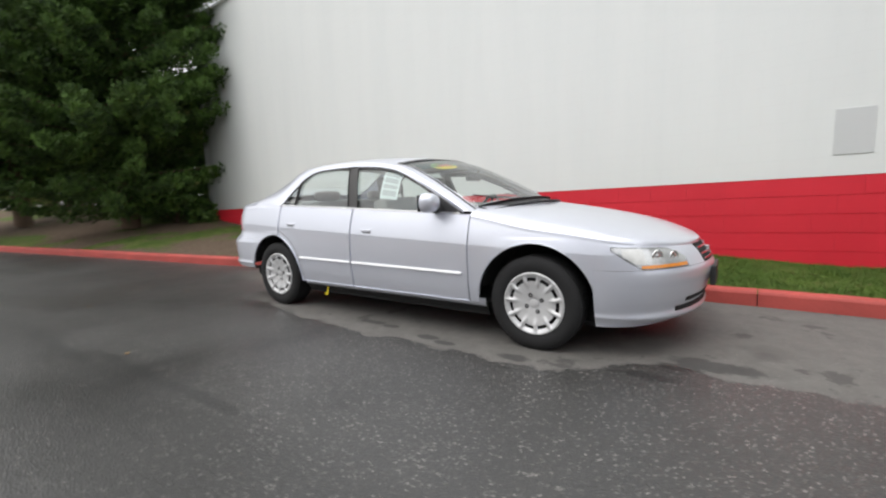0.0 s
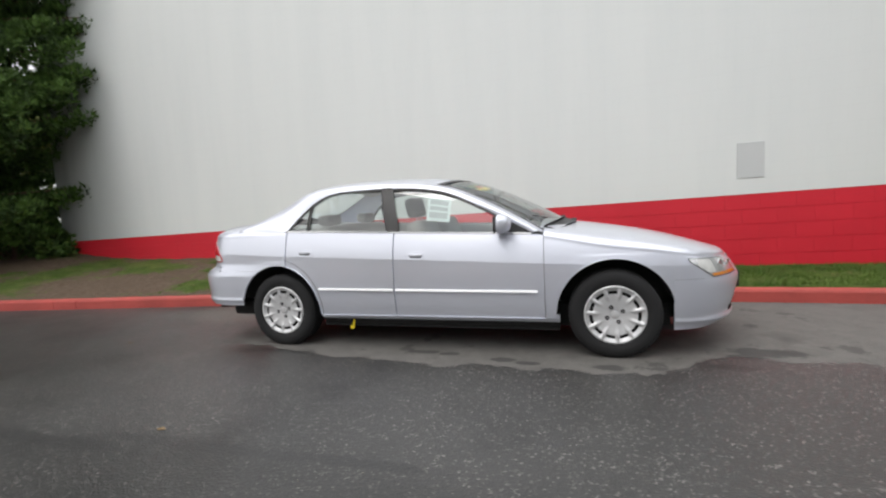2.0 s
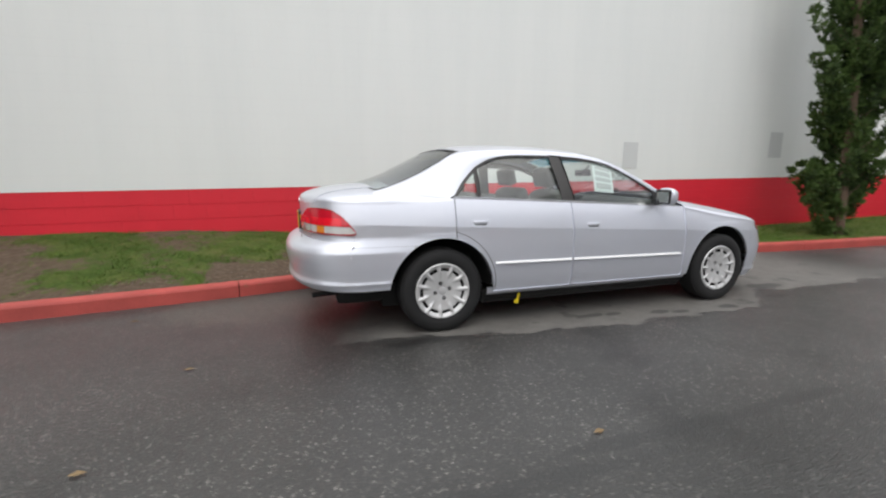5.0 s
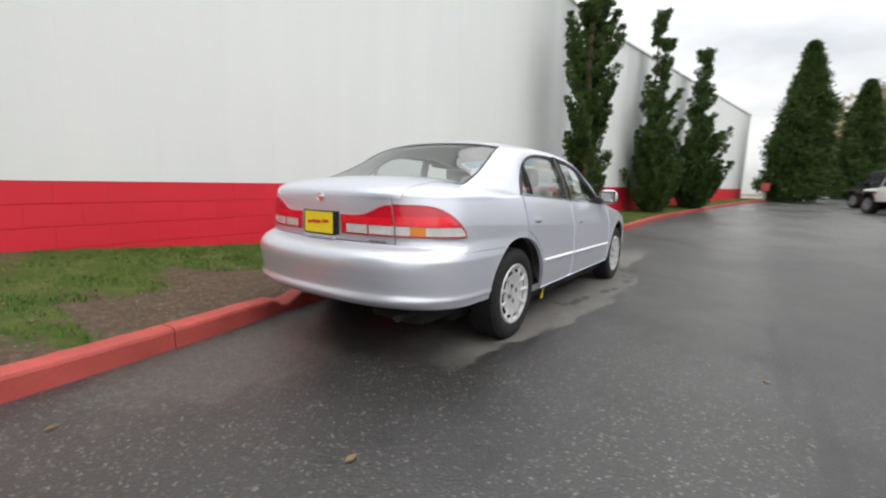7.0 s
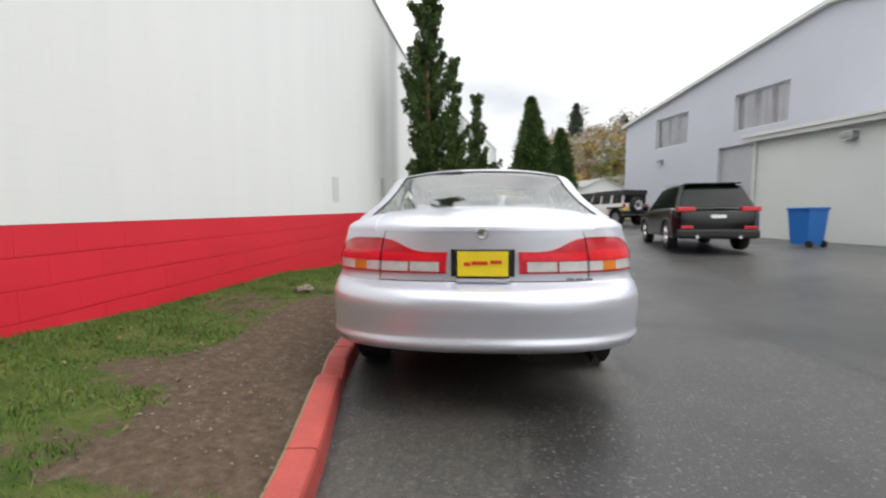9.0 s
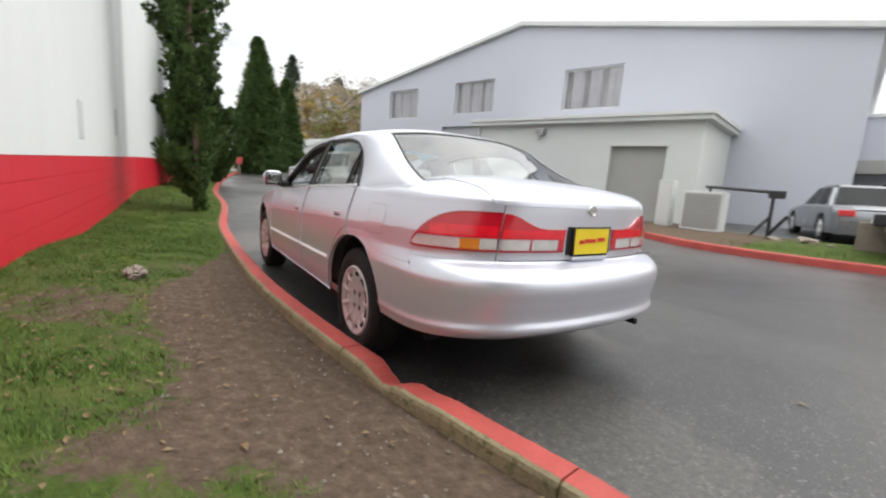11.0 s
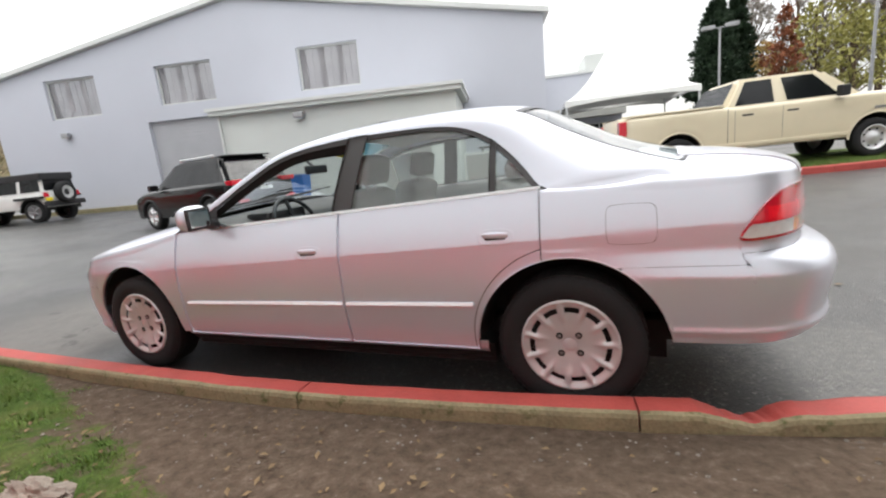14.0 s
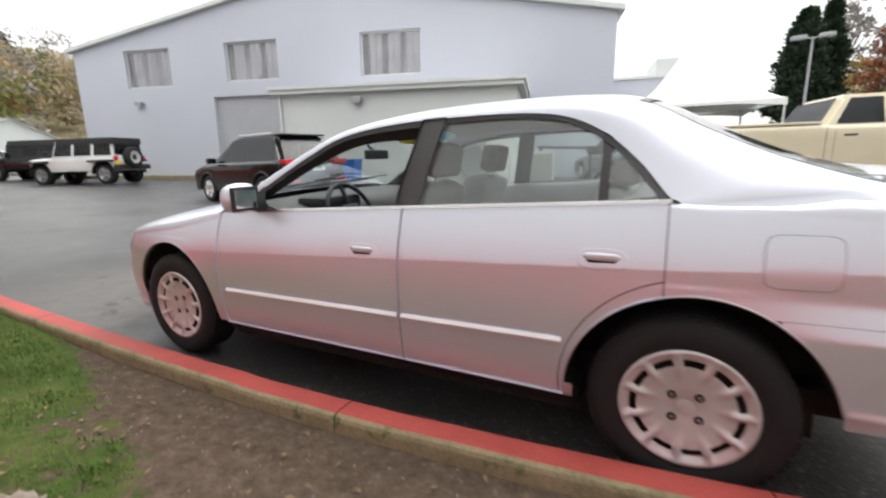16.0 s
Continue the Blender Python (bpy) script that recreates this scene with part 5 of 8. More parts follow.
def build_car():
    car = thing("silver_sedan", "silver-lavender four-door sedan parked at a red kerb", "car", Matrix.Identity(4))
    sill = lambda x: 0.285
    for side in (1, -1):
        flank_panel("front_door", car, side, -0.2735, 0.8845, sill, belt, 26, n=30)
        flank_panel("rear_door", car, side, -1.2635, -0.2765, sill, belt, 26, n=26)
        # fender with its top beside the bonnet, quarter with its top beside the boot lid
        corner_panel("front_fender", car, side, 0.20, s_of(0.8875), lambda s: 0.5562 if s < 1.0 else 0.285, 0.0, True)
        corner_panel("quarter_panel", car, side, s_of(-1.2665), 2.606, lambda s: 0.6615 if s < 2.119 else 0.7005, 0.0, False)
        # dark gaps behind the door edges and the seam that follows the rear arch
        for nm, x, lo in (("door_gap", 0.886, 0.285), ("door_gap", -0.275, 0.285), ("door_gap", -1.265, 0.70)):
            P = [[(x + dx, side * (half_width(x + dx, z) - 0.0055), z) for z in np.linspace(lo + 0.002, belt(x) - 0.002, 20)] for dx in (-0.010, 0.010)]
            grid_mesh(nm, P, M["under"], car, flip=side < 0)
        P = []
        for k in range(25):
            u = k / 24
            a, rr = radians(11.5 + 81 * u), 0.446 - 0.034 * u
            row = []
            for dr in (-0.002, 0.002):
                x, z = AXR + (rr + dr) * math.sin(a), 0.312 + (rr + dr) * math.cos(a)
                row.append((x, side * (half_width(x, z) + 0.0008), z))
            P.append(row)
        grid_mesh("door_seam", P, M["under"], car, flip=side > 0)
        # rocker below the doors
        P, Q = [], []
        for x in np.linspace(-0.985, 0.985, 20):
            w = half_width(x, 0.285)
            P.append([(x, side * (w - 0.050), 0.300), (x, side * (w - 0.048), 0.266), (x, side * (w - 0.052), 0.250), (x, side * (w - 0.070), 0.236)])
            Q.append([(x, side * (w - 0.066), 0.238), (x, side * (w - 0.075), 0.215), (x, side * (w - 0.10), 0.190), (x, side * (w - 0.20), 0.185)])
        grid_mesh("rocker", P, M["paint"], car, "silver rocker sill under a dark gap", flip=side < 0)
        grid_mesh("sill_edge", Q, M["under"], car, "dark underside of the sill", flip=side < 0)
        # arch lips and liners
        for ax in (AXF, AXR):
            P = []
            ks = range(-17, 16) if ax > 0 else range(-15, 18)
            for k in ks:
                a = k * math.pi / 36 * 1.02
                x, z = ax + ARCH * math.sin(a), 0.312 + ARCH * math.cos(a)
                w = skin(s_of(x), z)[1] if XR < x < XF else half_width(x, z)
                c = Vector((math.sin(a), 0, math.cos(a)))
                row = []
                for dr, dy in ((0.006, -0.0012), (0.004, 0.001), (0.001, 0.001), (-0.003, -0.003), (-0.002, -0.014)):
                    q = Vector((ax, 0, 0.312)) + c * (ARCH + dr)
                    row.append((q.x, side * (w + dy), q.z))
                P.append(row)
            grid_mesh("arch_lip", P, M["paint"], car, flip=side < 0)
            bm = bmesh.new()
            for k in range(-16, 15) if ax > 0 else range(-15, 18):
                a0, a1 = k * math.pi / 36, (k + 1) * math.pi / 36
                R = ARCH + 0.004
                vs = [bm.verts.new((ax + R * math.sin(a), side * yy, 0.312 + R * math.cos(a))) for a, yy in ((a0, 0.825), (a1, 0.825), (a1, 0.52), (a0, 0.52))]
                bm.faces.new(vs)
                vs2 = [bm.verts.new((ax + r * math.sin(a), side * 0.52, 0.312 + r * math.cos(a))) for a, r in ((a0, R), (a1, R), (a1, 0.02), (a0, 0.02))]
                bm.faces.new(vs2)
            part("arch_liner", bm, M["under"], car)
            bm = bmesh.new()
            box(bm, ax - 0.40, ax + 0.40, min(side * 0.50, side * 0.60), max(side * 0.50, side * 0.60), 0.16, 0.34)
            part("suspension", bm, M["under"], car)
    # bumpers, wrapped round both corners
    fb = wrap_panel("front_bumper", car, 1, 0.0, 1.002, lambda s: 0.225 - 0.025 * s, lambda s: 0.555, 44, 30, both=True, thick=0.001)
    rb = wrap_panel("rear_bumper", car, 1, s_of(-1.574), 3.0, lambda s: 0.355, lambda s: 0.660 if s < 2.119 else 0.699, 48, 60, both=True)
    P = []
    for i in range(25):
        s = 2.02 + 0.98 * i / 24 if i <= 24 else 3
        p = skin(s, 0.355)
        P.append([(p[0], p[1], 0.356), (p[0] + 0.03, p[1] * 0.97, 0.342), (p[0] + 0.10, p[1] * 0.94, 0.338)])
    grid_mesh("bumper_lip", P + [[(x, -y, z) for x, y, z in r] for r in reversed(P)][1:], M["paint"], rb, "turned-under lower edge")
    P = []
    for i in range(25):
        zl = 0.225 - 0.025 * i / 24
        p = skin(i / 24, zl)
        P.append([(p[0], p[1], zl + 0.001), (p[0] - 0.05, p[1] * 0.96, zl - 0.012), (p[0] - 0.2, p[1] * 0.9, zl - 0.01)])
    grid_mesh("bumper_lip", [[(x, -y, z) for x, y, z in r] for r in reversed(P)] + P[1:], M["black"], fb, "dark lower lip")
    # lower grille slots, fog recess and front plate bracket
    for z0, z1, y1 in ((0.285, 0.315, 0.54), (0.335, 0.360, 0.46)):
        P = []
        for y in np.linspace(-y1, y1, 25):
            s = 1 - (2 / math.pi) * math.acos(min(1.0, (abs(y) / half_width(XF, z0)) ** (nose_n(z0) / 2)))
            a, b = skin(s, z0), skin(s, z1)
            P.append([(a[0] + 0.004, y, z0), (b[0] + 0.004, y, z1)])
        grid_mesh("grille_slot", P, M["under"], fb, "dark air intake slot", thick=0.004, flip=True)
    bm = bmesh.new()
    box(bm, 2.300, 2.335, -0.17, 0.17, 0.385, 0.515, None, 0.008)
    part("plate_bracket", bm, M["black"], fb, "empty black front plate bracket")
    # upper grille between the lamps
    P = [[(skin(s, z)[0] - (0.01 if 0.57 < z < 0.65 else 0), sd * skin(s, z)[1], z) for z in (0.556, 0.58, 0.61, 0.64, 0.664)] for s, sd in [(s, -1) for s in np.linspace(0.195, 0, 10)] + [(s, 1) for s in np.linspace(0, 0.195, 10)][1:]]
    gr = grid_mesh("grille", P, M["under"], car, "slim dark front grille", flip=True)
    for z in (0.575, 0.605, 0.640):
        polyline_strip("grille_bar", gr, [(skin(s, z)[0] + 0.002, sd * skin(s, z)[1], z) for s, sd in [(s, -1) for s in np.linspace(0.18, 0, 9)] + [(s, 1) for s in np.linspace(0, 0.18, 9)][1:]], 0.010, M["chrome"], "", 0.006, (1, 0, 0))
    bm = bmesh.new()
    box(bm, 2.262, 2.286, -0.033, 0.033, 0.588, 0.634, None, 0.004)
    part("badge", bm, M["chrome"], gr, "plain bright emblem")
    hood = cap_panel("bonnet", car, s_of(0.86), 0.002, None, 0.0, True, 1, n=34, rows=12, both=True)
    # lamps
    for side in (1, -1):
        h_lo = lambda s: 0.563 + 0.112 * max(0.0, (s - 0.70) / 0.165)
        h_hi = lambda s: lerp_table([(0.37, 0.606), (0.41, 0.640), (0.46, 0.663), (0.60, 0.677), (0.87, 0.692)])(s)
        hl = wrap_panel("headlight", car, side, 0.378, 0.865, h_lo, h_hi, 8, 26, "clear headlight with amber lower strip", M["lamp_bowl"], 0.003)
        wrap_panel("headlight_rim", hl, side, 0.372, 0.872, lambda s: h_lo(min(s, 0.865)) - 0.005, lambda s: h_hi(s) + 0.005, 8, 26, "dark lamp surround", M["black"], 0.001)
        wrap_panel("indicator", hl, side, 0.382, 0.70, lambda s: 0.565, lambda s: 0.583, 2, 16, "amber indicator strip", M["lens_amber"], 0.005)
        wrap_panel("side_lens", hl, side, 0.66, 0.80, lambda s: max(0.59, h_lo(s) + 0.008), lambda s: h_hi(s) - 0.006, 4, 8, "bright side lens", M["lens_clear"], 0.0045)
        for s, zc in ((0.46, 0.622), (0.575, 0.633)):
            p, q = Vector(skin(s, zc)), Vector(skin(s + 0.02, zc))
            nn = Vector((q.y - p.y, -(q.x - p.x), 0)).normalized()
            bm = bmesh.new()
            revolve(bm, [(0.000, 0.038), (0.005, 0.036), (0.002, 0.030), (-0.002, 0.018), (0.004, 0.010), (0.006, 0.0005)], 22, "x")
            bm.transform(Matrix.Translation((p.x + nn.x * 0.004, side * (p.y + nn.y * 0.004), zc)) @ Matrix.Rotation(side * math.atan2(nn.y, nn.x), 4, "Z"))
            part("reflector", bm, M["chrome"], hl, "bright lamp reflector", True)
        # tail lamps on the quarter and on the boot lid
        q_hi = lambda s: 0.762 + 0.156 * (1 - (1 - min(1.0, max(0.0, (s - 2.112) / 0.38))) ** 2.9)
        q_lo = lambda s: 0.752 + 0.008 * max(0.0, (2.15 - s) / 0.04) ** 2
        tl = wrap_panel("tail_light", car, side, 2.118, 2.606, lambda s: min(0.803, q_hi(s) - 0.008), q_hi, 8, 34, "red and clear wrap-round tail light", M["lens_red"], 0.008)
        wrap_panel("reverse_lens", tl, side, 2.126, 2.420, q_lo, lambda s: min(0.801, q_hi(s) - 0.009), 4, 18, "clear lower lens", M["lens_clear"], 0.007)
        wrap_panel("turn_lens", tl, side, 2.421, 2.520, lambda s: 0.753, lambda s: 0.801, 3, 8, "amber turn lens", M["lens_amber"], 0.007)
        wrap_panel("reverse_lens", tl, side, 2.521, 2.600, lambda s: 0.753, lambda s: 0.801, 3, 6, "clear lower lens", M["lens_clear"], 0.007)
        wrap_panel("inner_lens", tl, side, 2.24, 2.600, lambda s: 0.806, lambda s: min(0.858, q_hi(s) - 0.008), 4, 16, "bright red lamp field", M["lens_bright"], 0.0095)
        wrap_panel("lens_rim", tl, side, 2.112, 2.606, lambda s: q_lo(s) - 0.009, lambda s: q_lo(s) + 0.001, 2, 24, "dark red lens rim", M["lens_dark"], 0.009)
        wrap_panel("lens_edge", tl, side, 2.122, 2.606, lambda s: q_hi(s) - 0.003, lambda s: q_hi(s) + 0.004, 2, 24, "dark red upper lens edge", M["lens_dark"], 0.009)
        b_hi = lerp_table([(2.60, 0.918), (2.65, 0.914), (2.69, 0.900), (2.73, 0.880), (2.77, 0.862), (2.81, 0.854), (2.94, 0.853)])
        ti = wrap_panel("boot_light", car, side, 2.614, 2.902, lambda s: 0.803, b_hi, 6, 22, "red boot-lid tail light", M["lens_red"], 0.008)
        wrap_panel("reverse_lens", ti, side, 2.622, 2.875, lambda s: 0.752, lambda s: 0.801, 4, 12, "clear reversing lens", M["lens_clear"], 0.007)
        wrap_panel("inner_lens", ti, side, 2.622, 2.892, lambda s: 0.806, lambda s: 0.846, 3, 14, "bright red lamp field", M["lens_bright"], 0.0095)
        wrap_panel("lens_divider", ti, side, 2.752, 2.760, lambda s: 0.752, lambda s: 0.801, 3, 2, "dull red divider", M["lens_dark"], 0.0085)
        wrap_panel("inner_end", ti, side, 2.876, 2.902, lambda s: 0.744, lambda s: 0.803, 3, 4, "red inner lamp end", M["lens_red"], 0.008)
        wrap_panel("lens_rim", ti, side, 2.614, 2.902, lambda s: 0.742, lambda s: 0.751, 2, 12, "dark red lens rim", M["lens_dark"], 0.009)
    # boot lid: top and back face
    lid = cap_panel("boot_lid", car, s_of(-1.68), 3.0, None, 0.0, False, 1, n=60, rows=18, both=True)
    wrap_panel("boot_face", lid, 1, 2.612, 3.0, lambda s: 0.704, lambda s: shoulder(-2.0), 12, 30, both=True)
    pl = thing("licence_plate", "", "", Matrix.Translation((-2.318, 0, 0)))
    pl.parent = car
    box_part("plate_frame", -0.016, 0.0, -0.134, 0.134, 0.722, 0.866, M["black"], pl, "black plate frame", 0.004)
    box_part("plate_card", -0.020, -0.014, -0.126, 0.126, 0.732, 0.857, M["yellow"], pl, "yellow dealer card")
    box_part("plate_ledge", -0.018, 0.002, -0.134, 0.134, 0.700, 0.719, M["paint"], pl, "silver ledge below the plate", 0.006)
    for sd in (1, -1):
        box_part("plate_well", -0.002, 0.004, min(sd * 0.136, sd * 0.160), max(sd * 0.136, sd * 0.160), 0.728, 0.866, M["under"], pl, "dark plate recess")
    for k, (y, w) in enumerate(((0.078, 0.032), (0.016, 0.080), (-0.066, 0.056))):
        bm = bmesh.new()
        box(bm, -0.0225, -0.0202, y - w / 2, y + w / 2, 0.784 + 0.005 * k, 0.802 + 0.005 * k, Matrix.Rotation(0.0, 4, "X"), 0.0)
        part("plate_bar", bm, M["red_print"], pl, "red lettering bar")
    bm = bmesh.new()
    revolve(bm, [(0.0, 0.032), (0.005, 0.030), (0.005, 0.024), (0.003, 0.022), (0.004, 0.0005)], 28, "x")
    bm.transform(Matrix.Translation((-2.319, 0, 0.945)) @ Matrix.Diagonal((-1, 1.0, 0.82, 1)))
    part("boot_badge", bm, M["chrome"], lid, "plain bright emblem")
    bm = bmesh.new()
    for k in range(3):
        box(bm, -2.325, -2.318, -0.54 + k * 0.045, -0.505 + k * 0.045, 0.712, 0.724)
    part("model_bar", bm, M["steel"], lid, "small bright lettering bar")
    # roof, pillars and glass
    i0, i1, i2 = 0, 18, 46
    T = [k / 12 for k in range(13)]
    full = [-t for t in reversed(T)] + T[1:]

    def top_panel(name, a, b, mat, label="", lo=1.0, off=0.0):
        P = []
        for i in range(a, b + 1):
            row = []
            for t in full:
                p = roof_point(i, abs(t) * lo)
                row.append((p.x, p.y * (1 if t >= 0 else -1), p.z + off))
            P.append(row)
        return grid_mesh(name, P, mat, car, label, flip=True)
    top_panel("roof_panel", 20, 41, M["paint"])
    hl = top_panel("headliner", 20, 41, M["headliner"], "pale cloth headliner", 0.98, -0.03)
    ws = top_panel("windshield", 0, 20, M["glass"], "clear windshield with a pale tint", 0.955, -0.004)
    bl = top_panel("rear_window", 41, 64, M["glass"], "curved rear window reflecting the sky", 0.905, -0.003)
    ws.visible_shadow = bl.visible_shadow = False
    for nm, own, a, b, lo in (("windshield_seal", ws, 0, 20, 0.955), ("rear_window_seal", bl, 41, 64, 0.905)):
        bm = bmesh.new()
        for sd in (1, -1):
            prev = None
            for i in range(a, b + 1):
                q = [roof_point(i, lo - 0.014), roof_point(i, lo + 0.008)]
                ring = [bm.verts.new((p.x, p.y * sd, p.z + 0.001)) for p in q]
                if prev:
                    bm.faces.new((prev[0], prev[1], ring[1], ring[0]))
                prev = ring
        for i, j in ((a, a + 1), (b - 1, b)):
            prev = None
            for t in full:
                q = [roof_point(i, abs(t) * lo), roof_point(j, abs(t) * lo)]
                ring = [bm.verts.new((p.x, p.y * (1 if t >= 0 else -1), p.z + 0.0012)) for p in q]
                if prev:
                    bm.faces.new((prev[0], prev[1], ring[1], ring[0]))
                prev = ring
        bmesh.ops.recalc_face_normals(bm, faces=bm.faces)
        part(nm, bm, M["black"], own, "black rubber seal")
    for side in (1, -1):
        # pillars and roof rail in one band from the cowl over the roof to the boot
        n = 66
        P = []
        for k in range(n + 1):
            o = RS[round(k * (len(RS) - 1) / n)]
            w = WS[round(k * (len(WS) - 1) / n)]
            row = []
            for j in range(8):
                u = j / 7
                p = o.lerp(w, u)
                bulge = 0.016 * math.sin(math.pi * u) * min(1.0, (n - k) / 16)
                row.append((p.x, side * (p.y + bulge), p.z + bulge * 0.8))
            i = min(len(RS) - 1, round(k * (len(RS) - 1) / n))
            q = roof_point(i, 0.93 if i < 41 else 0.905)
            row.insert(0, (q.x, side * q.y, q.z - 0.0005))
            P.append(row)
        # the pillar's foot sweeps down into the flank
        foot, ncol = [], len(P[n]) - 1
        for j, (a, b) in enumerate(zip(P[n - 3], P[n])):
            u = j / ncol
            a, b = Vector(a), Vector(b)
            x, z = -1.84 + 0.50 * u, 0.930 + 0.002 * u
            e = Vector((x, side * (half_width(x, z) - 0.0004), z))
            ln = (e - b).length
            foot.append((b, (b - a).normalized() * ln, e, Vector((0.0, side * 0.30, -0.95)) * ln))
        for k in range(1, 11):
            v = k / 10
            h = (2 * v**3 - 3 * v**2 + 1, v**3 - 2 * v**2 + v, -2 * v**3 + 3 * v**2, v**3 - v**2)
            P.append([tuple(p * h[0] + d * h[1] + e * h[2] + g * h[3]) for p, d, e, g in foot])
        grid_mesh("roof_rail", P, M["paint"], car, "painted pillar and roof rail", flip=side > 0)
        # side glass
        if side < 0:
            g = pane_strip("front_side_glass", car, side, -0.235, 0.79, M["glass"], "clear door glass, wound up", lean=(-0.09, -0.0))
            g.visible_shadow = False
        g = pane_strip("rear_side_glass", car, side, -1.055, -0.335, M["glass"], "clear rear door glass", lean=(0.0, -0.075))
        g.visible_shadow = False
        g = pane_strip("quarter_glass", car, side, -1.275, -1.075, M["glass"], "small fixed quarter glass", lean=(0.19, 0.0), n=10)
        g.visible_shadow = False
        # black window frames: centre post, divider, top seals and belt seal
        pane_strip("centre_pillar", car, side, -0.345, -0.228, M["frame"], "charcoal centre pillar", 0.0, 6, (-0.078, -0.085), thick=0.01)
        pane_strip("glass_divider", car, side, -1.078, -1.048, M["frame"], "charcoal divider bar", 0.002, 3, (0.0, 0.0), thick=0.01)
        seal = [WS[k] for k in range(0, len(WS) - 3)]
        P = []
        for p in seal:
            c = Vector((p.x * 0.93 - 0.035, p.y + 0.004, p.z - 0.03))
            d = (Vector((-0.30, 0.76, 1.02)) - Vector(p)).normalized() * 0.028
            P.append([(p.x, side * (p.y - 0.000), p.z), (p.x + d.x, side * (p.y + 0.004), p.z + d.z)])
        grid_mesh("window_seal", P, M["frame"], car, "charcoal window surround", flip=side > 0, thick=0.006)
        if side > 0:
            # the wound-down window bares the dark run channel and the inner pillar trim
            P = []
            for p in [q for q in seal if q.x > -0.34]:
                d = (Vector((-0.30, 0.76, 1.02)) - Vector(p)).normalized()
                P.append([(p.x + d.x * e, p.y + dy, p.z + d.z * e) for e, dy in ((0.024, -0.004), (0.045, -0.016), (0.072, -0.045))])
            grid_mesh("run_channel", P, M["under"], car, "black window run channel", flip=True, thick=0.004)
        # bright belt strip, side moulding, handles, mirror
        polyline_strip("belt_trim", car, [(x, side * (half_width(x, belt(x)) - 0.004), belt(x) + 0.004) for x in np.linspace(-1.27, 0.80, 30)], 0.014, M["chrome"], "bright belt-line trim", 0.008)
        for x0, x1 in ((-0.265, 0.835), (-0.955, -0.285)):
            pts = []
            for x in np.linspace(x0, x1, 16):
                z = 0.492 - 0.012 * x
                pts.append((x, side * (half_width(x, z) - 0.001), z))
            polyline_strip("side_moulding", car, pts, 0.022, M["paint"], "silver protective side moulding", 0.011)
            # upper edge in white paint, standing in for its sky highlight
            polyline_strip("moulding_strip", car, [(p[0], p[1] + side * 0.0060, p[2] + 0.006) for p in pts], 0.014, M["sky_bright_trim"], "moulding edge painted pale as if reflecting the sky", 0.011, None, 0.15)
        for x in (-0.085, -1.075):
            z = crease(x) + 0.030
            # a shallow oval scoop, a rounded pull bar across it and the dark slot below
            P = []
            for k in range(33):
                an = 2 * math.pi * k / 32
                row = []
                for e, dy in ((1.0, 0.0003), (0.94, 0.0012), (0.80, 0.0006)):
                    px = x - 0.002 + 0.082 * e * math.copysign(abs(math.cos(an)) ** 0.6, math.cos(an))
                    pz = z - 0.002 + 0.036 * e * math.copysign(abs(math.sin(an)) ** 0.7, math.sin(an))
                    row.append((px, side * (half_width(px, pz) + dy), pz))
                P.append(row)
            h = grid_mesh("door_handle", P, M["paint"], car, "silver door handle in a shallow scoop", flip=side < 0)
            P = []
            for k in range(15):
                u = -1 + 2 * k / 14
                px, hz = x + 0.060 * u, 0.0125 * (1 - abs(u) ** 5) ** 0.5 + 0.001
                w = half_width(px, z)
                P.append([(px, side * (w + 0.008 * (1 - abs(u) ** 4) * max(0.0, math.cos(an)) ** 0.6), z + 0.006 + hz * math.sin(an)) for an in np.linspace(-1.57, 1.57, 9)])
            grid_mesh("handle_grip", P, M["paint"], h, flip=side < 0)
            P = [[(x + 0.048 * u, side * (half_width(x, z) + 0.003), z - 0.005 - (0.017 * (1 - u * u) ** 0.5 + 0.001) * v) for v in (0, 0.5, 1)] for u in np.linspace(-1, 1, 11)]
            grid_mesh("handle_recess", P, M["under"], h, "dark grip recess", flip=side > 0)
        bm = bmesh.new()
        r = bmesh.ops.create_uvsphere(bm, u_segments=20, v_segments=12, radius=1.0)["verts"]
        for v in r:
            c = v.co
            c.x = 0.085 * c.x * (1.0 if c.x > 0 else 0.30)
            c.y = 0.092 * math.copysign(abs(c.y) ** 0.7, c.y)
            c.z = 0.072 * math.copysign(abs(c.z) ** 0.75, c.z)
        bm.transform(Matrix.Translation((0.585, side * 0.930, 0.985)))
        mi = part("door_mirror", bm, M["paint"], car, "silver door mirror", True)
        bm = bmesh.new()
        box(bm, 0.547, 0.554, side * 0.930 - 0.062, side * 0.930 + 0.062, 0.938, 1.028, None, 0.003)
        part("mirror_glass", bm, M["mirror"], mi, "mirror glass")
        bm = bmesh.new()
        box(bm, 0.551, 0.563, side * 0.930 - 0.076, side * 0.930 + 0.076, 0.925, 1.041, None, 0.005)
        part("mirror_rim", bm, M["black"], mi)
        bm = bmesh.new()
        tube(bm, (0.60, side * 0.80, 0.93), (0.57, side * 0.90, 0.955), 0.035, 0.03, 10)
        part("mirror_arm", bm, M["black"], mi)
        bm = bmesh.new()
        vs = [bm.verts.new((x, side * y, z)) for x, y, z in ((0.80, 0.812, 0.905), (0.56, 0.815, 0.915), (0.57, 0.79, 1.035))]
        bm.faces.new(vs)
        part("mirror_patch", bm, M["black"], mi)
    # fuel door on the driver's side
    P = []
    for x in np.linspace(-1.70, -1.52, 9):
        P.append([(x, half_width(x, z) + 0.0015, z) for z in np.linspace(0.755, 0.905, 8)])
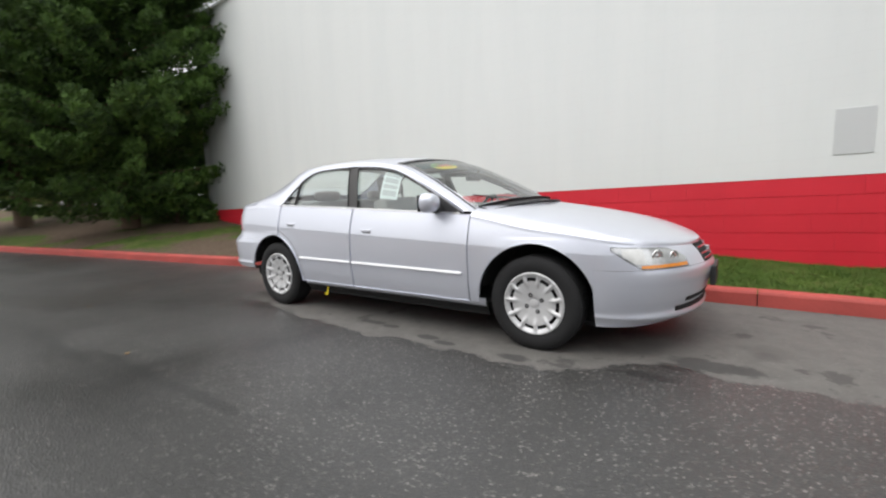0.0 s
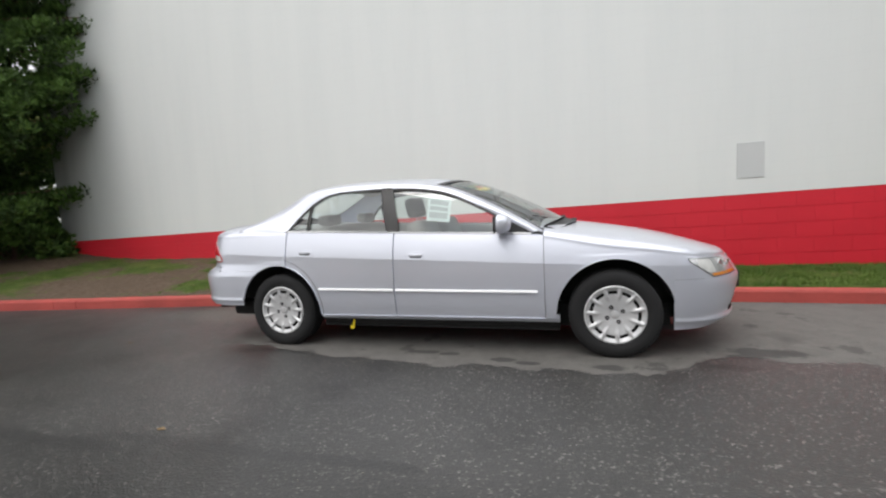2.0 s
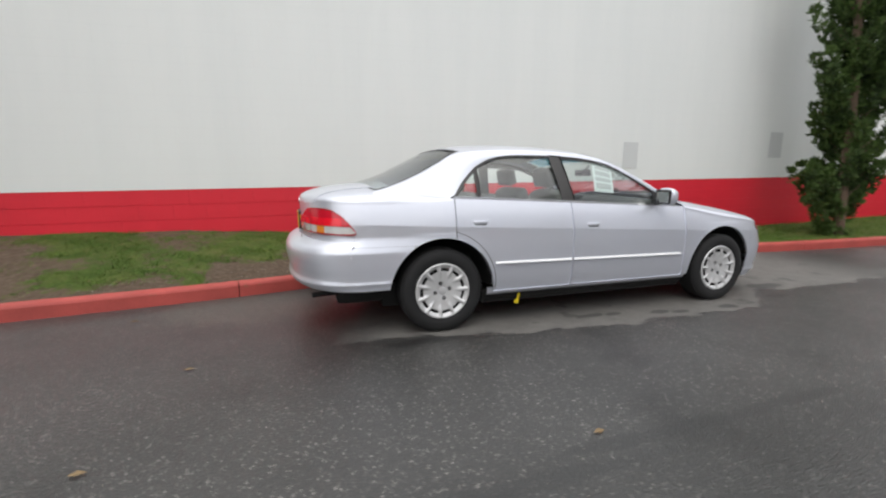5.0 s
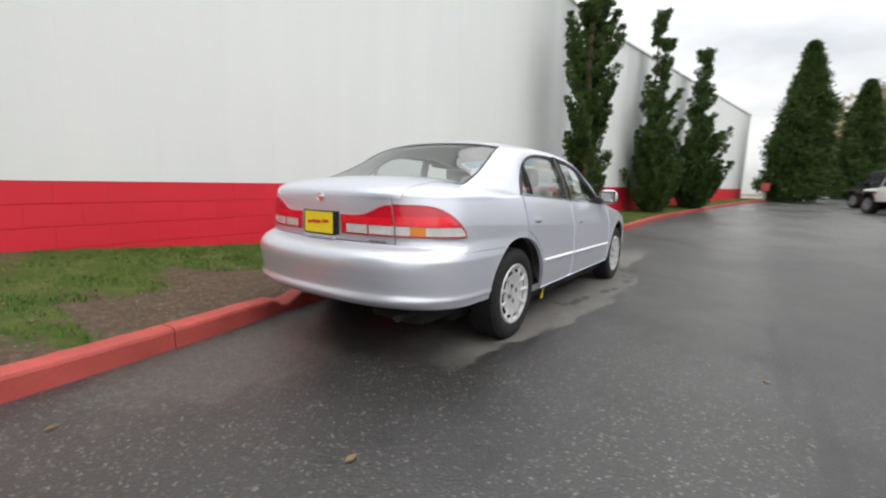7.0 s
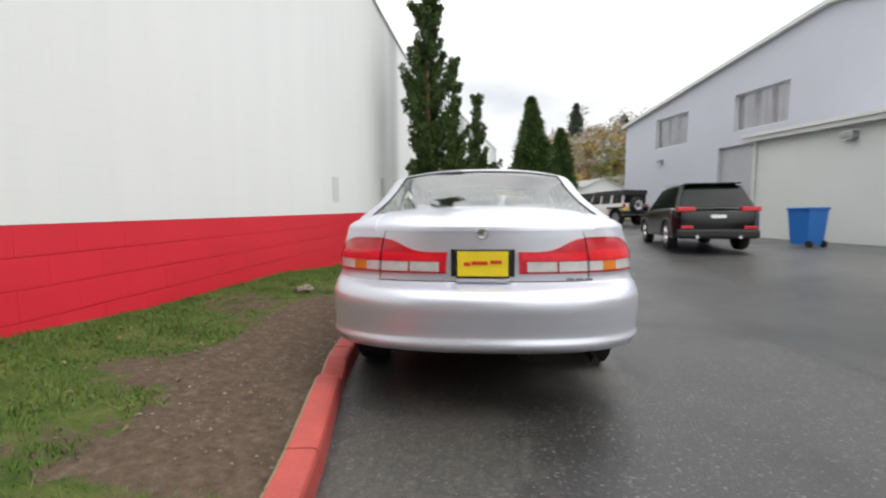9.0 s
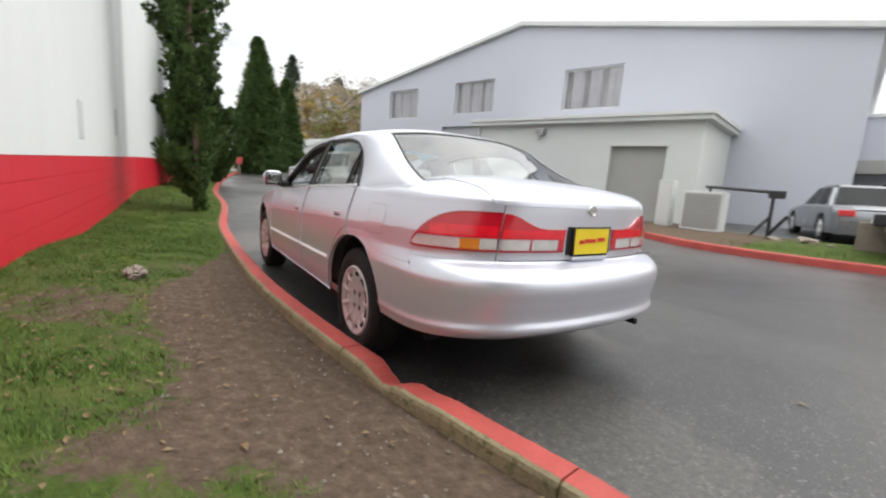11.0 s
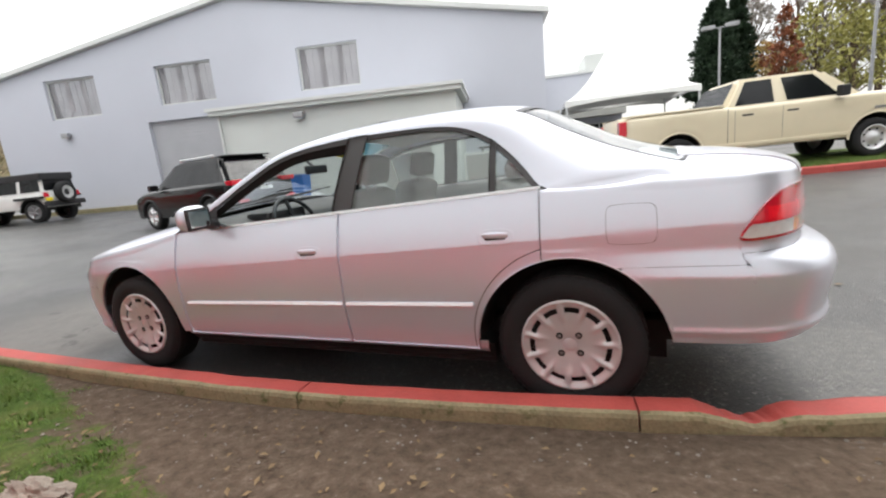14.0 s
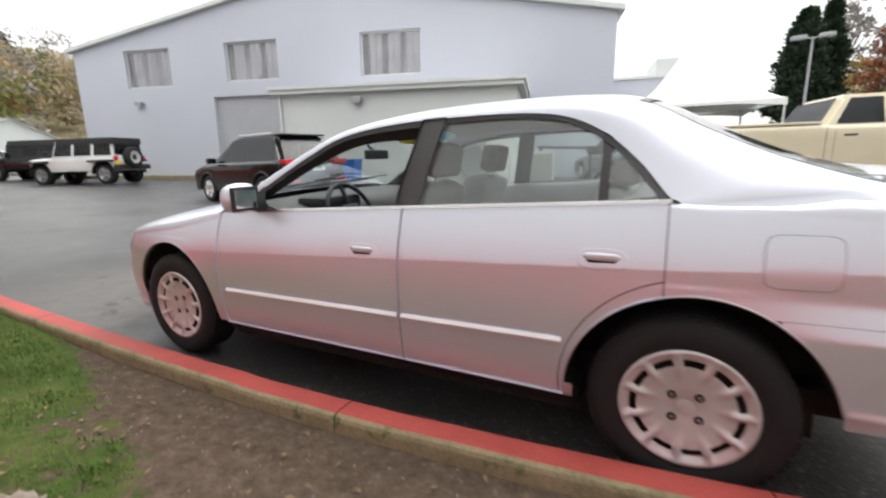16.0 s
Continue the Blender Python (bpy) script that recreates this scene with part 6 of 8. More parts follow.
    fd = grid_mesh("fuel_door", P, M["paint"], car, "closed fuel door", flip=True)
    bm = bmesh.new()
    ring = []
    for k in range(28):
        a = 2 * math.pi * k / 28
        cx = -1.61 + 0.092 * math.copysign(abs(math.cos(a)) ** 0.35, math.cos(a))
        cz = 0.83 + 0.078 * math.copysign(abs(math.sin(a)) ** 0.35, math.sin(a))
        ring.append((cx, cz))
    for (x0, z0), (x1, z1) in zip(ring, ring[1:] + ring[:1]):
        a0, a1 = half_width(x0, z0) + 0.0022, half_width(x1, z1) + 0.0022
        c = Vector((-1.61, 0, 0.83))
        f = lambda x, z, e: (x + (c.x - x) * e, z + (c.z - z) * e)
        (i0x, i0z), (i1x, i1z) = f(x0, z0, 0.015), f(x1, z1, 0.015)
        bm.faces.new([bm.verts.new(v) for v in ((x0, a0, z0), (x1, a1, z1), (i1x, a1, i1z), (i0x, a0, i0z))])
    part("fuel_door_gap", bm, M["under"], fd)
    # wipers and cowl
    P = []
    for t in full:
        p, q = roof_point(0, abs(t) * 0.93), roof_point(1, abs(t) * 0.93)
        sg = 1 if t >= 0 else -1
        P.append([(p.x + 0.07, p.y * sg, p.z - 0.012), (q.x, q.y * sg, q.z + 0.004)])
    grid_mesh("cowl", P, M["black"], car, "black cowl grille below the windshield", thick=0.02)
    for y in (-0.02, 0.52):
        bm = bmesh.new()
        tube(bm, (0.98 - 0.10 * (y > 0.3), y, 0.985 - 0.03 * (y > 0.3)), (0.90 - 0.03, y - 0.55, 1.008), 0.008, 0.006, 6)
        tube(bm, (0.93, y - 0.12, 0.995), (0.80, y - 0.62, 1.03), 0.006, 0.005, 6)
        part("wiper", bm, M["black"], car, "black wiper")
    # underbody, inner doors, dash and seats
    box_part("underbody", -1.95, 1.98, -0.56, 0.56, 0.22, 0.34, M["under"], car, "dark underbody", 0.03)
    box_part("floor_pan", -1.0, 0.98, -0.76, 0.76, 0.165, 0.26, M["under"], car)
    box_part("engine_bay", 0.86, 2.0, -0.50, 0.50, 0.30, 0.66, M["under"], car)
    box_part("boot_floor", -2.15, -1.05, -0.50, 0.50, 0.30, 0.62, M["under"], car)
    bm = bmesh.new()
    tube(bm, (-2.0, -0.575, 0.30), (-2.27, -0.575, 0.285), 0.018, 0.019, 14)
    part("exhaust_tip", bm, M["under"], car, "dark exhaust tip")
    bm = bmesh.new()
    box(bm, -2.10, -1.75, -0.62, -0.2, 0.20, 0.34, None, 0.05)
    part("muffler", bm, M["under"], car)
    for side in (1, -1):
        P = []
        for x in np.linspace(-1.2, 0.86, 12):
            y = half_width(x, 0.9)
            P.append([(x, side * (y - 0.03), belt(x) - 0.004), (x, side * (y - 0.075), belt(x) - 0.02), (x, side * (y - 0.09), max(belt(x) - 0.25, rim_z(x, 0.27) + 0.05)), (x, side * (y - 0.06), max(0.27, rim_z(x, 0.27) + 0.04))])
        grid_mesh("inner_door", P, M["trim"], car, "grey inner door trim", flip=side < 0)
    P = []
    for y in np.linspace(-0.74, 0.74, 15):
        P.append([(0.98 - 0.25 * (y / 0.74) ** 2, y, 0.915), (0.70, y, 0.945 + 0.02 * math.cos(y * 2)), (0.52, y, 0.90), (0.47, y, 0.80), (0.56, y, 0.55)])
    grid_mesh("dashboard", P, M["frame"], car, "dark grey dashboard")
    P = []
    for y in np.linspace(-0.66, 0.66, 9):
        P.append([(-1.08, y, 0.98), (-1.45, y, 1.02), (-1.85, y, 1.03)])
    grid_mesh("parcel_shelf", P, M["trim"], car, "grey parcel shelf")
    bm = bmesh.new()
    box(bm, 0.42, 0.62, 0.20, 0.55, 0.87, 0.955, None, 0.03)
    part("instrument_hood", bm, M["black"], car, "dark instrument hood")
    sw = thing("steering_wheel", "", "", Matrix.Translation((0.36, 0.37, 0.85)) @ Matrix.Rotation(radians(-64), 4, "Y"))
    sw.parent = car
    bm = bmesh.new()
    revolve(bm, [(0.013 * math.sin(a), 0.185 + 0.013 * math.cos(a)) for a in [2 * math.pi * k / 8 for k in range(8)]], 32, "z", True)
    part("rim", bm, M["black"], sw, "black steering wheel rim", True)
    bm = bmesh.new()
    box(bm, -0.06, 0.06, -0.075, 0.075, -0.03, 0.015, None, 0.02)
    part("hub", bm, M["black"], sw)
    for a in (0, 140, 220):
        bm = bmesh.new()
        tube(bm, (0, 0, -0.01), (0.18 * math.sin(radians(a + 90)), 0.18 * math.cos(radians(a + 90)), 0), 0.016, 0.012, 6)
        part("spoke", bm, M["black"], sw)
    build_seat(car, -0.02, 0.37)
    build_seat(car, -0.02, -0.37)
    rs = thing("rear_bench", "", "", Matrix.Translation((-0.85, 0, 0)))
    rs.parent = car
    bm = bmesh.new()
    box(bm, -0.1, 0.42, -0.66, 0.66, 0.36, 0.54, None, 0.05)
    part("cushion", bm, M["seat"], rs, smooth=True)
    bm = bmesh.new()
    box(bm, -0.08, 0.08, -0.64, 0.64, 0, 0.58, None, 0.06)
    bm.transform(Matrix.Translation((-0.02, 0, 0.47)) @ Matrix.Rotation(radians(-22), 4, "Y"))
    part("backrest", bm, M["seat"], rs, smooth=True)
    for y in (-0.38, 0.38):
        bm = bmesh.new()
        box(bm, -0.06, 0.05, -0.14, 0.14, 0, 0.10, None, 0.04)
        bm.transform(Matrix.Translation((-0.25, y, 1.02)))
        part("headrest", bm, M["seat"], rs, smooth=True)
    bm = bmesh.new()
    box(bm, 0.42, 0.445, -0.12, 0.12, 1.155, 1.215, None, 0.012)
    tube(bm, (0.44, 0, 1.20), (0.50, 0, 1.245), 0.010)
    part("rear_view_mirror", bm, M["black"], car, "black rear-view mirror")
    # wheels
    for ax in (AXF, AXR):
        for side in (1, -1):
            wheel_parts(car, ax, side, radians({(1, 1): 8, (1, -1): 20, (-1, 1): 3, (-1, -1): 31}[(1 if ax > 0 else -1, side)]))
    return car


def mirror_mat():
    m, nt, b = nodes_of("mirror_glass")
    b.inputs["Base Color"].default_value = (0.8, 0.82, 0.82, 1)
    b.inputs["Metallic"].default_value, b.inputs["Roughness"].default_value = 1.0, 0.03
    return m


M["mirror"] = mirror_mat()
CAR = build_car()


# ---- the island lawn behind the far kerb ----
def build_island():
    xs = np.linspace(-22.4, 3.7, 70)
    rows = 14
    verts, bare = [], []
    for x in xs:
        y0 = FAR_KERB(x) - 0.13
        for j in range(rows):
            y = y0 - (3.3 if x < 0 else 3.3 - 0.3 * x) * j / (rows - 1)
            verts.append((x, y, rise(x, FAR_KERB(x)) + 0.125 + 0.025 * min(j, 4) + 0.02 * noise.noise(Vector((x * 2, y * 2, 5)))))
            bare.append(0.15 + 0.5 * noise.noise(Vector((x * 0.6, y * 0.6, 9))) + (0.75 if x > 0.2 else 0.0))
    faces = [(i * rows + j, i * rows + j + 1, (i + 1) * rows + j + 1, (i + 1) * rows + j) for i in range(len(xs) - 1) for j in range(rows - 1)]
    me = mesh_of("lawn_island", verts, faces, M["lawn"], True)
    at = me.attributes.new("bare", "FLOAT", "POINT")
    at.data.foreach_set("value", bare)
    tagged(new("lawn_island", me), "short green island lawn under a parked truck", "lawn", kind="structure")


build_island()


# ---- other vehicles ----
def simple_wheel(parent, x, y, r, width, rim_mat, side, spokes=5):
    w = thing("wheel", "", "", Matrix.Translation((x, y, r)) @ (Matrix.Identity(4) if side > 0 else Matrix.Rotation(math.pi, 4, "Z")))
    w.parent = parent
    h = width / 2
    bm = bmesh.new()
    revolve(bm, [(-h, r * 0.6), (-h, r * 0.92), (-h * 0.7, r), (h * 0.7, r), (h, r * 0.92), (h, r * 0.72), (h * 0.85, r * 0.62)], 32)
    part("tyre", bm, M["rubber"], w, smooth=True)
    bm = bmesh.new()
    revolve(bm, [(h * 0.86, r * 0.63), (h * 0.98, r * 0.65), (h * 0.9, r * 0.58), (h * 0.45, r * 0.52), (h * 0.5, r * 0.30), (h * 0.8, r * 0.22), (h * 0.85, 0.001)], 30)
    for k in range(spokes):  # none on a plain steel disc
        a = 2 * math.pi * k / spokes
        tube(bm, (0, h * 0.82, 0), (r * 0.58 * math.cos(a), h * 0.86, r * 0.58 * math.sin(a)), r * 0.09, r * 0.075, 6)
    rim = part("rim", bm, rim_mat, w, smooth=True)
    if not spokes:
        for k in range(8):
            a = 2 * math.pi * (k + 0.5) / 8
            bm = bmesh.new()
            tube(bm, (r * 0.44 * math.cos(a), h * 0.50, r * 0.44 * math.sin(a)), (r * 0.44 * math.cos(a), h * 0.56, r * 0.44 * math.sin(a)), r * 0.055, r * 0.05, 8)
            part("vent_hole", bm, M["under"], rim, "dark vent hole")
    return w


def vehicle(name, label, m, paint, W, nose, tail, axles, r, low, top, cab, wins, glass, category="car", arch_k=1.18, rim=None, arch_mat=None, tyre_w=0.24, spokes=5):
    """A parked vehicle, front towards +x: a lofted body with arches, a cabin with panes, and wheels."""
    v = thing(name, label, category, m)
    A = r * arch_k
    stops = [ax + A * math.sin(k * math.pi / 24) for ax in axles for k in range(-12, 13)] + [ax + e * (A + 0.001) for ax in axles for e in (-1, 1)]
    xs = sorted(set(np.linspace(tail, nose, 40).tolist()) | {x for x in stops if tail < x < nose})

    def width(x):
        e = max(0.0, (x - (nose - 0.35)) / 0.35, ((tail + 0.25) - x) / 0.25)
        return W * (1 - 0.16 * e**2.2)

    def zl(x):
        for ax in axles:
            if abs(x - ax) < A:
                return max(low, r + math.sqrt(A * A - (x - ax) ** 2))
        return low
    for side in (1, -1):
        P = []
        for x in xs:
            z0, z1 = zl(x), top(x)
            w = width(x)
            row = [(x, side * (w - 0.02 if k == 0 else w), z0 + (z1 - 0.10 - z0) * k / 5) for k in range(6)]
            row += [(x, side * (w - 0.012), z1 - 0.06), (x, side * (w - 0.035), z1 - 0.02), (x, side * (w - 0.08), z1)]
            P.append(row)
        grid_mesh("body_side", P, paint, v, flip=side < 0)
    P = []
    for x in xs:
        w = width(x) - 0.08
        P.append([(x, w * t, top(x) + 0.03 * (1 - t * t)) for t in (-1, -0.8, -0.4, 0, 0.4, 0.8, 1)])
    grid_mesh("body_top", P, paint, v, flip=True)
    for x, nm in ((nose, "front_face"), (tail, "rear_face")):
        w = width(x)
        P = [[(x + (0.05 if x > 0 else -0.04) * (1 - t * t), w * t, z) for t in np.linspace(-1, 1, 11)] for z in (low, (low + top(x)) / 2, top(x) - 0.03)]
        P.append([(x - (0.03 if x > 0 else -0.03), (w - 0.06) * t, top(x) + 0.01) for t in np.linspace(-1, 1, 11)])
        grid_mesh(nm, P, paint, v, flip=x < 0)
    box_part("underbody", tail + 0.15, nose - 0.15, -W * 0.78, W * 0.78, low - 0.02, low + 0.25, M["under"], v)
    for ax in axles:
        for side in (1, -1):
            bm = bmesh.new()
            for k in range(-12, 12):
                a0, a1 = k * math.pi / 24, (k + 1) * math.pi / 24
                bm.faces.new([bm.verts.new((ax + (A + 0.005) * math.sin(a), side * y, r + (A + 0.005) * math.cos(a))) for a, y in ((a0, W - 0.03), (a1, W - 0.03), (a1, W - 0.45), (a0, W - 0.45))])
                bm.faces.new([bm.verts.new((ax + q * math.sin(a), side * (W - 0.45), r + q * math.cos(a))) for a, q in ((a0, A), (a1, A), (a1, 0.01), (a0, 0.01))])
            part("arch_liner", bm, M["under"], v)
            if arch_mat:
                P = []
                for k in range(-12, 13):
                    a = k * math.pi / 24
                    P.append([(ax + (A + d) * math.sin(a), side * (width(ax) + y), r + (A + d) * math.cos(a)) for d, y in ((0.035, 0.0), (0.028, 0.012), (0.0, 0.015), (-0.005, -0.02))])
                grid_mesh("arch_flare", P, arch_mat, v, flip=side < 0)
            simple_wheel(v, ax, side * (W - tyre_w / 2 - 0.015), r, tyre_w, rim or M["cover"], side, spokes)
    xb0, xb1, xt0, xt1, zb, zt, wb, wt = cab
    bm = bmesh.new()
    vs = [bm.verts.new(c) for c in ((xb0, -wb, zb), (xb1, -wb, zb), (xb1, wb, zb), (xb0, wb, zb), (xt0, -wt, zt), (xt1, -wt, zt), (xt1, wt, zt), (xt0, wt, zt))]
    for f in ((4, 5, 6, 7), (0, 1, 5, 4), (1, 2, 6, 5), (2, 3, 7, 6), (3, 0, 4, 7)):
        bm.faces.new([vs[k] for k in f])
    bmesh.ops.bevel(bm, geom=[e for e in bm.edges if not e.is_boundary], offset=0.09, segments=4, affect="EDGES")
    bmesh.ops.recalc_face_normals(bm, faces=bm.faces)
    cabin = part("cabin", bm, paint, v, smooth=False)

    def on_side(a, u, side, off=0.006):
        x = (xb0 + (xb1 - xb0) * a) * (1 - u) + (xt0 + (xt1 - xt0) * a) * u
        return (x, side * (wb + (wt - wb) * u + off), zb + (zt - zb) * u)
    for side in (1, -1):
        for a0, a1, b0, b1 in wins:
            bm = bmesh.new()
            bm.faces.new([bm.verts.new(on_side(a, u, side)) for a, u in ((a0, 0.10), (a1, 0.10), (b1, 0.88), (b0, 0.88))])
            bmesh.ops.solidify(bm, geom=bm.faces[:], thickness=0.004)
            bmesh.ops.recalc_face_normals(bm, faces=bm.faces)
            part("side_window", bm, glass, v, "dark side window")
    for xa, xc, nm in ((xb1, xt1, "windshield"), (xb0, xt0, "rear_window")):
        s = 1 if xa > 0 or nm == "windshield" else -1
        bm = bmesh.new()
        bm.faces.new([bm.verts.new((xa + (xc - xa) * u + s * 0.008, y * (wb + (wt - wb) * u) * 0.90, zb + (zt - zb) * u)) for y, u in ((-1, 0.12), (1, 0.12), (1, 0.90), (-1, 0.90))])
        bmesh.ops.solidify(bm, geom=bm.faces[:], thickness=0.004)
        bmesh.ops.recalc_face_normals(bm, faces=bm.faces)
        part(nm, bm, glass, v, "dark " + nm.replace("_", " "))
    return v


M["tint"] = surf("tinted_vehicle_glass", (0.020, 0.022, 0.024), 0.06, 0.0, 0.1, 2, 60, 0.0, coat=0.25)
M["tint_light"] = surf("lightly_tinted_glass", (0.10, 0.11, 0.115), 0.06, 0.0, 0.2, 3, 60, 0.0, coat=1.0)


def ground_m(x, y, yaw, dz=0.0):
    return Matrix.Translation((x, y, rise(x, y) + dz)) @ Matrix.Rotation(yaw, 4, "Z")


def build_truck():
    # axle to axle 3.9; the origin is midway between the axles
    rear, front = Vector((-3.0, -8.35)), Vector((-6.62, -9.15))
    d = (front - rear).normalized()
    mid = (rear + front) / 2
    off = Vector((d.y, -d.x)) * -0.95
    if off.y > 0:
        off = -off
    c = mid + off
    yaw = math.atan2(d.y, d.x)
    top = lerp_table([(-3.25, 1.36), (-0.95, 1.36), (-0.90, 1.33), (1.25, 1.33), (1.7, 1.33), (2.6, 1.26), (2.85, 1.18), (2.95, 1.06)])
    t = vehicle("pickup_truck", "pale tan crew-cab pickup truck parked on an island lawn", ground_m(c.x, c.y, yaw, 0.125), M["paint_tan"], 1.0, 2.95, -3.10, (1.90, -1.90), 0.40, 0.46,
                top, (-1.02, 1.70, -0.66, 0.98, 1.29, 1.90, 0.95, 0.79), [(0.085, 0.375, 0.10, 0.385), (0.47, 0.84, 0.49, 0.83)], M["tint"], "truck", 1.25, M["cover"], M["paint_tan"], 0.28, 0)
    for side in (1, -1):
        box_part("tail_light", -3.135, -2.97, side * 0.90 - 0.10, side * 0.90 + 0.10, 0.97, 1.29, M["lens_red"], t, "red tail light", 0.02)
        for x in (0.34, -0.52):
            box_part("door_handle", x - 0.12, x + 0.10, side * 0.985 - 0.02, side * 0.985 + 0.035, 1.12, 1.16, M["black"], t, "black door handle", 0.01)
        box_part("sill_moulding", -1.38, 1.38, side * 0.995 - 0.016, side * 0.995 + 0.016, 0.50, 0.575, M["paint_tan"], t, "", 0.012)
        box_part("bed_rail", -3.08, -0.98, side * 0.955 - 0.035, side * 0.955 + 0.035, 1.355, 1.40, M["paint_tan"], t, "", 0.015)
        box_part("door_gap", -0.783, -0.777, side * 0.997 - 0.004, side * 0.997 + 0.004, 0.60, 1.24, M["under"], t)
        box_part("door_gap", 0.137, 0.143, side * 0.997 - 0.004, side * 0.997 + 0.004, 0.60, 1.24, M["under"], t)
        box_part("cab_gap", -0.925, -0.915, side * 0.997 - 0.004, side * 0.997 + 0.004, 0.60, 1.30, M["under"], t)
        box_part("door_mirror", 1.10, 1.26, side * 1.10 - 0.10, side * 1.10 + 0.10, 1.30, 1.52, M["black"], t, "black door mirror", 0.04)
        box_part("headlight", 2.78, 2.97, side * 0.80 - 0.13, side * 0.80 + 0.13, 0.92, 1.08, M["lens_clear"], t, "clear headlight", 0.02)
        box_part("model_bar", 1.75 + 0.08, 2.10, side * 1.0 - 0.004, side * 1.0 + 0.006, 0.98, 1.03, M["steel"], t, "dark lettering bar")
    box_part("rear_bumper", -3.30, -3.08, -0.92, 0.92, 0.56, 0.76, M["black"], t, "black rear bumper", 0.03)
    box_part("front_bumper", 2.90, 3.08, -0.95, 0.95, 0.52, 0.78, M["steel"], t, "grey front bumper", 0.04)
    box_part("grille", 2.95, 3.03, -0.62, 0.62, 0.80, 1.10, M["black"], t, "black grille", 0.03)
    return t


def build_black_suv():
    d = Vector((0.985, -0.174))
    c = Vector((8.57, -5.10)) + Vector((-0.174, -0.985)) * 0.93
    top = lerp_table([(-2.28, 0.98), (-1.9, 1.06), (-0.6, 1.05), (1.0, 1.02), (1.6, 0.98), (2.1, 0.84), (2.32, 0.70)])
    t = vehicle("black_suv", "shiny black compact SUV parked by the warehouse", ground_m(c.x, c.y, math.atan2(d.y, d.x), 0.02), M["paint_black"], 0.93, 2.30, -2.27, (1.35, -1.35), 0.36, 0.32,
                top, (-2.18, 1.22, -1.70, 0.20, 1.0, 1.66, 0.88, 0.66), [(0.10, 0.27, 0.05, 0.22), (0.29, 0.53, 0.25, 0.58), (0.56, 0.86, 0.62, 0.93)], M["tint"], "car", 1.16, M["chrome"], M["black"], 0.23)
    for side in (1, -1):
        box_part("tail_light", -2.30, -2.05, side * 0.68 - 0.20, side * 0.68 + 0.20, 0.96, 1.07, M["lens_red"], t, "red tail light", 0.02)
        box_part("reflector", -2.335, -2.30, side * 0.66 - 0.13, side * 0.66 + 0.13, 0.55, 0.62, M["lens_red"], t, "red bumper reflector", 0.01)
        bm = bmesh.new()
        tube(bm, (-1.45, side * 0.62, 1.695), (0.02, side * 0.62, 1.70), 0.014)
        for x in (-1.4, -0.02):
            tube(bm, (x, side * 0.61, 1.63), (x, side * 0.62, 1.70), 0.014)
        part("roof_rail", bm, M["chrome"], t, "bright roof rail")
        box_part("door_mirror", 0.72, 0.90, side * 1.02 - 0.10, side * 1.02 + 0.10, 1.02, 1.17, M["paint_black"], t, "black door mirror", 0.04)
        for x in (-0.55, 0.30):
            box_part("door_handle", x - 0.1, x + 0.1, side * 0.925 - 0.02, side * 0.925 + 0.03, 0.92, 0.95, M["paint_black"], t, "", 0.01)
    box_part("rear_spoiler", -1.86, -1.52, -0.60, 0.60, 1.625, 1.665, M["paint_black"], t, "black roof spoiler", 0.012)
    box_part("plate_bar", -2.325, -2.30, -0.16, 0.16, 0.80, 0.88, M["paper"], t, "pale licence plate panel")
    box_part("rear_bumper", -2.36, -2.20, -0.86, 0.86, 0.34, 0.54, M["black"], t, "black rear bumper", 0.05)
    for y in (-0.45, 0.45):
        bm = bmesh.new()
        tube(bm, (-2.2, y, 0.36), (-2.39, y, 0.36), 0.04, 0.04, 12)
        part("exhaust_tip", bm, M["chrome"], t, "bright exhaust tip")
    return t


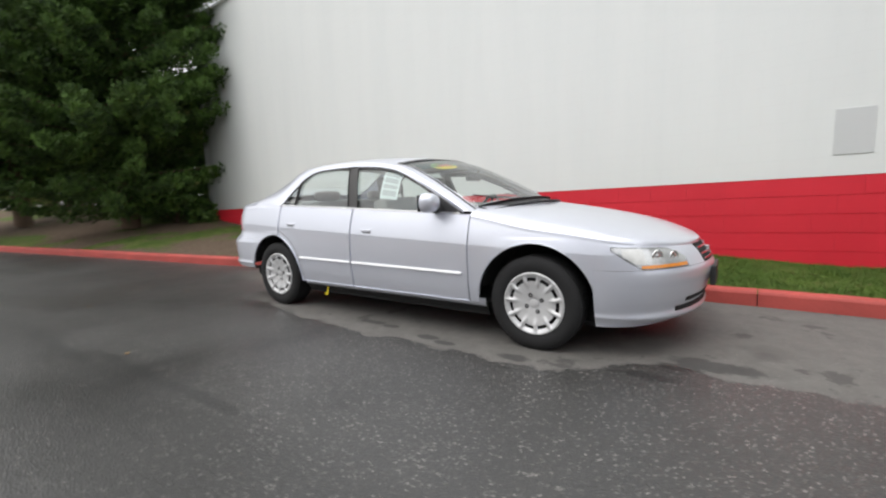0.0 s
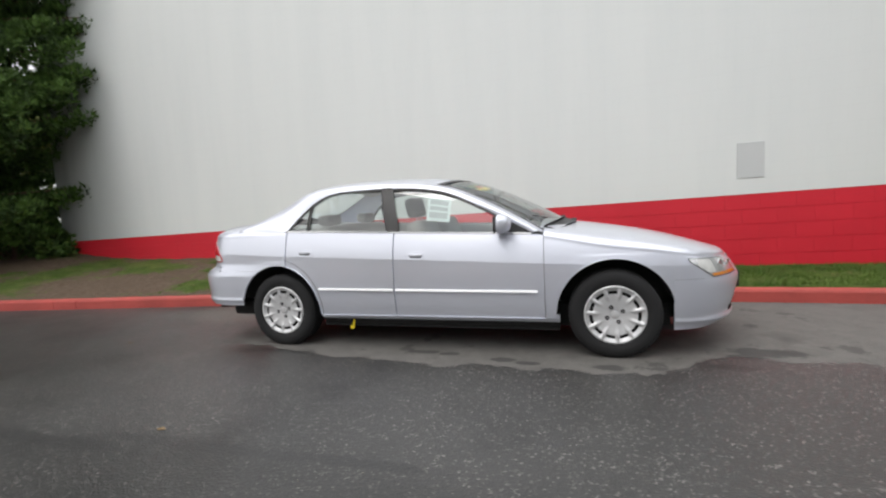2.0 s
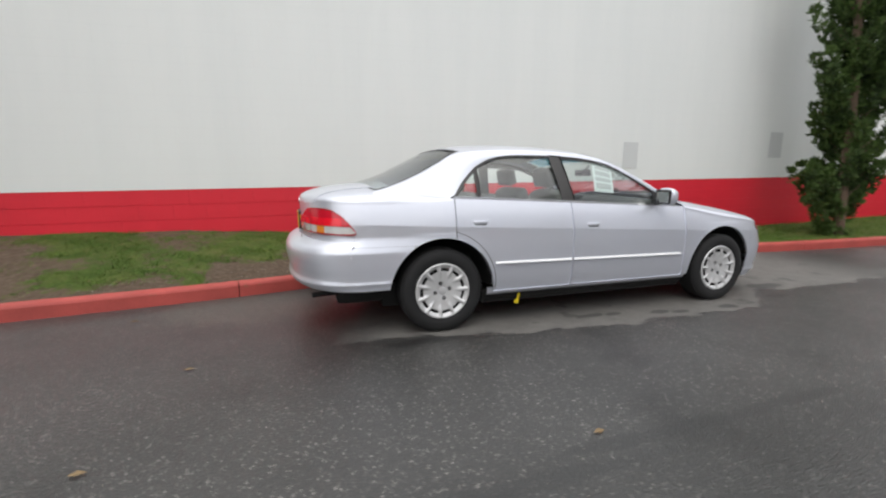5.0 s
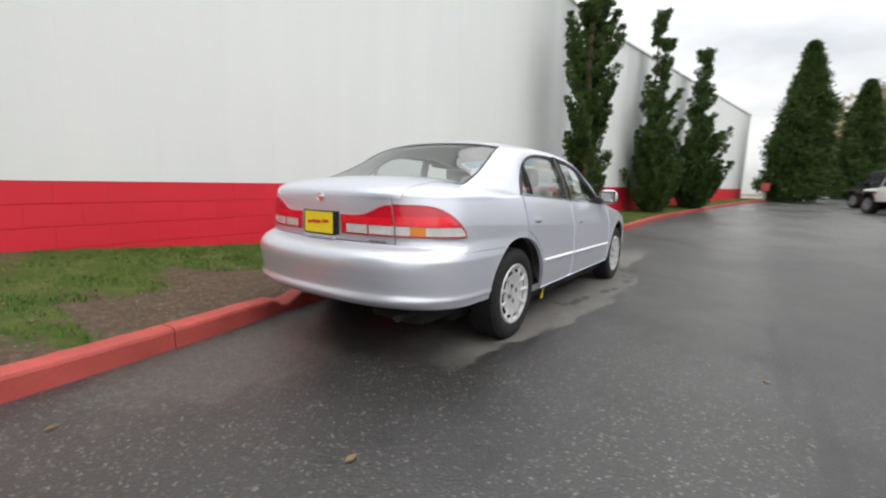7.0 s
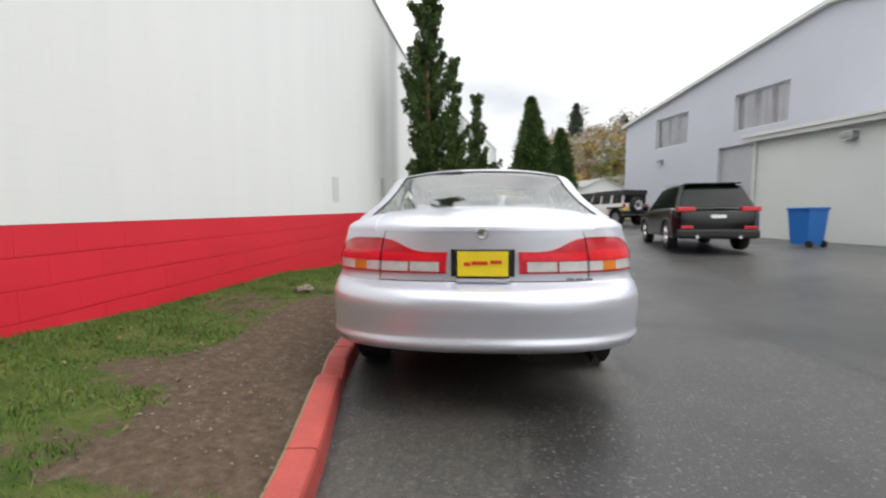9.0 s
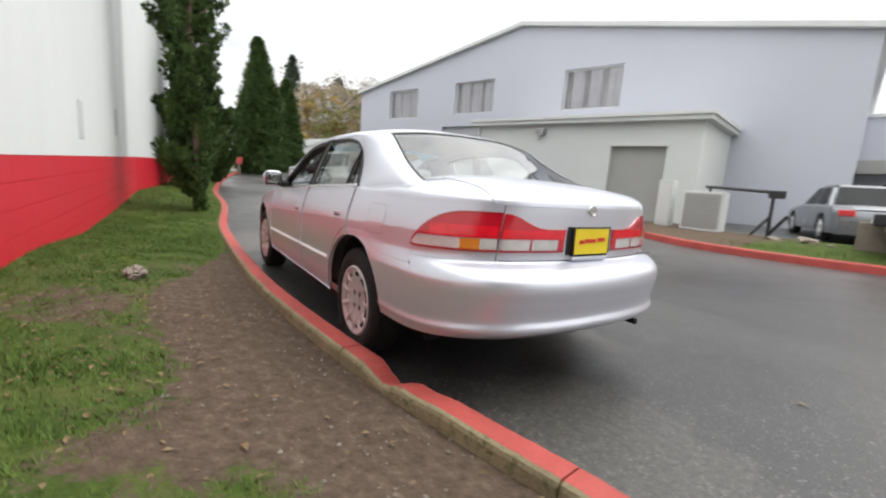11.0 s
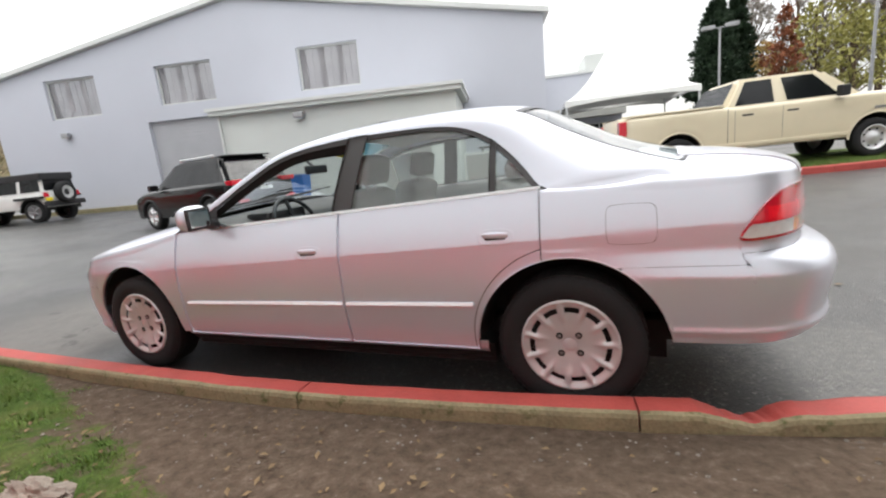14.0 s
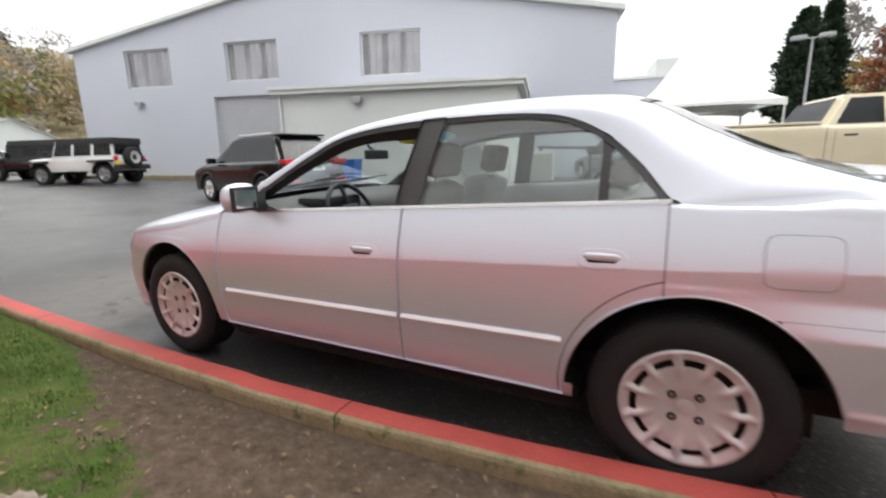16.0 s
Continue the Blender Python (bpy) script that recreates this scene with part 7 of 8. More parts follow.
def build_jeep(x, y, yaw, paint, label, dist=False):
    top = lerp_table([(-2.05, 1.12), (0.7, 1.12), (1.3, 1.10), (2.05, 1.05)])
    t = vehicle("off_roader", label, ground_m(x, y, yaw), paint, 0.80, 2.05, -2.02, (1.47, -1.47), 0.42, 0.55,
                top, (-2.0, 0.92, -1.98, 0.66, 1.10, 1.84, 0.78, 0.70), [(0.03, 0.30, 0.03, 0.30), (0.35, 0.62, 0.35, 0.64), (0.66, 0.94, 0.68, 0.95)], M["tint"], "car", 1.20, M["steel"], M["black"], 0.30)
    box_part("hard_top", -2.03, 0.55, -0.735, 0.735, 1.60, 1.88, M["black"], t, "black hard top", 0.05)
    sp = thing("spare_wheel", "", "", Matrix.Translation((-2.24, 0.05, 1.08)) @ Matrix.Rotation(math.pi / 2, 4, "Z"))
    sp.parent = t
    bm = bmesh.new()
    revolve(bm, [(-0.13, 0.25), (-0.13, 0.38), (-0.08, 0.42), (0.08, 0.42), (0.13, 0.38), (0.13, 0.27), (0.10, 0.26)], 32)
    part("tyre", bm, M["rubber"], sp, "black spare tyre", True)
    bm = bmesh.new()
    revolve(bm, [(0.10, 0.26), (0.12, 0.25), (0.07, 0.20), (0.06, 0.12)], 28)
    part("rim", bm, M["cover"], sp, "bright rim ring", True)
    bm = bmesh.new()
    revolve(bm, [(0.06, 0.12), (0.07, 0.0005)], 20)
    part("hub", bm, M["black"], sp)
    for side in (1, -1):
        box_part("tail_light", -2.08, -2.0, side * 0.70 - 0.08, side * 0.70 + 0.08, 0.95, 1.13, M["lens_red"], t, "red tail light", 0.01)
        box_part("fender_flare", 1.0, 2.05, side * 0.86 - 0.12, side * 0.86 + 0.12, 0.90, 0.99, M["black"], t, "black fender flare", 0.03)
        box_part("fender_flare", -1.98, -0.95, side * 0.86 - 0.12, side * 0.86 + 0.12, 0.90, 0.99, M["black"], t, "black fender flare", 0.03)
        box_part("door_mirror", 0.82, 0.94, side * 0.96 - 0.1, side * 0.96 + 0.1, 1.18, 1.36, M["black"], t, "black door mirror", 0.03)
    box_part("rear_bumper", -2.22, -2.0, -0.84, 0.84, 0.58, 0.78, M["black"], t, "black rear bumper", 0.03)
    box_part("plate_card", -2.08, -2.05, 0.50, 0.78, 0.80, 0.92, M["yellow"], t, "yellow dealer card")
    return t


def build_far_car(x, y, yaw, paint, label, glass="tint"):
    top = lerp_table([(-2.2, 0.80), (-1.7, 0.90), (1.0, 0.86), (1.8, 0.74), (2.2, 0.60)])
    t = vehicle("parked_car", label, ground_m(x, y, yaw), paint, 0.88, 2.2, -2.2, (1.33, -1.33), 0.32, 0.24,
                top, (-1.55, 1.05, -1.0, 0.30, 0.85, 1.42, 0.80, 0.60), [(0.10, 0.44, 0.14, 0.48), (0.48, 0.85, 0.52, 0.85)], M[glass], "car", 1.14, M["cover"], None, 0.2)
    for side in (1, -1):
        box_part("tail_light", -2.24, -2.1, side * 0.64 - 0.15, side * 0.64 + 0.15, 0.66, 0.80, M["lens_red"], t, "red tail light", 0.02)
        box_part("headlight", 2.02, 2.2, side * 0.62 - 0.16, side * 0.62 + 0.16, 0.52, 0.66, M["lens_clear"], t, "clear headlight", 0.02)
    return t


build_truck()
build_black_suv()
build_jeep(20.9, -7.55, radians(20), M["paint_white"], "white off-road vehicle with black hard top and rear spare wheel")
build_jeep(26.3, -7.85, radians(20), M["paint_black"], "black off-road vehicle with hard top parked in a row")
build_far_car(36.5, -9.5, radians(20), M["paint_white"], "white car parked at the end of the lot")
build_far_car(44.0, -14.0, radians(50), M["paint_grey"], "grey car parked far across the lot")
build_far_car(52.0, -20.0, radians(60), M["paint_white"], "white car parked far across the lot")
build_far_car(0.15, -13.6, radians(-60), M["paint_grey"], "grey car with open bonnet by the tent", "tint")
build_far_car(-12.9, -12.6, radians(160), M["paint_black"], "black car parked in front of the tan truck")
build_far_car(-22.0, -44.0, radians(10), M["paint_grey"], "grey car parked far behind the truck")


# ---- tent, far building, lamp posts, yard clutter ----
def build_tent(x, y, yaw, half, eave, peak):
    t = thing("canopy_tent", "white peaked canopy tent with scalloped valance", "tent", ground_m(x, y, yaw))
    n = 24
    P = []
    for u in np.linspace(0, 1, 14):
        z = eave + (peak - eave) * (1 - u) ** 1.45
        row = []
        for k in range(n + 1):
            a = 2 * math.pi * k / n
            c, s = math.cos(a), math.sin(a)
            q = half / max(abs(c), abs(s)) * (1 - 0.05 * (1 - abs(math.sin(2 * a))) * u)
            q = q * u + 0.02 + (0.10 * (1 - u))
            row.append((q * c, q * s, z - 0.12 * u * (1 - abs(math.cos(2 * a))) * 0))
        P.append(row)
    grid_mesh("roof", P, M["tent"], t, "white cloth peak")
    for k in range(4):
        a0, a1 = math.pi / 4 + k * math.pi / 2, math.pi / 4 + (k + 1) * math.pi / 2
        p, q = Vector((math.cos(a0), math.sin(a0), 0)) * half * math.sqrt(2), Vector((math.cos(a1), math.sin(a1), 0)) * half * math.sqrt(2)
        P = []
        for i in range(21):
            u = i / 20
            c = p.lerp(q, u) * 1.001
            P.append([(c.x, c.y, eave + 0.01), (c.x * 1.004, c.y * 1.004, eave - 0.28 + 0.16 * math.sin(math.pi * u) ** 0.8)])
        grid_mesh("valance", P, M["tent"], t, "white cloth valance")
        bm = bmesh.new()
        tube(bm, (p.x * 0.98, p.y * 0.98, -0.1), (p.x * 0.98, p.y * 0.98, eave), 0.045)
        part("pole", bm, M["bld_trim"], t, "white tent pole")
    bm = bmesh.new()
    tube(bm, (0, 0, eave + 0.5), (0, 0, peak + 0.06), 0.05, 0.03)
    part("mast", bm, M["bld_trim"], t)
    return t


build_tent(-2.1, -21.4, radians(8), 2.75, 2.62, 5.72)


def build_far_building():
    b = thing("grey_building", "low grey flat-roofed building with dark windows behind the tent", "building", Matrix.Translation((8.5, -25.0, 0)) @ Matrix.Rotation(radians(10), 4, "Z"))
    box_part("wall", -11, 6, -8, 0, 0, 5.35, M["bld"], b)
    box_part("parapet", -10.8, -9.0, -4, -0.2, 5.35, 6.4, M["bld_white"], b, "pale raised roof box")
    box_part("roof_edge", -11.1, 6.1, -8.1, 0.1, 5.35, 5.5, M["bld_trim"], b)
    for k in range(6):
        x = -10.5 + k * 2.5
        w = box_part("window", x, x + 1.7, -0.02, 0.03, 0.9, 2.3, M["tint"], b, "dark office window")
        bm = bmesh.new()
        for x0, x1, z0, z1 in ((x - 0.06, x + 1.76, 2.3, 2.36), (x - 0.06, x + 1.76, 0.84, 0.9), (x - 0.06, x, 0.9, 2.3), (x + 1.7, x + 1.76, 0.9, 2.3), (x + 0.82, x + 0.88, 0.9, 2.3)):
            box(bm, x0, x1, 0.032, 0.06, z0, z1)
        part("window_frame", bm, M["bld_trim"], w)
    box_part("canopy_band", -11.0, 6.0, 0.03, 1.2, 2.7, 3.3, M["bld_door"], b, "dark canopy band", 0.02)
    return b


build_far_building()


def build_lamp_post(x, y, h, yaw, label, twin=True):
    p = thing("lamp_post", label, "lamp post", ground_m(x, y, yaw))
    bm = bmesh.new()
    tube(bm, (0, 0, -0.2), (0, 0, h), 0.085, 0.055, 10)
    part("pole", bm, M["steel"], p)
    for s in (1, -1) if twin else (1,):
        bm = bmesh.new()
        if twin:
            tube(bm, (0, 0, h - 0.1), (s * 0.35, 0, h), 0.035)
            part("arm", bm, M["steel"], p)
            hd = box_part("lamp_head", s * 0.62 - 0.34, s * 0.62 + 0.34, -0.2, 0.2, h - 0.08, h + 0.12, M["steel"], p, "brown shoebox lamp head", 0.03)
            box_part("lamp_glass", s * 0.62 - 0.28, s * 0.62 + 0.28, -0.16, 0.16, h - 0.10, h - 0.08, M["lens_clear"], hd)
        else:
            tube(bm, (0, 0, h - 0.1), (0.9, 0, h + 0.45), 0.04)
            tube(bm, (0.9, 0, h + 0.45), (2.1, 0, h + 0.5), 0.04)
            part("arm", bm, M["steel"], p)
            box_part("lamp_head", 2.0, 2.6, -0.12, 0.12, h + 0.44, h + 0.56, M["steel"], p, "street lamp head", 0.03)
    return p


build_lamp_post(-12.9, -24.2, 7.3, radians(-20), "brown twin-head parking lot lamp post")
build_lamp_post(-15.0, -42.0, 10.5, radians(200), "tall grey street lamp with curved arm", False)
build_lamp_post(-7.9, -29.5, 6.4, radians(0), "twin-head lamp post behind the tent")


def build_clutter():
    # machines and rubbish at the warehouse corner
    g = lambda x, y: rise(x, y) + 0.14
    ac = thing("cooling_unit", "pale metal cooling unit standing by the annex", "machine", Matrix.Translation((2.0, -9.9, g(2.0, -9.9))) @ Matrix.Rotation(BA, 4, "Z"))
    box_part("cabinet", -0.45, 0.45, -0.35, 0.35, 0, 1.0, M["bld_trim"], ac, "", 0.02)
    box_part("grille_panel", -0.40, 0.40, 0.351, 0.356, 0.08, 0.94, M["trim"], ac, "dark grey grille panel")
    for k in range(9):
        box_part("louvre", -0.38, 0.38, 0.352, 0.368, 0.12 + k * 0.09, 0.17 + k * 0.09, M["bld_door"], ac)
    box_part("side_grille", 0.452, 0.46, -0.28, 0.28, 0.1, 0.9, M["bld_door"], ac)
    bx = thing("utility_cabinet", "narrow pale grey utility cabinet beside the cooling unit", "cabinet", Matrix.Translation((2.95, -9.75, g(2.9, -9.7))) @ Matrix.Rotation(BA, 4, "Z"))
    box_part("cabinet", -0.18, 0.18, -0.22, 0.22, 0, 1.25, M["bld_white"], bx, "", 0.015)
    box_part("cabinet_door", -0.14, 0.14, 0.222, 0.235, 0.1, 1.15, M["bld_trim"], bx)
    fr = thing("metal_frame", "black metal frame with a hanging arm", "frame", Matrix.Translation((1.0, -10.0, g(1, -10))) @ Matrix.Rotation(BA, 4, "Z"))
    for a, b, nm in (((-0.4, 0, 0), (-0.4, 0, 1.05), "post"), ((0.9, 0, 0), (0.9, 0, 1.12), "post"), ((-0.45, 0, 1.06), (1.0, 0, 1.12), "beam"), ((-0.4, 0, 0.05), (-0.75, 0.3, 0.55), "brace"), ((-0.4, 0, 0.5), (-0.1, 0.2, 0.05), "brace")):
        bm = bmesh.new()
        tube(bm, a, b, 0.04, 0.035)
        part(nm, bm, M["black"], fr)
    box_part("clamp", -0.62, -0.30, -0.08, 0.08, 0.92, 1.10, M["black"], fr, "", 0.02)
    for k, (x, y, s) in enumerate(((-0.2, -9.9, 0.28), (0.3, -9.6, 0.2), (-0.75, -9.5, 0.16))):
        bm = bmesh.new()
        bmesh.ops.create_icosphere(bm, subdivisions=2, radius=s)
        for v in bm.verts:
            v.co *= 0.75 + 0.5 * noise.noise(v.co * 6 + Vector((k, 0, 0)))
            v.co.z = v.co.z * 0.4
        ob = part("rubble_heap", bm, M["pale_wood"])
        ob.location = (x, y, g(x, y) + s * 0.15)
        tagged(ob, "small heap of pale broken boards and rubble", "rubble")
    ct = thing("cardboard_box", "brown cardboard box with white bag on top", "box", Matrix.Translation((-1.35, -9.9, g(-1.3, -9.9))) @ Matrix.Rotation(0.2, 4, "Z"))
    box_part("box", -0.35, 0.35, -0.3, 0.3, 0, 0.55, M["pale_wood"], ct, "", 0.012)
    bm = bmesh.new()
    bmesh.ops.create_icosphere(bm, subdivisions=2, radius=0.25)
    for v in bm.verts:
        v.co.z *= 0.5
        v.co *= 0.85 + 0.3 * noise.noise(v.co * 5)
    bm.transform(Matrix.Translation((0, 0, 0.62)))
    part("bag", bm, M["paper"], ct, "crumpled white bag", True)
    bn = thing("recycling_bin", "blue plastic wheeled recycling bin by the annex", "bin", ground_m(7.7, -8.7, BA))
    bm = bmesh.new()
    r = box(bm, -0.3, 0.3, -0.3, 0.3, 0.06, 0.98)
    for v in bm.verts:
        if v.co.z < 0.5:
            v.co.x *= 0.8
            v.co.y *= 0.8
    part("body", bm, M["blue"], bn)
    box_part("lid", -0.32, 0.32, -0.33, 0.33, 0.98, 1.04, M["blue"], bn, "", 0.015)
    for y in (-0.22, 0.22):
        bm = bmesh.new()
        revolve(bm, [(-0.03, 0.001), (-0.03, 0.09), (0.03, 0.09), (0.03, 0.001)], 16)
        bm.transform(Matrix.Translation((-0.26, y, 0.09)))
        part("wheel", bm, M["rubber"], bn)
    ps = thing("sign_post", "short red and wooden post by the far kerb", "post", ground_m(31.5, -2.9, 0))
    box_part("post", -0.06, 0.06, -0.06, 0.06, -0.1, 1.25, M["pale_wood"], ps)
    box_part("board", -0.09, -0.06, -0.22, 0.22, 0.75, 1.25, M["kerb_red"], ps, "faded red board", 0.01)
    # old stump chips in the grass and the tag under the sill
    bm = bmesh.new()
    for v in bmesh.ops.create_icosphere(bm, subdivisions=4, radius=1.0)["verts"]:
        c = v.co
        q = 1 + 0.45 * noise.noise(c * 1.7) + 0.30 * noise.noise(c * 4.3 + Vector((3, 0, 0))) + 0.14 * noise.noise(c * 11)
        v.co = Vector((c.x * 0.135 * q, c.y * 0.065 * q, 0.030 + c.z * 0.046 * q))
    for k in range(6):
        a = 0.5 + k * 1.15
        tube(bm, (0.07 * math.cos(a), 0.035 * math.sin(a), 0.03), (0.17 * math.cos(a), 0.09 * math.sin(a), 0.02 + 0.03 * (k % 2)), 0.020, 0.004, 5)
    st = part("tree_stump", bm, M["pale_wood"])
    st.location = (0.27, 2.0, lawn_z(0.27, 2.0))
    tagged(st, "grey weathered splintered tree stump in the grass", "stump")


build_clutter()


def build_car_extras():
    # dealer paper in the passenger window, yellow oval on the windshield, tag under the sill
    P = []
    for x in np.linspace(-0.02, 0.17, 5):
        row = []
        for u in np.linspace(0.26, 0.90, 6):
            p = glass_point(x + 0.02 * u, u, 0.016)
            row.append((p.x, -p.y, p.z))
        P.append(row)
    pp = grid_mesh("window_sheet", P, M["paper"], None)
    tagged(pp, "white dealer information sheet taped inside the door glass", "paper")
    for k, (u0, u1) in enumerate(((0.82, 0.87), (0.66, 0.78), (0.52, 0.62), (0.34, 0.48))):
        P = [[(lambda p: (p.x, -p.y, p.z))(glass_point(x + 0.02 * u, u, 0.0145)) for u in (u0, u1)] for x in np.linspace(0.0, 0.15, 4)]
        grid_mesh("print_bar", P, M["ink"], pp, "pale print bar")
    # yellow oval: on the windshield's upper passenger side
    bm = bmesh.new()
    def ws_pt(i, t):
        a, b = roof_point(int(i), t), roof_point(min(int(i) + 1, 64), t)
        return a.lerp(b, i - int(i))
    c = bm.verts.new(ws_pt(15.5, 0.50) * 1.0 + Vector((0.004, 0, -0.010)))
    c.co.y *= -1
    ring = []
    for k in range(28):
        a = 2 * math.pi * k / 28
        p = ws_pt(15.5 + 1.7 * math.sin(a), 0.50 + 0.22 * math.cos(a)) + Vector((0.004, 0, -0.010))
        p.y *= -1
        ring.append(bm.verts.new(p))
    for k in range(28):
        bm.faces.new((c, ring[k], ring[(k + 1) % 28]))
    ov = part("oval_sticker", bm, M["yellow"])
    tagged(ov, "yellow oval price sticker on the windshield", "sticker")
    bm = bmesh.new()
    for k in range(5):
        t = 0.40 + 0.045 * k
        q = [ws_pt(15.5 + s, t + e) + Vector((0.006, 0, -0.007)) for s, e in ((-0.5, 0), (0.5, 0), (0.5, 0.028), (-0.5, 0.028))]
        bm.faces.new([bm.verts.new((p.x, -p.y, p.z)) for p in q])
    part("print_bar", bm, M["red_print"], ov, "red print bar")
    # blue sun strip at the windshield's head
    P = []
    for i in (15, 16, 17, 18, 19, 20):
        P.append([(lambda p: (p.x, p.y * (1 if t >= 0 else -1), p.z - 0.008))(roof_point(i, abs(t))) for t in np.linspace(-0.88, 0.88, 15)])
    sv = grid_mesh("sun_strip", P, M["blue_strip"], CAR, "blue tinted sun strip", flip=True)
    sv.visible_shadow = False
    bm = bmesh.new()
    box(bm, -0.010, 0.010, -0.002, 0.002, 0, 0.075)
    bmesh.ops.transform(bm, matrix=Matrix.Rotation(0.25, 4, "Y"), verts=bm.verts)
    box(bm, -0.022, 0.012, -0.003, 0.003, -0.006, 0.020)
    tg = part("hanging_tag", bm, M["yellow"])
    tg.location = (-0.715, -0.80, 0.155)
    tagged(tg, "small yellow plastic tag hanging under the sill", "tag")


M["blue_strip"] = glass_mat("blue_tinted_glass", (0.20, 0.55, 0.75))
build_car_extras()


# ---- woods and single trees behind ----
def broadleaf(name, label, x, y, h, crown_r, mat, seed, n=60, per=26, leaf=0.35, bare=False, base=0.35, z=None):
    rng = random.Random(seed)
    t = thing(name, label, "tree", Matrix.Translation((x, y, rise(x, y) if z is None else z)))
    trunk_mesh("trunk", [(0, 0, -0.3, 0.018 * h + 0.05), (0.1, 0, h * 0.35, 0.013 * h + 0.02), (0.2, 0.1, h * 0.7, 0.007 * h), (0.25, 0.1, h * 0.96, 0.02)], M["bark"], t)
    clumps = []
    tw = bmesh.new()
    for k in range(n):
        u = base + (1 - base) * rng.random()
        a = rng.uniform(0, 2 * math.pi)
        r = crown_r * math.sin(math.pi * min(1.0, (u - base) / (1 - base) * 0.85 + 0.15)) * math.sqrt(rng.random())
        c = (r * math.cos(a), r * math.sin(a), h * u)
        clumps.append((c, crown_r * 0.30 * (0.6 + 0.7 * rng.random())))
        if k % 3 == 0:
            tube(tw, (0.15, 0.05, h * max(0.2, u - 0.22)), c, 0.012 * h * 0.5, 0.02, 5, False)
    part("branchwork", tw, M["bark"], t)
    crown_mesh("crown", clumps, mat, t, rng, leaf, per if not bare else int(per * 0.5))
    return t


def build_background():
    # wooded hill beyond the lot
    M["hill_cover"] = surf("leaf_litter_and_scrub", (0.19, 0.16, 0.085), 0.95, 0, 0.5, 0.25, 3.0, 0.6, dist=0.4)
    rng = random.Random(21)
    xs, ys = np.linspace(58, 210, 20), np.linspace(-130, 20, 24)
    hz = lambda x, y: 1.2 + 14.5 * min(1.0, max(0.0, (x - 62 - 0.25 * y) / 62)) * min(1.0, max(0.0, (-0.09 * x - y) / 12)) + 1.5 * noise.noise(Vector((x * 0.03, y * 0.03, 0)))
    verts = [(x, y, hz(x, y) if 0 < i and 0 < j < 23 else -2.0) for j, y in enumerate(ys) for i, x in enumerate(xs)]
    n = len(xs)
    faces = [(j * n + i, j * n + i + 1, (j + 1) * n + i + 1, (j + 1) * n + i) for j in range(len(ys) - 1) for i in range(n - 1)]
    tagged(new("hillside", mesh_of("hillside", verts, faces, M["hill_cover"], True)), "brown wooded hillside beyond the car park", "hill", kind="structure")
    for nm, mat, cnt, seed, hh, lab in (("brown_woods", "brown", 280, 31, 9, "hazy brown autumn woods on a hillside"), ("yellow_woods", "autumn", 150, 32, 8, "yellow autumn trees on a hillside"), ("olive_woods", "olive", 150, 33, 8, "dull green trees on a hillside"), ("bare_woods", "twig", 130, 34, 11, "bare grey trees on a hillside")):
        rng = random.Random(seed)
        clumps = []
        for _ in range(cnt):
            x, y = rng.uniform(58, 135), rng.uniform(-95, 8)
            h = hh * rng.uniform(0.6, 1.25)
            if y > -0.115 * x - 1.0:
                continue
            for k in range(12):
                u = rng.random()
                r = h * 0.24 * math.sin(math.pi * (0.2 + 0.75 * u))
                a = rng.uniform(0, 6.28)
                clumps.append(((x + r * math.cos(a), y + r * math.sin(a), hz(x, y) + h * (0.15 + 0.85 * u)), h * 0.13))
        ob = crown_mesh(nm, clumps, M[mat], None, rng, 0.33, 32 if mat != "twig" else 20)
        tagged(ob, lab, "woods", kind="stuff")
    for k, (x, y, h) in enumerate(((96, -22, 15), (101, -34, 12), (92, -47, 10))):
        conifer("fir_tree", "dark pointed fir tree above the autumn woods", x, y, hz(x, y) - 0.3, h, lambda u: 2.6 * (1 - u) ** 0.8, M["far_fir"], 41 + k, 0.34, 220, 34, clump=1.1)
    # white shed at the end of the lot
    sh = thing("white_shed", "white gabled shed at the end of the car park", "building", ground_m(56, -13.5, radians(18)))
    bm = bmesh.new()
    vs = [bm.verts.new(c) for c in ((-6, -4, -0.3), (6, -4, -0.3), (6, 4, -0.3), (-6, 4, -0.3), (-6, -4, 2.8), (6, -4, 2.8), (6, 4, 2.8), (-6, 4, 2.8), (-6, 0, 4.4), (6, 0, 4.4))]
    for f in ((0, 1, 5, 4), (1, 2, 6, 9, 5), (2, 3, 7, 6), (3, 0, 4, 8, 7)):
        bm.faces.new([vs[i] for i in f])
    part("wall", bm, M["bld_white"], sh)
    bm = bmesh.new()
    for s in (-1, 1):
        q = [bm.verts.new(c) for c in ((-6.3, s * 4.4, 2.68), (6.3, s * 4.4, 2.68), (6.3, 0, 4.48), (-6.3, 0, 4.48))]
        bm.faces.new(q)
    bmesh.ops.solidify(bm, geom=bm.faces[:], thickness=0.1)
    part("roof", bm, M["bld_trim"], sh)
    # trees behind the tan truck
    D = lambda d, bx, by: (-1.43 + d * bx, 2.65 + d * by)
    x, y = D(46, -0.190, -0.98)
    conifer("fir_tree", "tall dark green fir tree behind the tent", x, y, 1.0, 10.4, lambda u: 2.7 * (1 - u) ** 0.65, M["fir"], 51, 0.22, 420, 50, clump=0.8, skirt=0.12)
    x, y = D(48, -0.222, -0.975)
    conifer("fir_tree", "tall dark green fir tree behind the tent", x, y, 1.0, 11.3, lambda u: 1.8 * (1 - u) ** 0.6, M["fir"], 52, 0.22, 300, 50, clump=0.7, skirt=0.12)
    x, y = D(44, -0.288, -0.957)
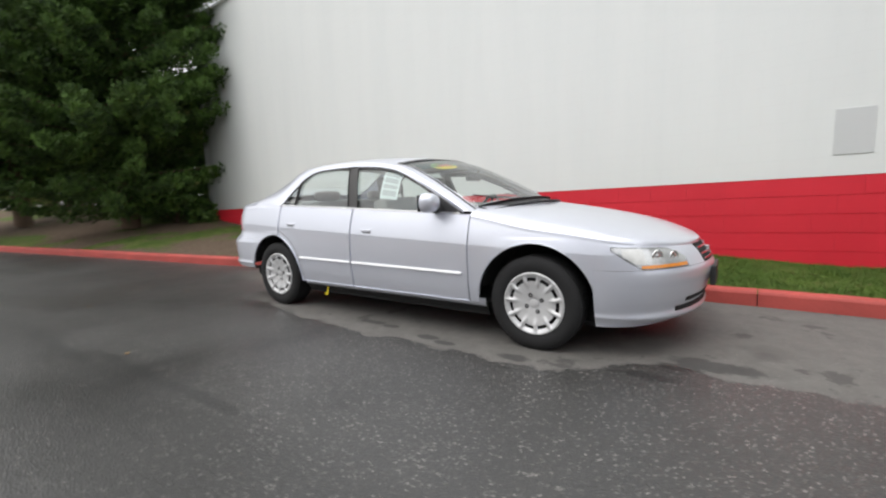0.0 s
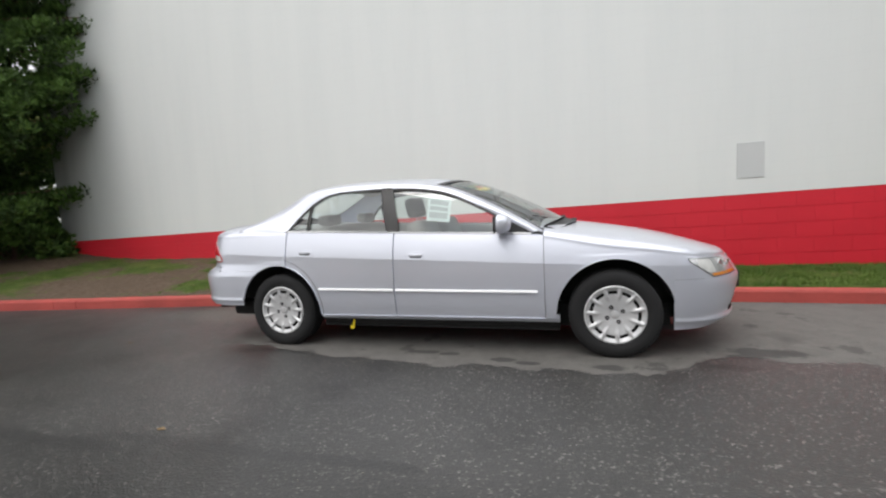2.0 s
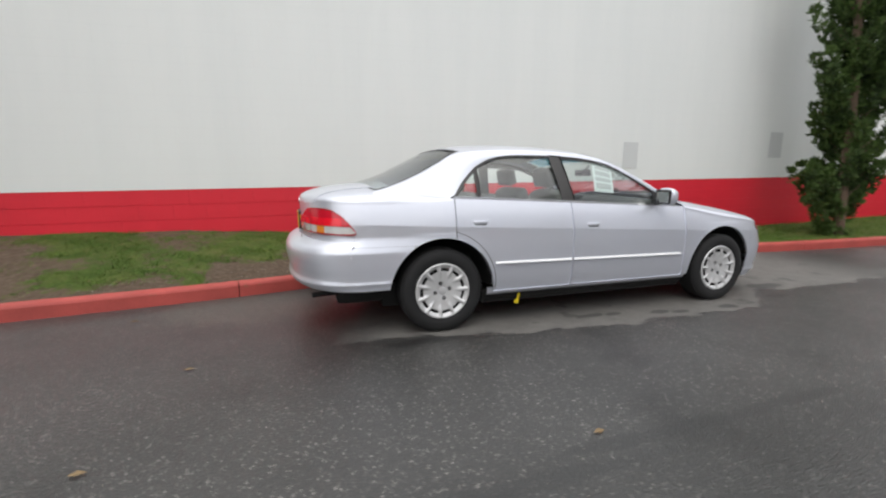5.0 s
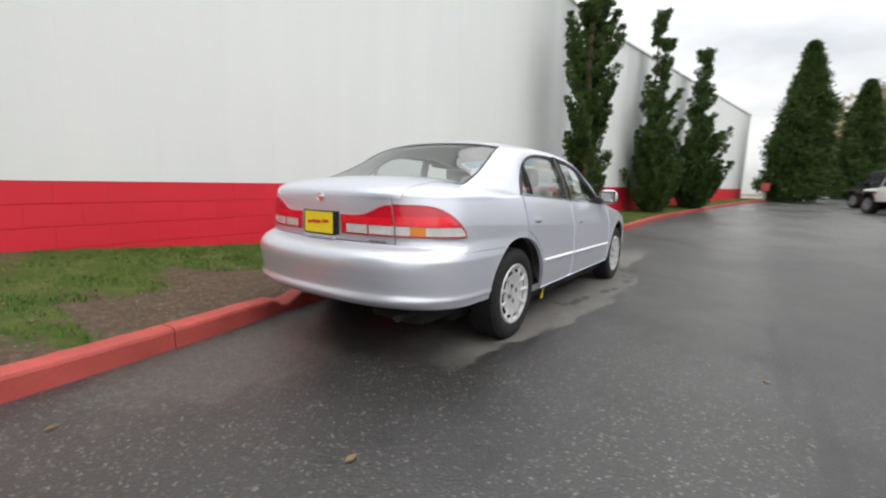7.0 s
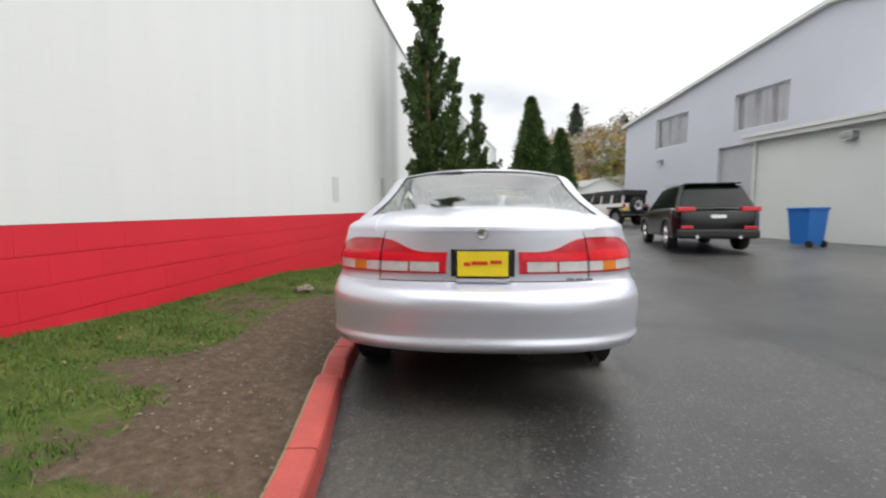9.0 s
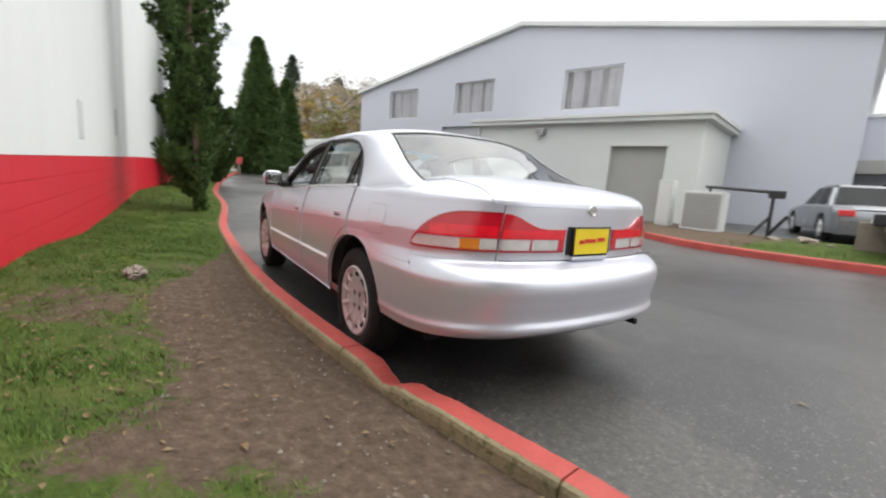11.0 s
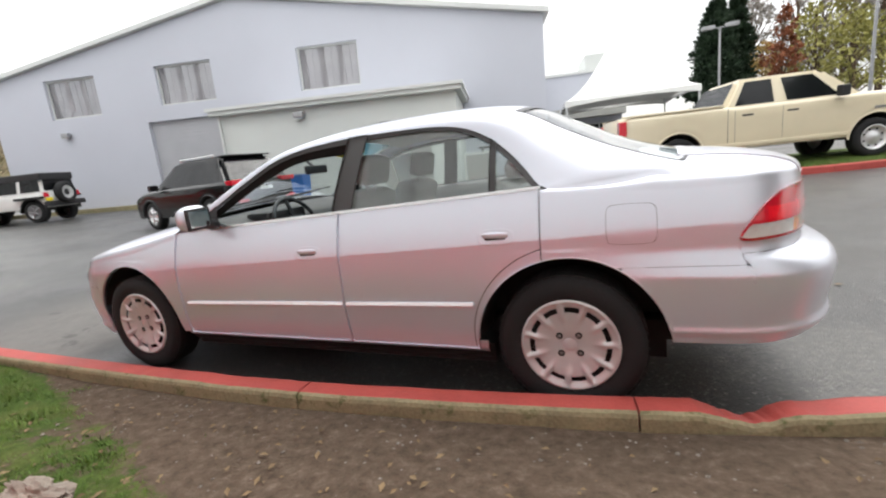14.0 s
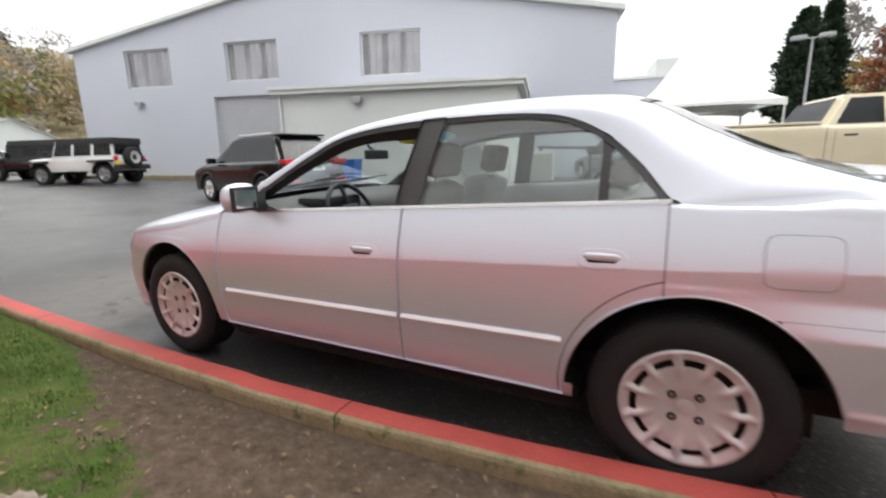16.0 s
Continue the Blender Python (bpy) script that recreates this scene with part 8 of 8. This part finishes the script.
    broadleaf("russet_tree", "narrow russet-leaved tree beyond the truck", x, y, 8.6, 1.3, M["russet"], 61, 60, 17, 0.22, base=0.15)
    x, y = D(52, -0.262, -0.965)
    broadleaf("yellow_tree", "yellow-leaved tree beyond the truck", x, y, 7.0, 2.3, M["autumn"], 62, 60, 15, 0.24, base=0.2)
    for k, (d, bx, by, h, r) in enumerate(((48, -0.33, -0.944, 9.0, 2.8), (52, -0.36, -0.933, 9.6, 3.0), (47, -0.375, -0.927, 7.4, 2.3), (50, -0.425, -0.905, 7.0, 2.8))):
        x, y = D(d, bx, by)
        broadleaf("olive_tree", "olive-green thinning tree beyond the truck", x, y, h, r, M["thinning"], 71 + k, 70, 11, 0.25, base=0.25)
    for k, (d, bx, by, h) in enumerate(((62, -0.245, -0.97, 14), (60, -0.305, -0.952, 16), (64, -0.335, -0.942, 15), (60, -0.37, -0.929, 17), (58, -0.40, -0.916, 15), (56, -0.44, -0.898, 17), (58, -0.475, -0.88, 16), (60, -0.52, -0.854, 15))):
        x, y = D(d, bx, by)
        broadleaf("bare_tree", "tall bare grey tree with thin twigs", x, y, h, 2.8, M["twig"], 81 + k, 70, 22, 0.34, True, base=0.3)
    # hedge and street trees that close the view to the west and south
    for k in range(16):
        broadleaf("street_tree", "green street tree behind the cedars", -26 - 3.2 * (k % 8), 6 + 7 * (k // 8) + 1.5 * (k % 3), 9 + (k % 3), 3.0, M["olive"], 101 + k, 40, 22, 0.5, base=0.12, z=0.6)


build_background()


def build_undergrowth():
    """Dark shrubs at the foot of the cedars."""
    for k, (x, y, r, h) in enumerate(((-10.55, 2.35, 0.75, 1.3), (-11.6, 2.6, 0.9, 1.5), (-13.2, 2.3, 1.0, 1.3), (-15.0, 2.0, 1.0, 1.4), (-9.9, 2.75, 0.35, 0.5))):
        rng = random.Random(201 + k)
        t = thing("shrub", "dark low shrub at the foot of the wall", "shrub", Matrix.Translation((x, y, lawn_z(x, y))))
        tw = bmesh.new()
        cl = []
        for _ in range(46):
            a, u = rng.uniform(0, 6.28), rng.random()
            q = r * math.sqrt(rng.random()) * (1 - 0.5 * u)
            c = (q * math.cos(a), q * math.sin(a), h * u + 0.08)
            cl.append((c, 0.22))
            if rng.random() < 0.3:
                tube(tw, (0, 0, -0.1), c, 0.014, 0.006, 5, False)
        part("stems", tw, M["bark"], t)
        crown_mesh("leaves", cl, M["cedar"], t, rng, 0.09, 26)


build_undergrowth()


# ---- grass, fallen leaves and pebbles ----
def scatter():
    rng = random.Random(77)
    V, F = [], []

    def blade(x, y, z, h, w, lean):
        a = rng.uniform(0, 6.283)
        k = len(V)
        V.extend([(x - w * math.cos(a), y - w * math.sin(a), z - 0.004), (x + w * math.cos(a), y + w * math.sin(a), z - 0.004), (x + lean * math.cos(a + 1.3), y + lean * math.sin(a + 1.3), z + h)])
        F.append((k, k + 1, k + 2))
    for x0, x1, cnt in ((-5.5, 5.5, 130000), (-11, -5.5, 14000), (5.5, 12, 9000), (12, 28, 5000)):
        for _ in range(cnt):
            x = rng.uniform(x0, x1)
            y0, y1 = kerb_y(x) + 0.16, wall_y(x)
            y = rng.uniform(y0, y1)
            b = bareness(x, y) + 0.45 * noise.noise(Vector((x * 4, y * 4, 1))) + 0.30 * noise.noise(Vector((x * 13, y * 13, 6)))
            if b > 0.5 or (b > 0.3 and rng.random() < 0.5):
                continue
            s = 1.0 if x1 <= 6 else 1.5
            blade(x, y, lawn_z(x, y), rng.uniform(0.010, 0.034) * s * (1.25 - b), rng.uniform(0.0016, 0.0034) * s, rng.uniform(0.006, 0.04))
    for _ in range(9000):
        x = rng.uniform(-14, 0.5)
        y = FAR_KERB(x) - rng.uniform(0.15, 3.2)
        blade(x, y, rise(x, FAR_KERB(x)) + 0.15 + 0.06 * min(1.0, (FAR_KERB(x) - y) / 1.2), rng.uniform(0.03, 0.06), 0.006, 0.03)
    tagged(new("grass", mesh_of("grass", V, F, M["grass_blade"])), "short uneven green grass blades on the lawn", "grass", kind="stuff")

    V, F = [], []
    for _ in range(1000):
        x = rng.uniform(-6, 5)
        y = rng.uniform(kerb_y(x) + 0.16, wall_y(x) - 0.05)
        if rng.random() < 0.45:
            x, y = rng.gauss(-0.6, 0.9), rng.gauss(2.1, 0.35)
        if not kerb_y(x) + 0.16 < y < wall_y(x) - 0.03:
            continue
        s, a = rng.uniform(0.008, 0.021), rng.uniform(0, 6.28)
        z = lawn_z(x, y) + 0.012
        c, d = Vector((math.cos(a), math.sin(a), rng.uniform(-0.3, 0.3))) * s, Vector((-math.sin(a), math.cos(a), rng.uniform(-0.3, 0.3))) * s * 0.55
        k = len(V)
        p = Vector((x, y, z))
        V += [p - c, p + d + Vector((0, 0, 0.004)), p + c, p - d + Vector((0, 0, 0.004))]
        F.append((k, k + 1, k + 2, k + 3))
    for x, y in ((-3.2, -1.9), (-3.6, 0.1), (1.8, -2.9), (-1.1, -2.3), (-3.0, -1.0)):
        k = len(V)
        V += [(x - 0.03, y, 0.006), (x, y + 0.018, 0.012), (x + 0.035, y + 0.004, 0.007), (x, y - 0.016, 0.010)]
        F.append((k, k + 1, k + 2, k + 3))
    tagged(new("fallen_leaves", mesh_of("fallen_leaves", V, F, M["dead_leaf"])), "dry brown fallen leaves scattered on lawn and road", "leaves", kind="stuff")

    bm_v, bm_f = [], []
    for i in range(1700):
        if i < 700:
            x = rng.uniform(-4.2, 2.4)
            y = kerb_y(x) + 0.16 + abs(rng.gauss(0, 0.42))
            if y > wall_y(x) or bareness(x, y) < 0.45:
                continue
            z, s = lawn_z(x, y), rng.choice((0.004, 0.005, 0.006, 0.008, 0.011))
        else:
            x, y = rng.uniform(-5, 4), rng.uniform(-4.0, 0.5)
            z, s = 0.001, rng.uniform(0.002, 0.0045)
        k = len(bm_v)
        a = rng.uniform(0, 6.28)
        for dx, dy, dz in ((1, 0, 0.1), (0, 0.8, 0.1), (-1, 0, 0.1), (0, -0.8, 0.1), (0.1, 0.1, 0.8)):
            bm_v.append((x + s * (dx * math.cos(a) - dy * math.sin(a)), y + s * (dx * math.sin(a) + dy * math.cos(a)), z + s * dz))
        bm_f += [(k, k + 1, k + 4), (k + 1, k + 2, k + 4), (k + 2, k + 3, k + 4), (k + 3, k, k + 4)]
    tagged(new("pebbles", mesh_of("pebbles", bm_v, bm_f, M["pebble"])), "small pale pebbles and grit on soil and road", "pebbles", kind="stuff")


scatter()


# ---- the red block plinth: each block its own piece ----
def build_red_blocks():
    made = {}

    def block_mesh(w, h):
        key = (round(w, 3), round(h, 3))
        if key not in made:
            d, b = 0.028, 0.0025
            e = b * 0.15
            v = [(-w / 2, 0, 0), (w / 2, 0, 0), (w / 2, 0, h), (-w / 2, 0, h), (-w / 2 + e, -d, b), (w / 2 - e, -d, b), (w / 2 - e, -d, h - b), (-w / 2 + e, -d, h - b)]
            f = [(4, 5, 6, 7), (0, 1, 5, 4), (1, 2, 6, 5), (2, 3, 7, 6), (3, 0, 4, 7)]
            made[key] = mesh_of("block", v, f, M["wall_red"])
        return made[key]
    near, far_v, far_f = 0, [], []
    for ri, (p, d, n) in enumerate(WALL_RUNS):
        host = bpy.data.objects["wall_north_core" if ri == 0 else "wall_north_bend_core"]
        length = 21.1 if ri == 0 else 23.35
        ang = math.atan2(d.y, d.x)
        for row in range(6):
            off = 0.2 if row % 2 else 0.0
            u = -off
            while u < length - 0.05:
                a, b = max(u, 0.0), min(u + 0.4, length)
                u += 0.4
                if b - a < 0.05:
                    continue
                c = p + d * ((a + b) / 2)
                z = red_top(c.x) - 0.2 * (row + 1)
                if z + 0.2 < base_z(c.x) - 0.25:
                    continue
                o = c + n * 0.030
                tilt = Matrix.Translation((o.x, o.y, z + 0.003)) @ Matrix.Rotation(ang, 4, "Z") @ Matrix.Rotation(-math.atan(LEVEL), 4, "Y")
                wd, ht = (b - a) - 0.0008, 0.195
                if -4.6 < c.x < 7.2 and ri == 0 and near < 300 and row < 5:
                    ob = new("block", block_mesh(wd, ht))
                    ob.parent = host
                    ob.matrix_world = tilt
                    near += 1
                else:
                    k = len(far_v)
                    me = block_mesh(wd, ht)
                    far_v += [tuple(tilt @ v.co) for v in me.vertices]
                    far_f += [tuple(k + i for i in f.vertices) for f in me.polygons]
    ob = new("plinth_blocks", mesh_of("plinth_blocks", far_v, far_f, M["wall_red"]))
    ob.parent = bpy.data.objects["wall_north_core"]
    ob["kind"] = "stuff"


build_red_blocks()
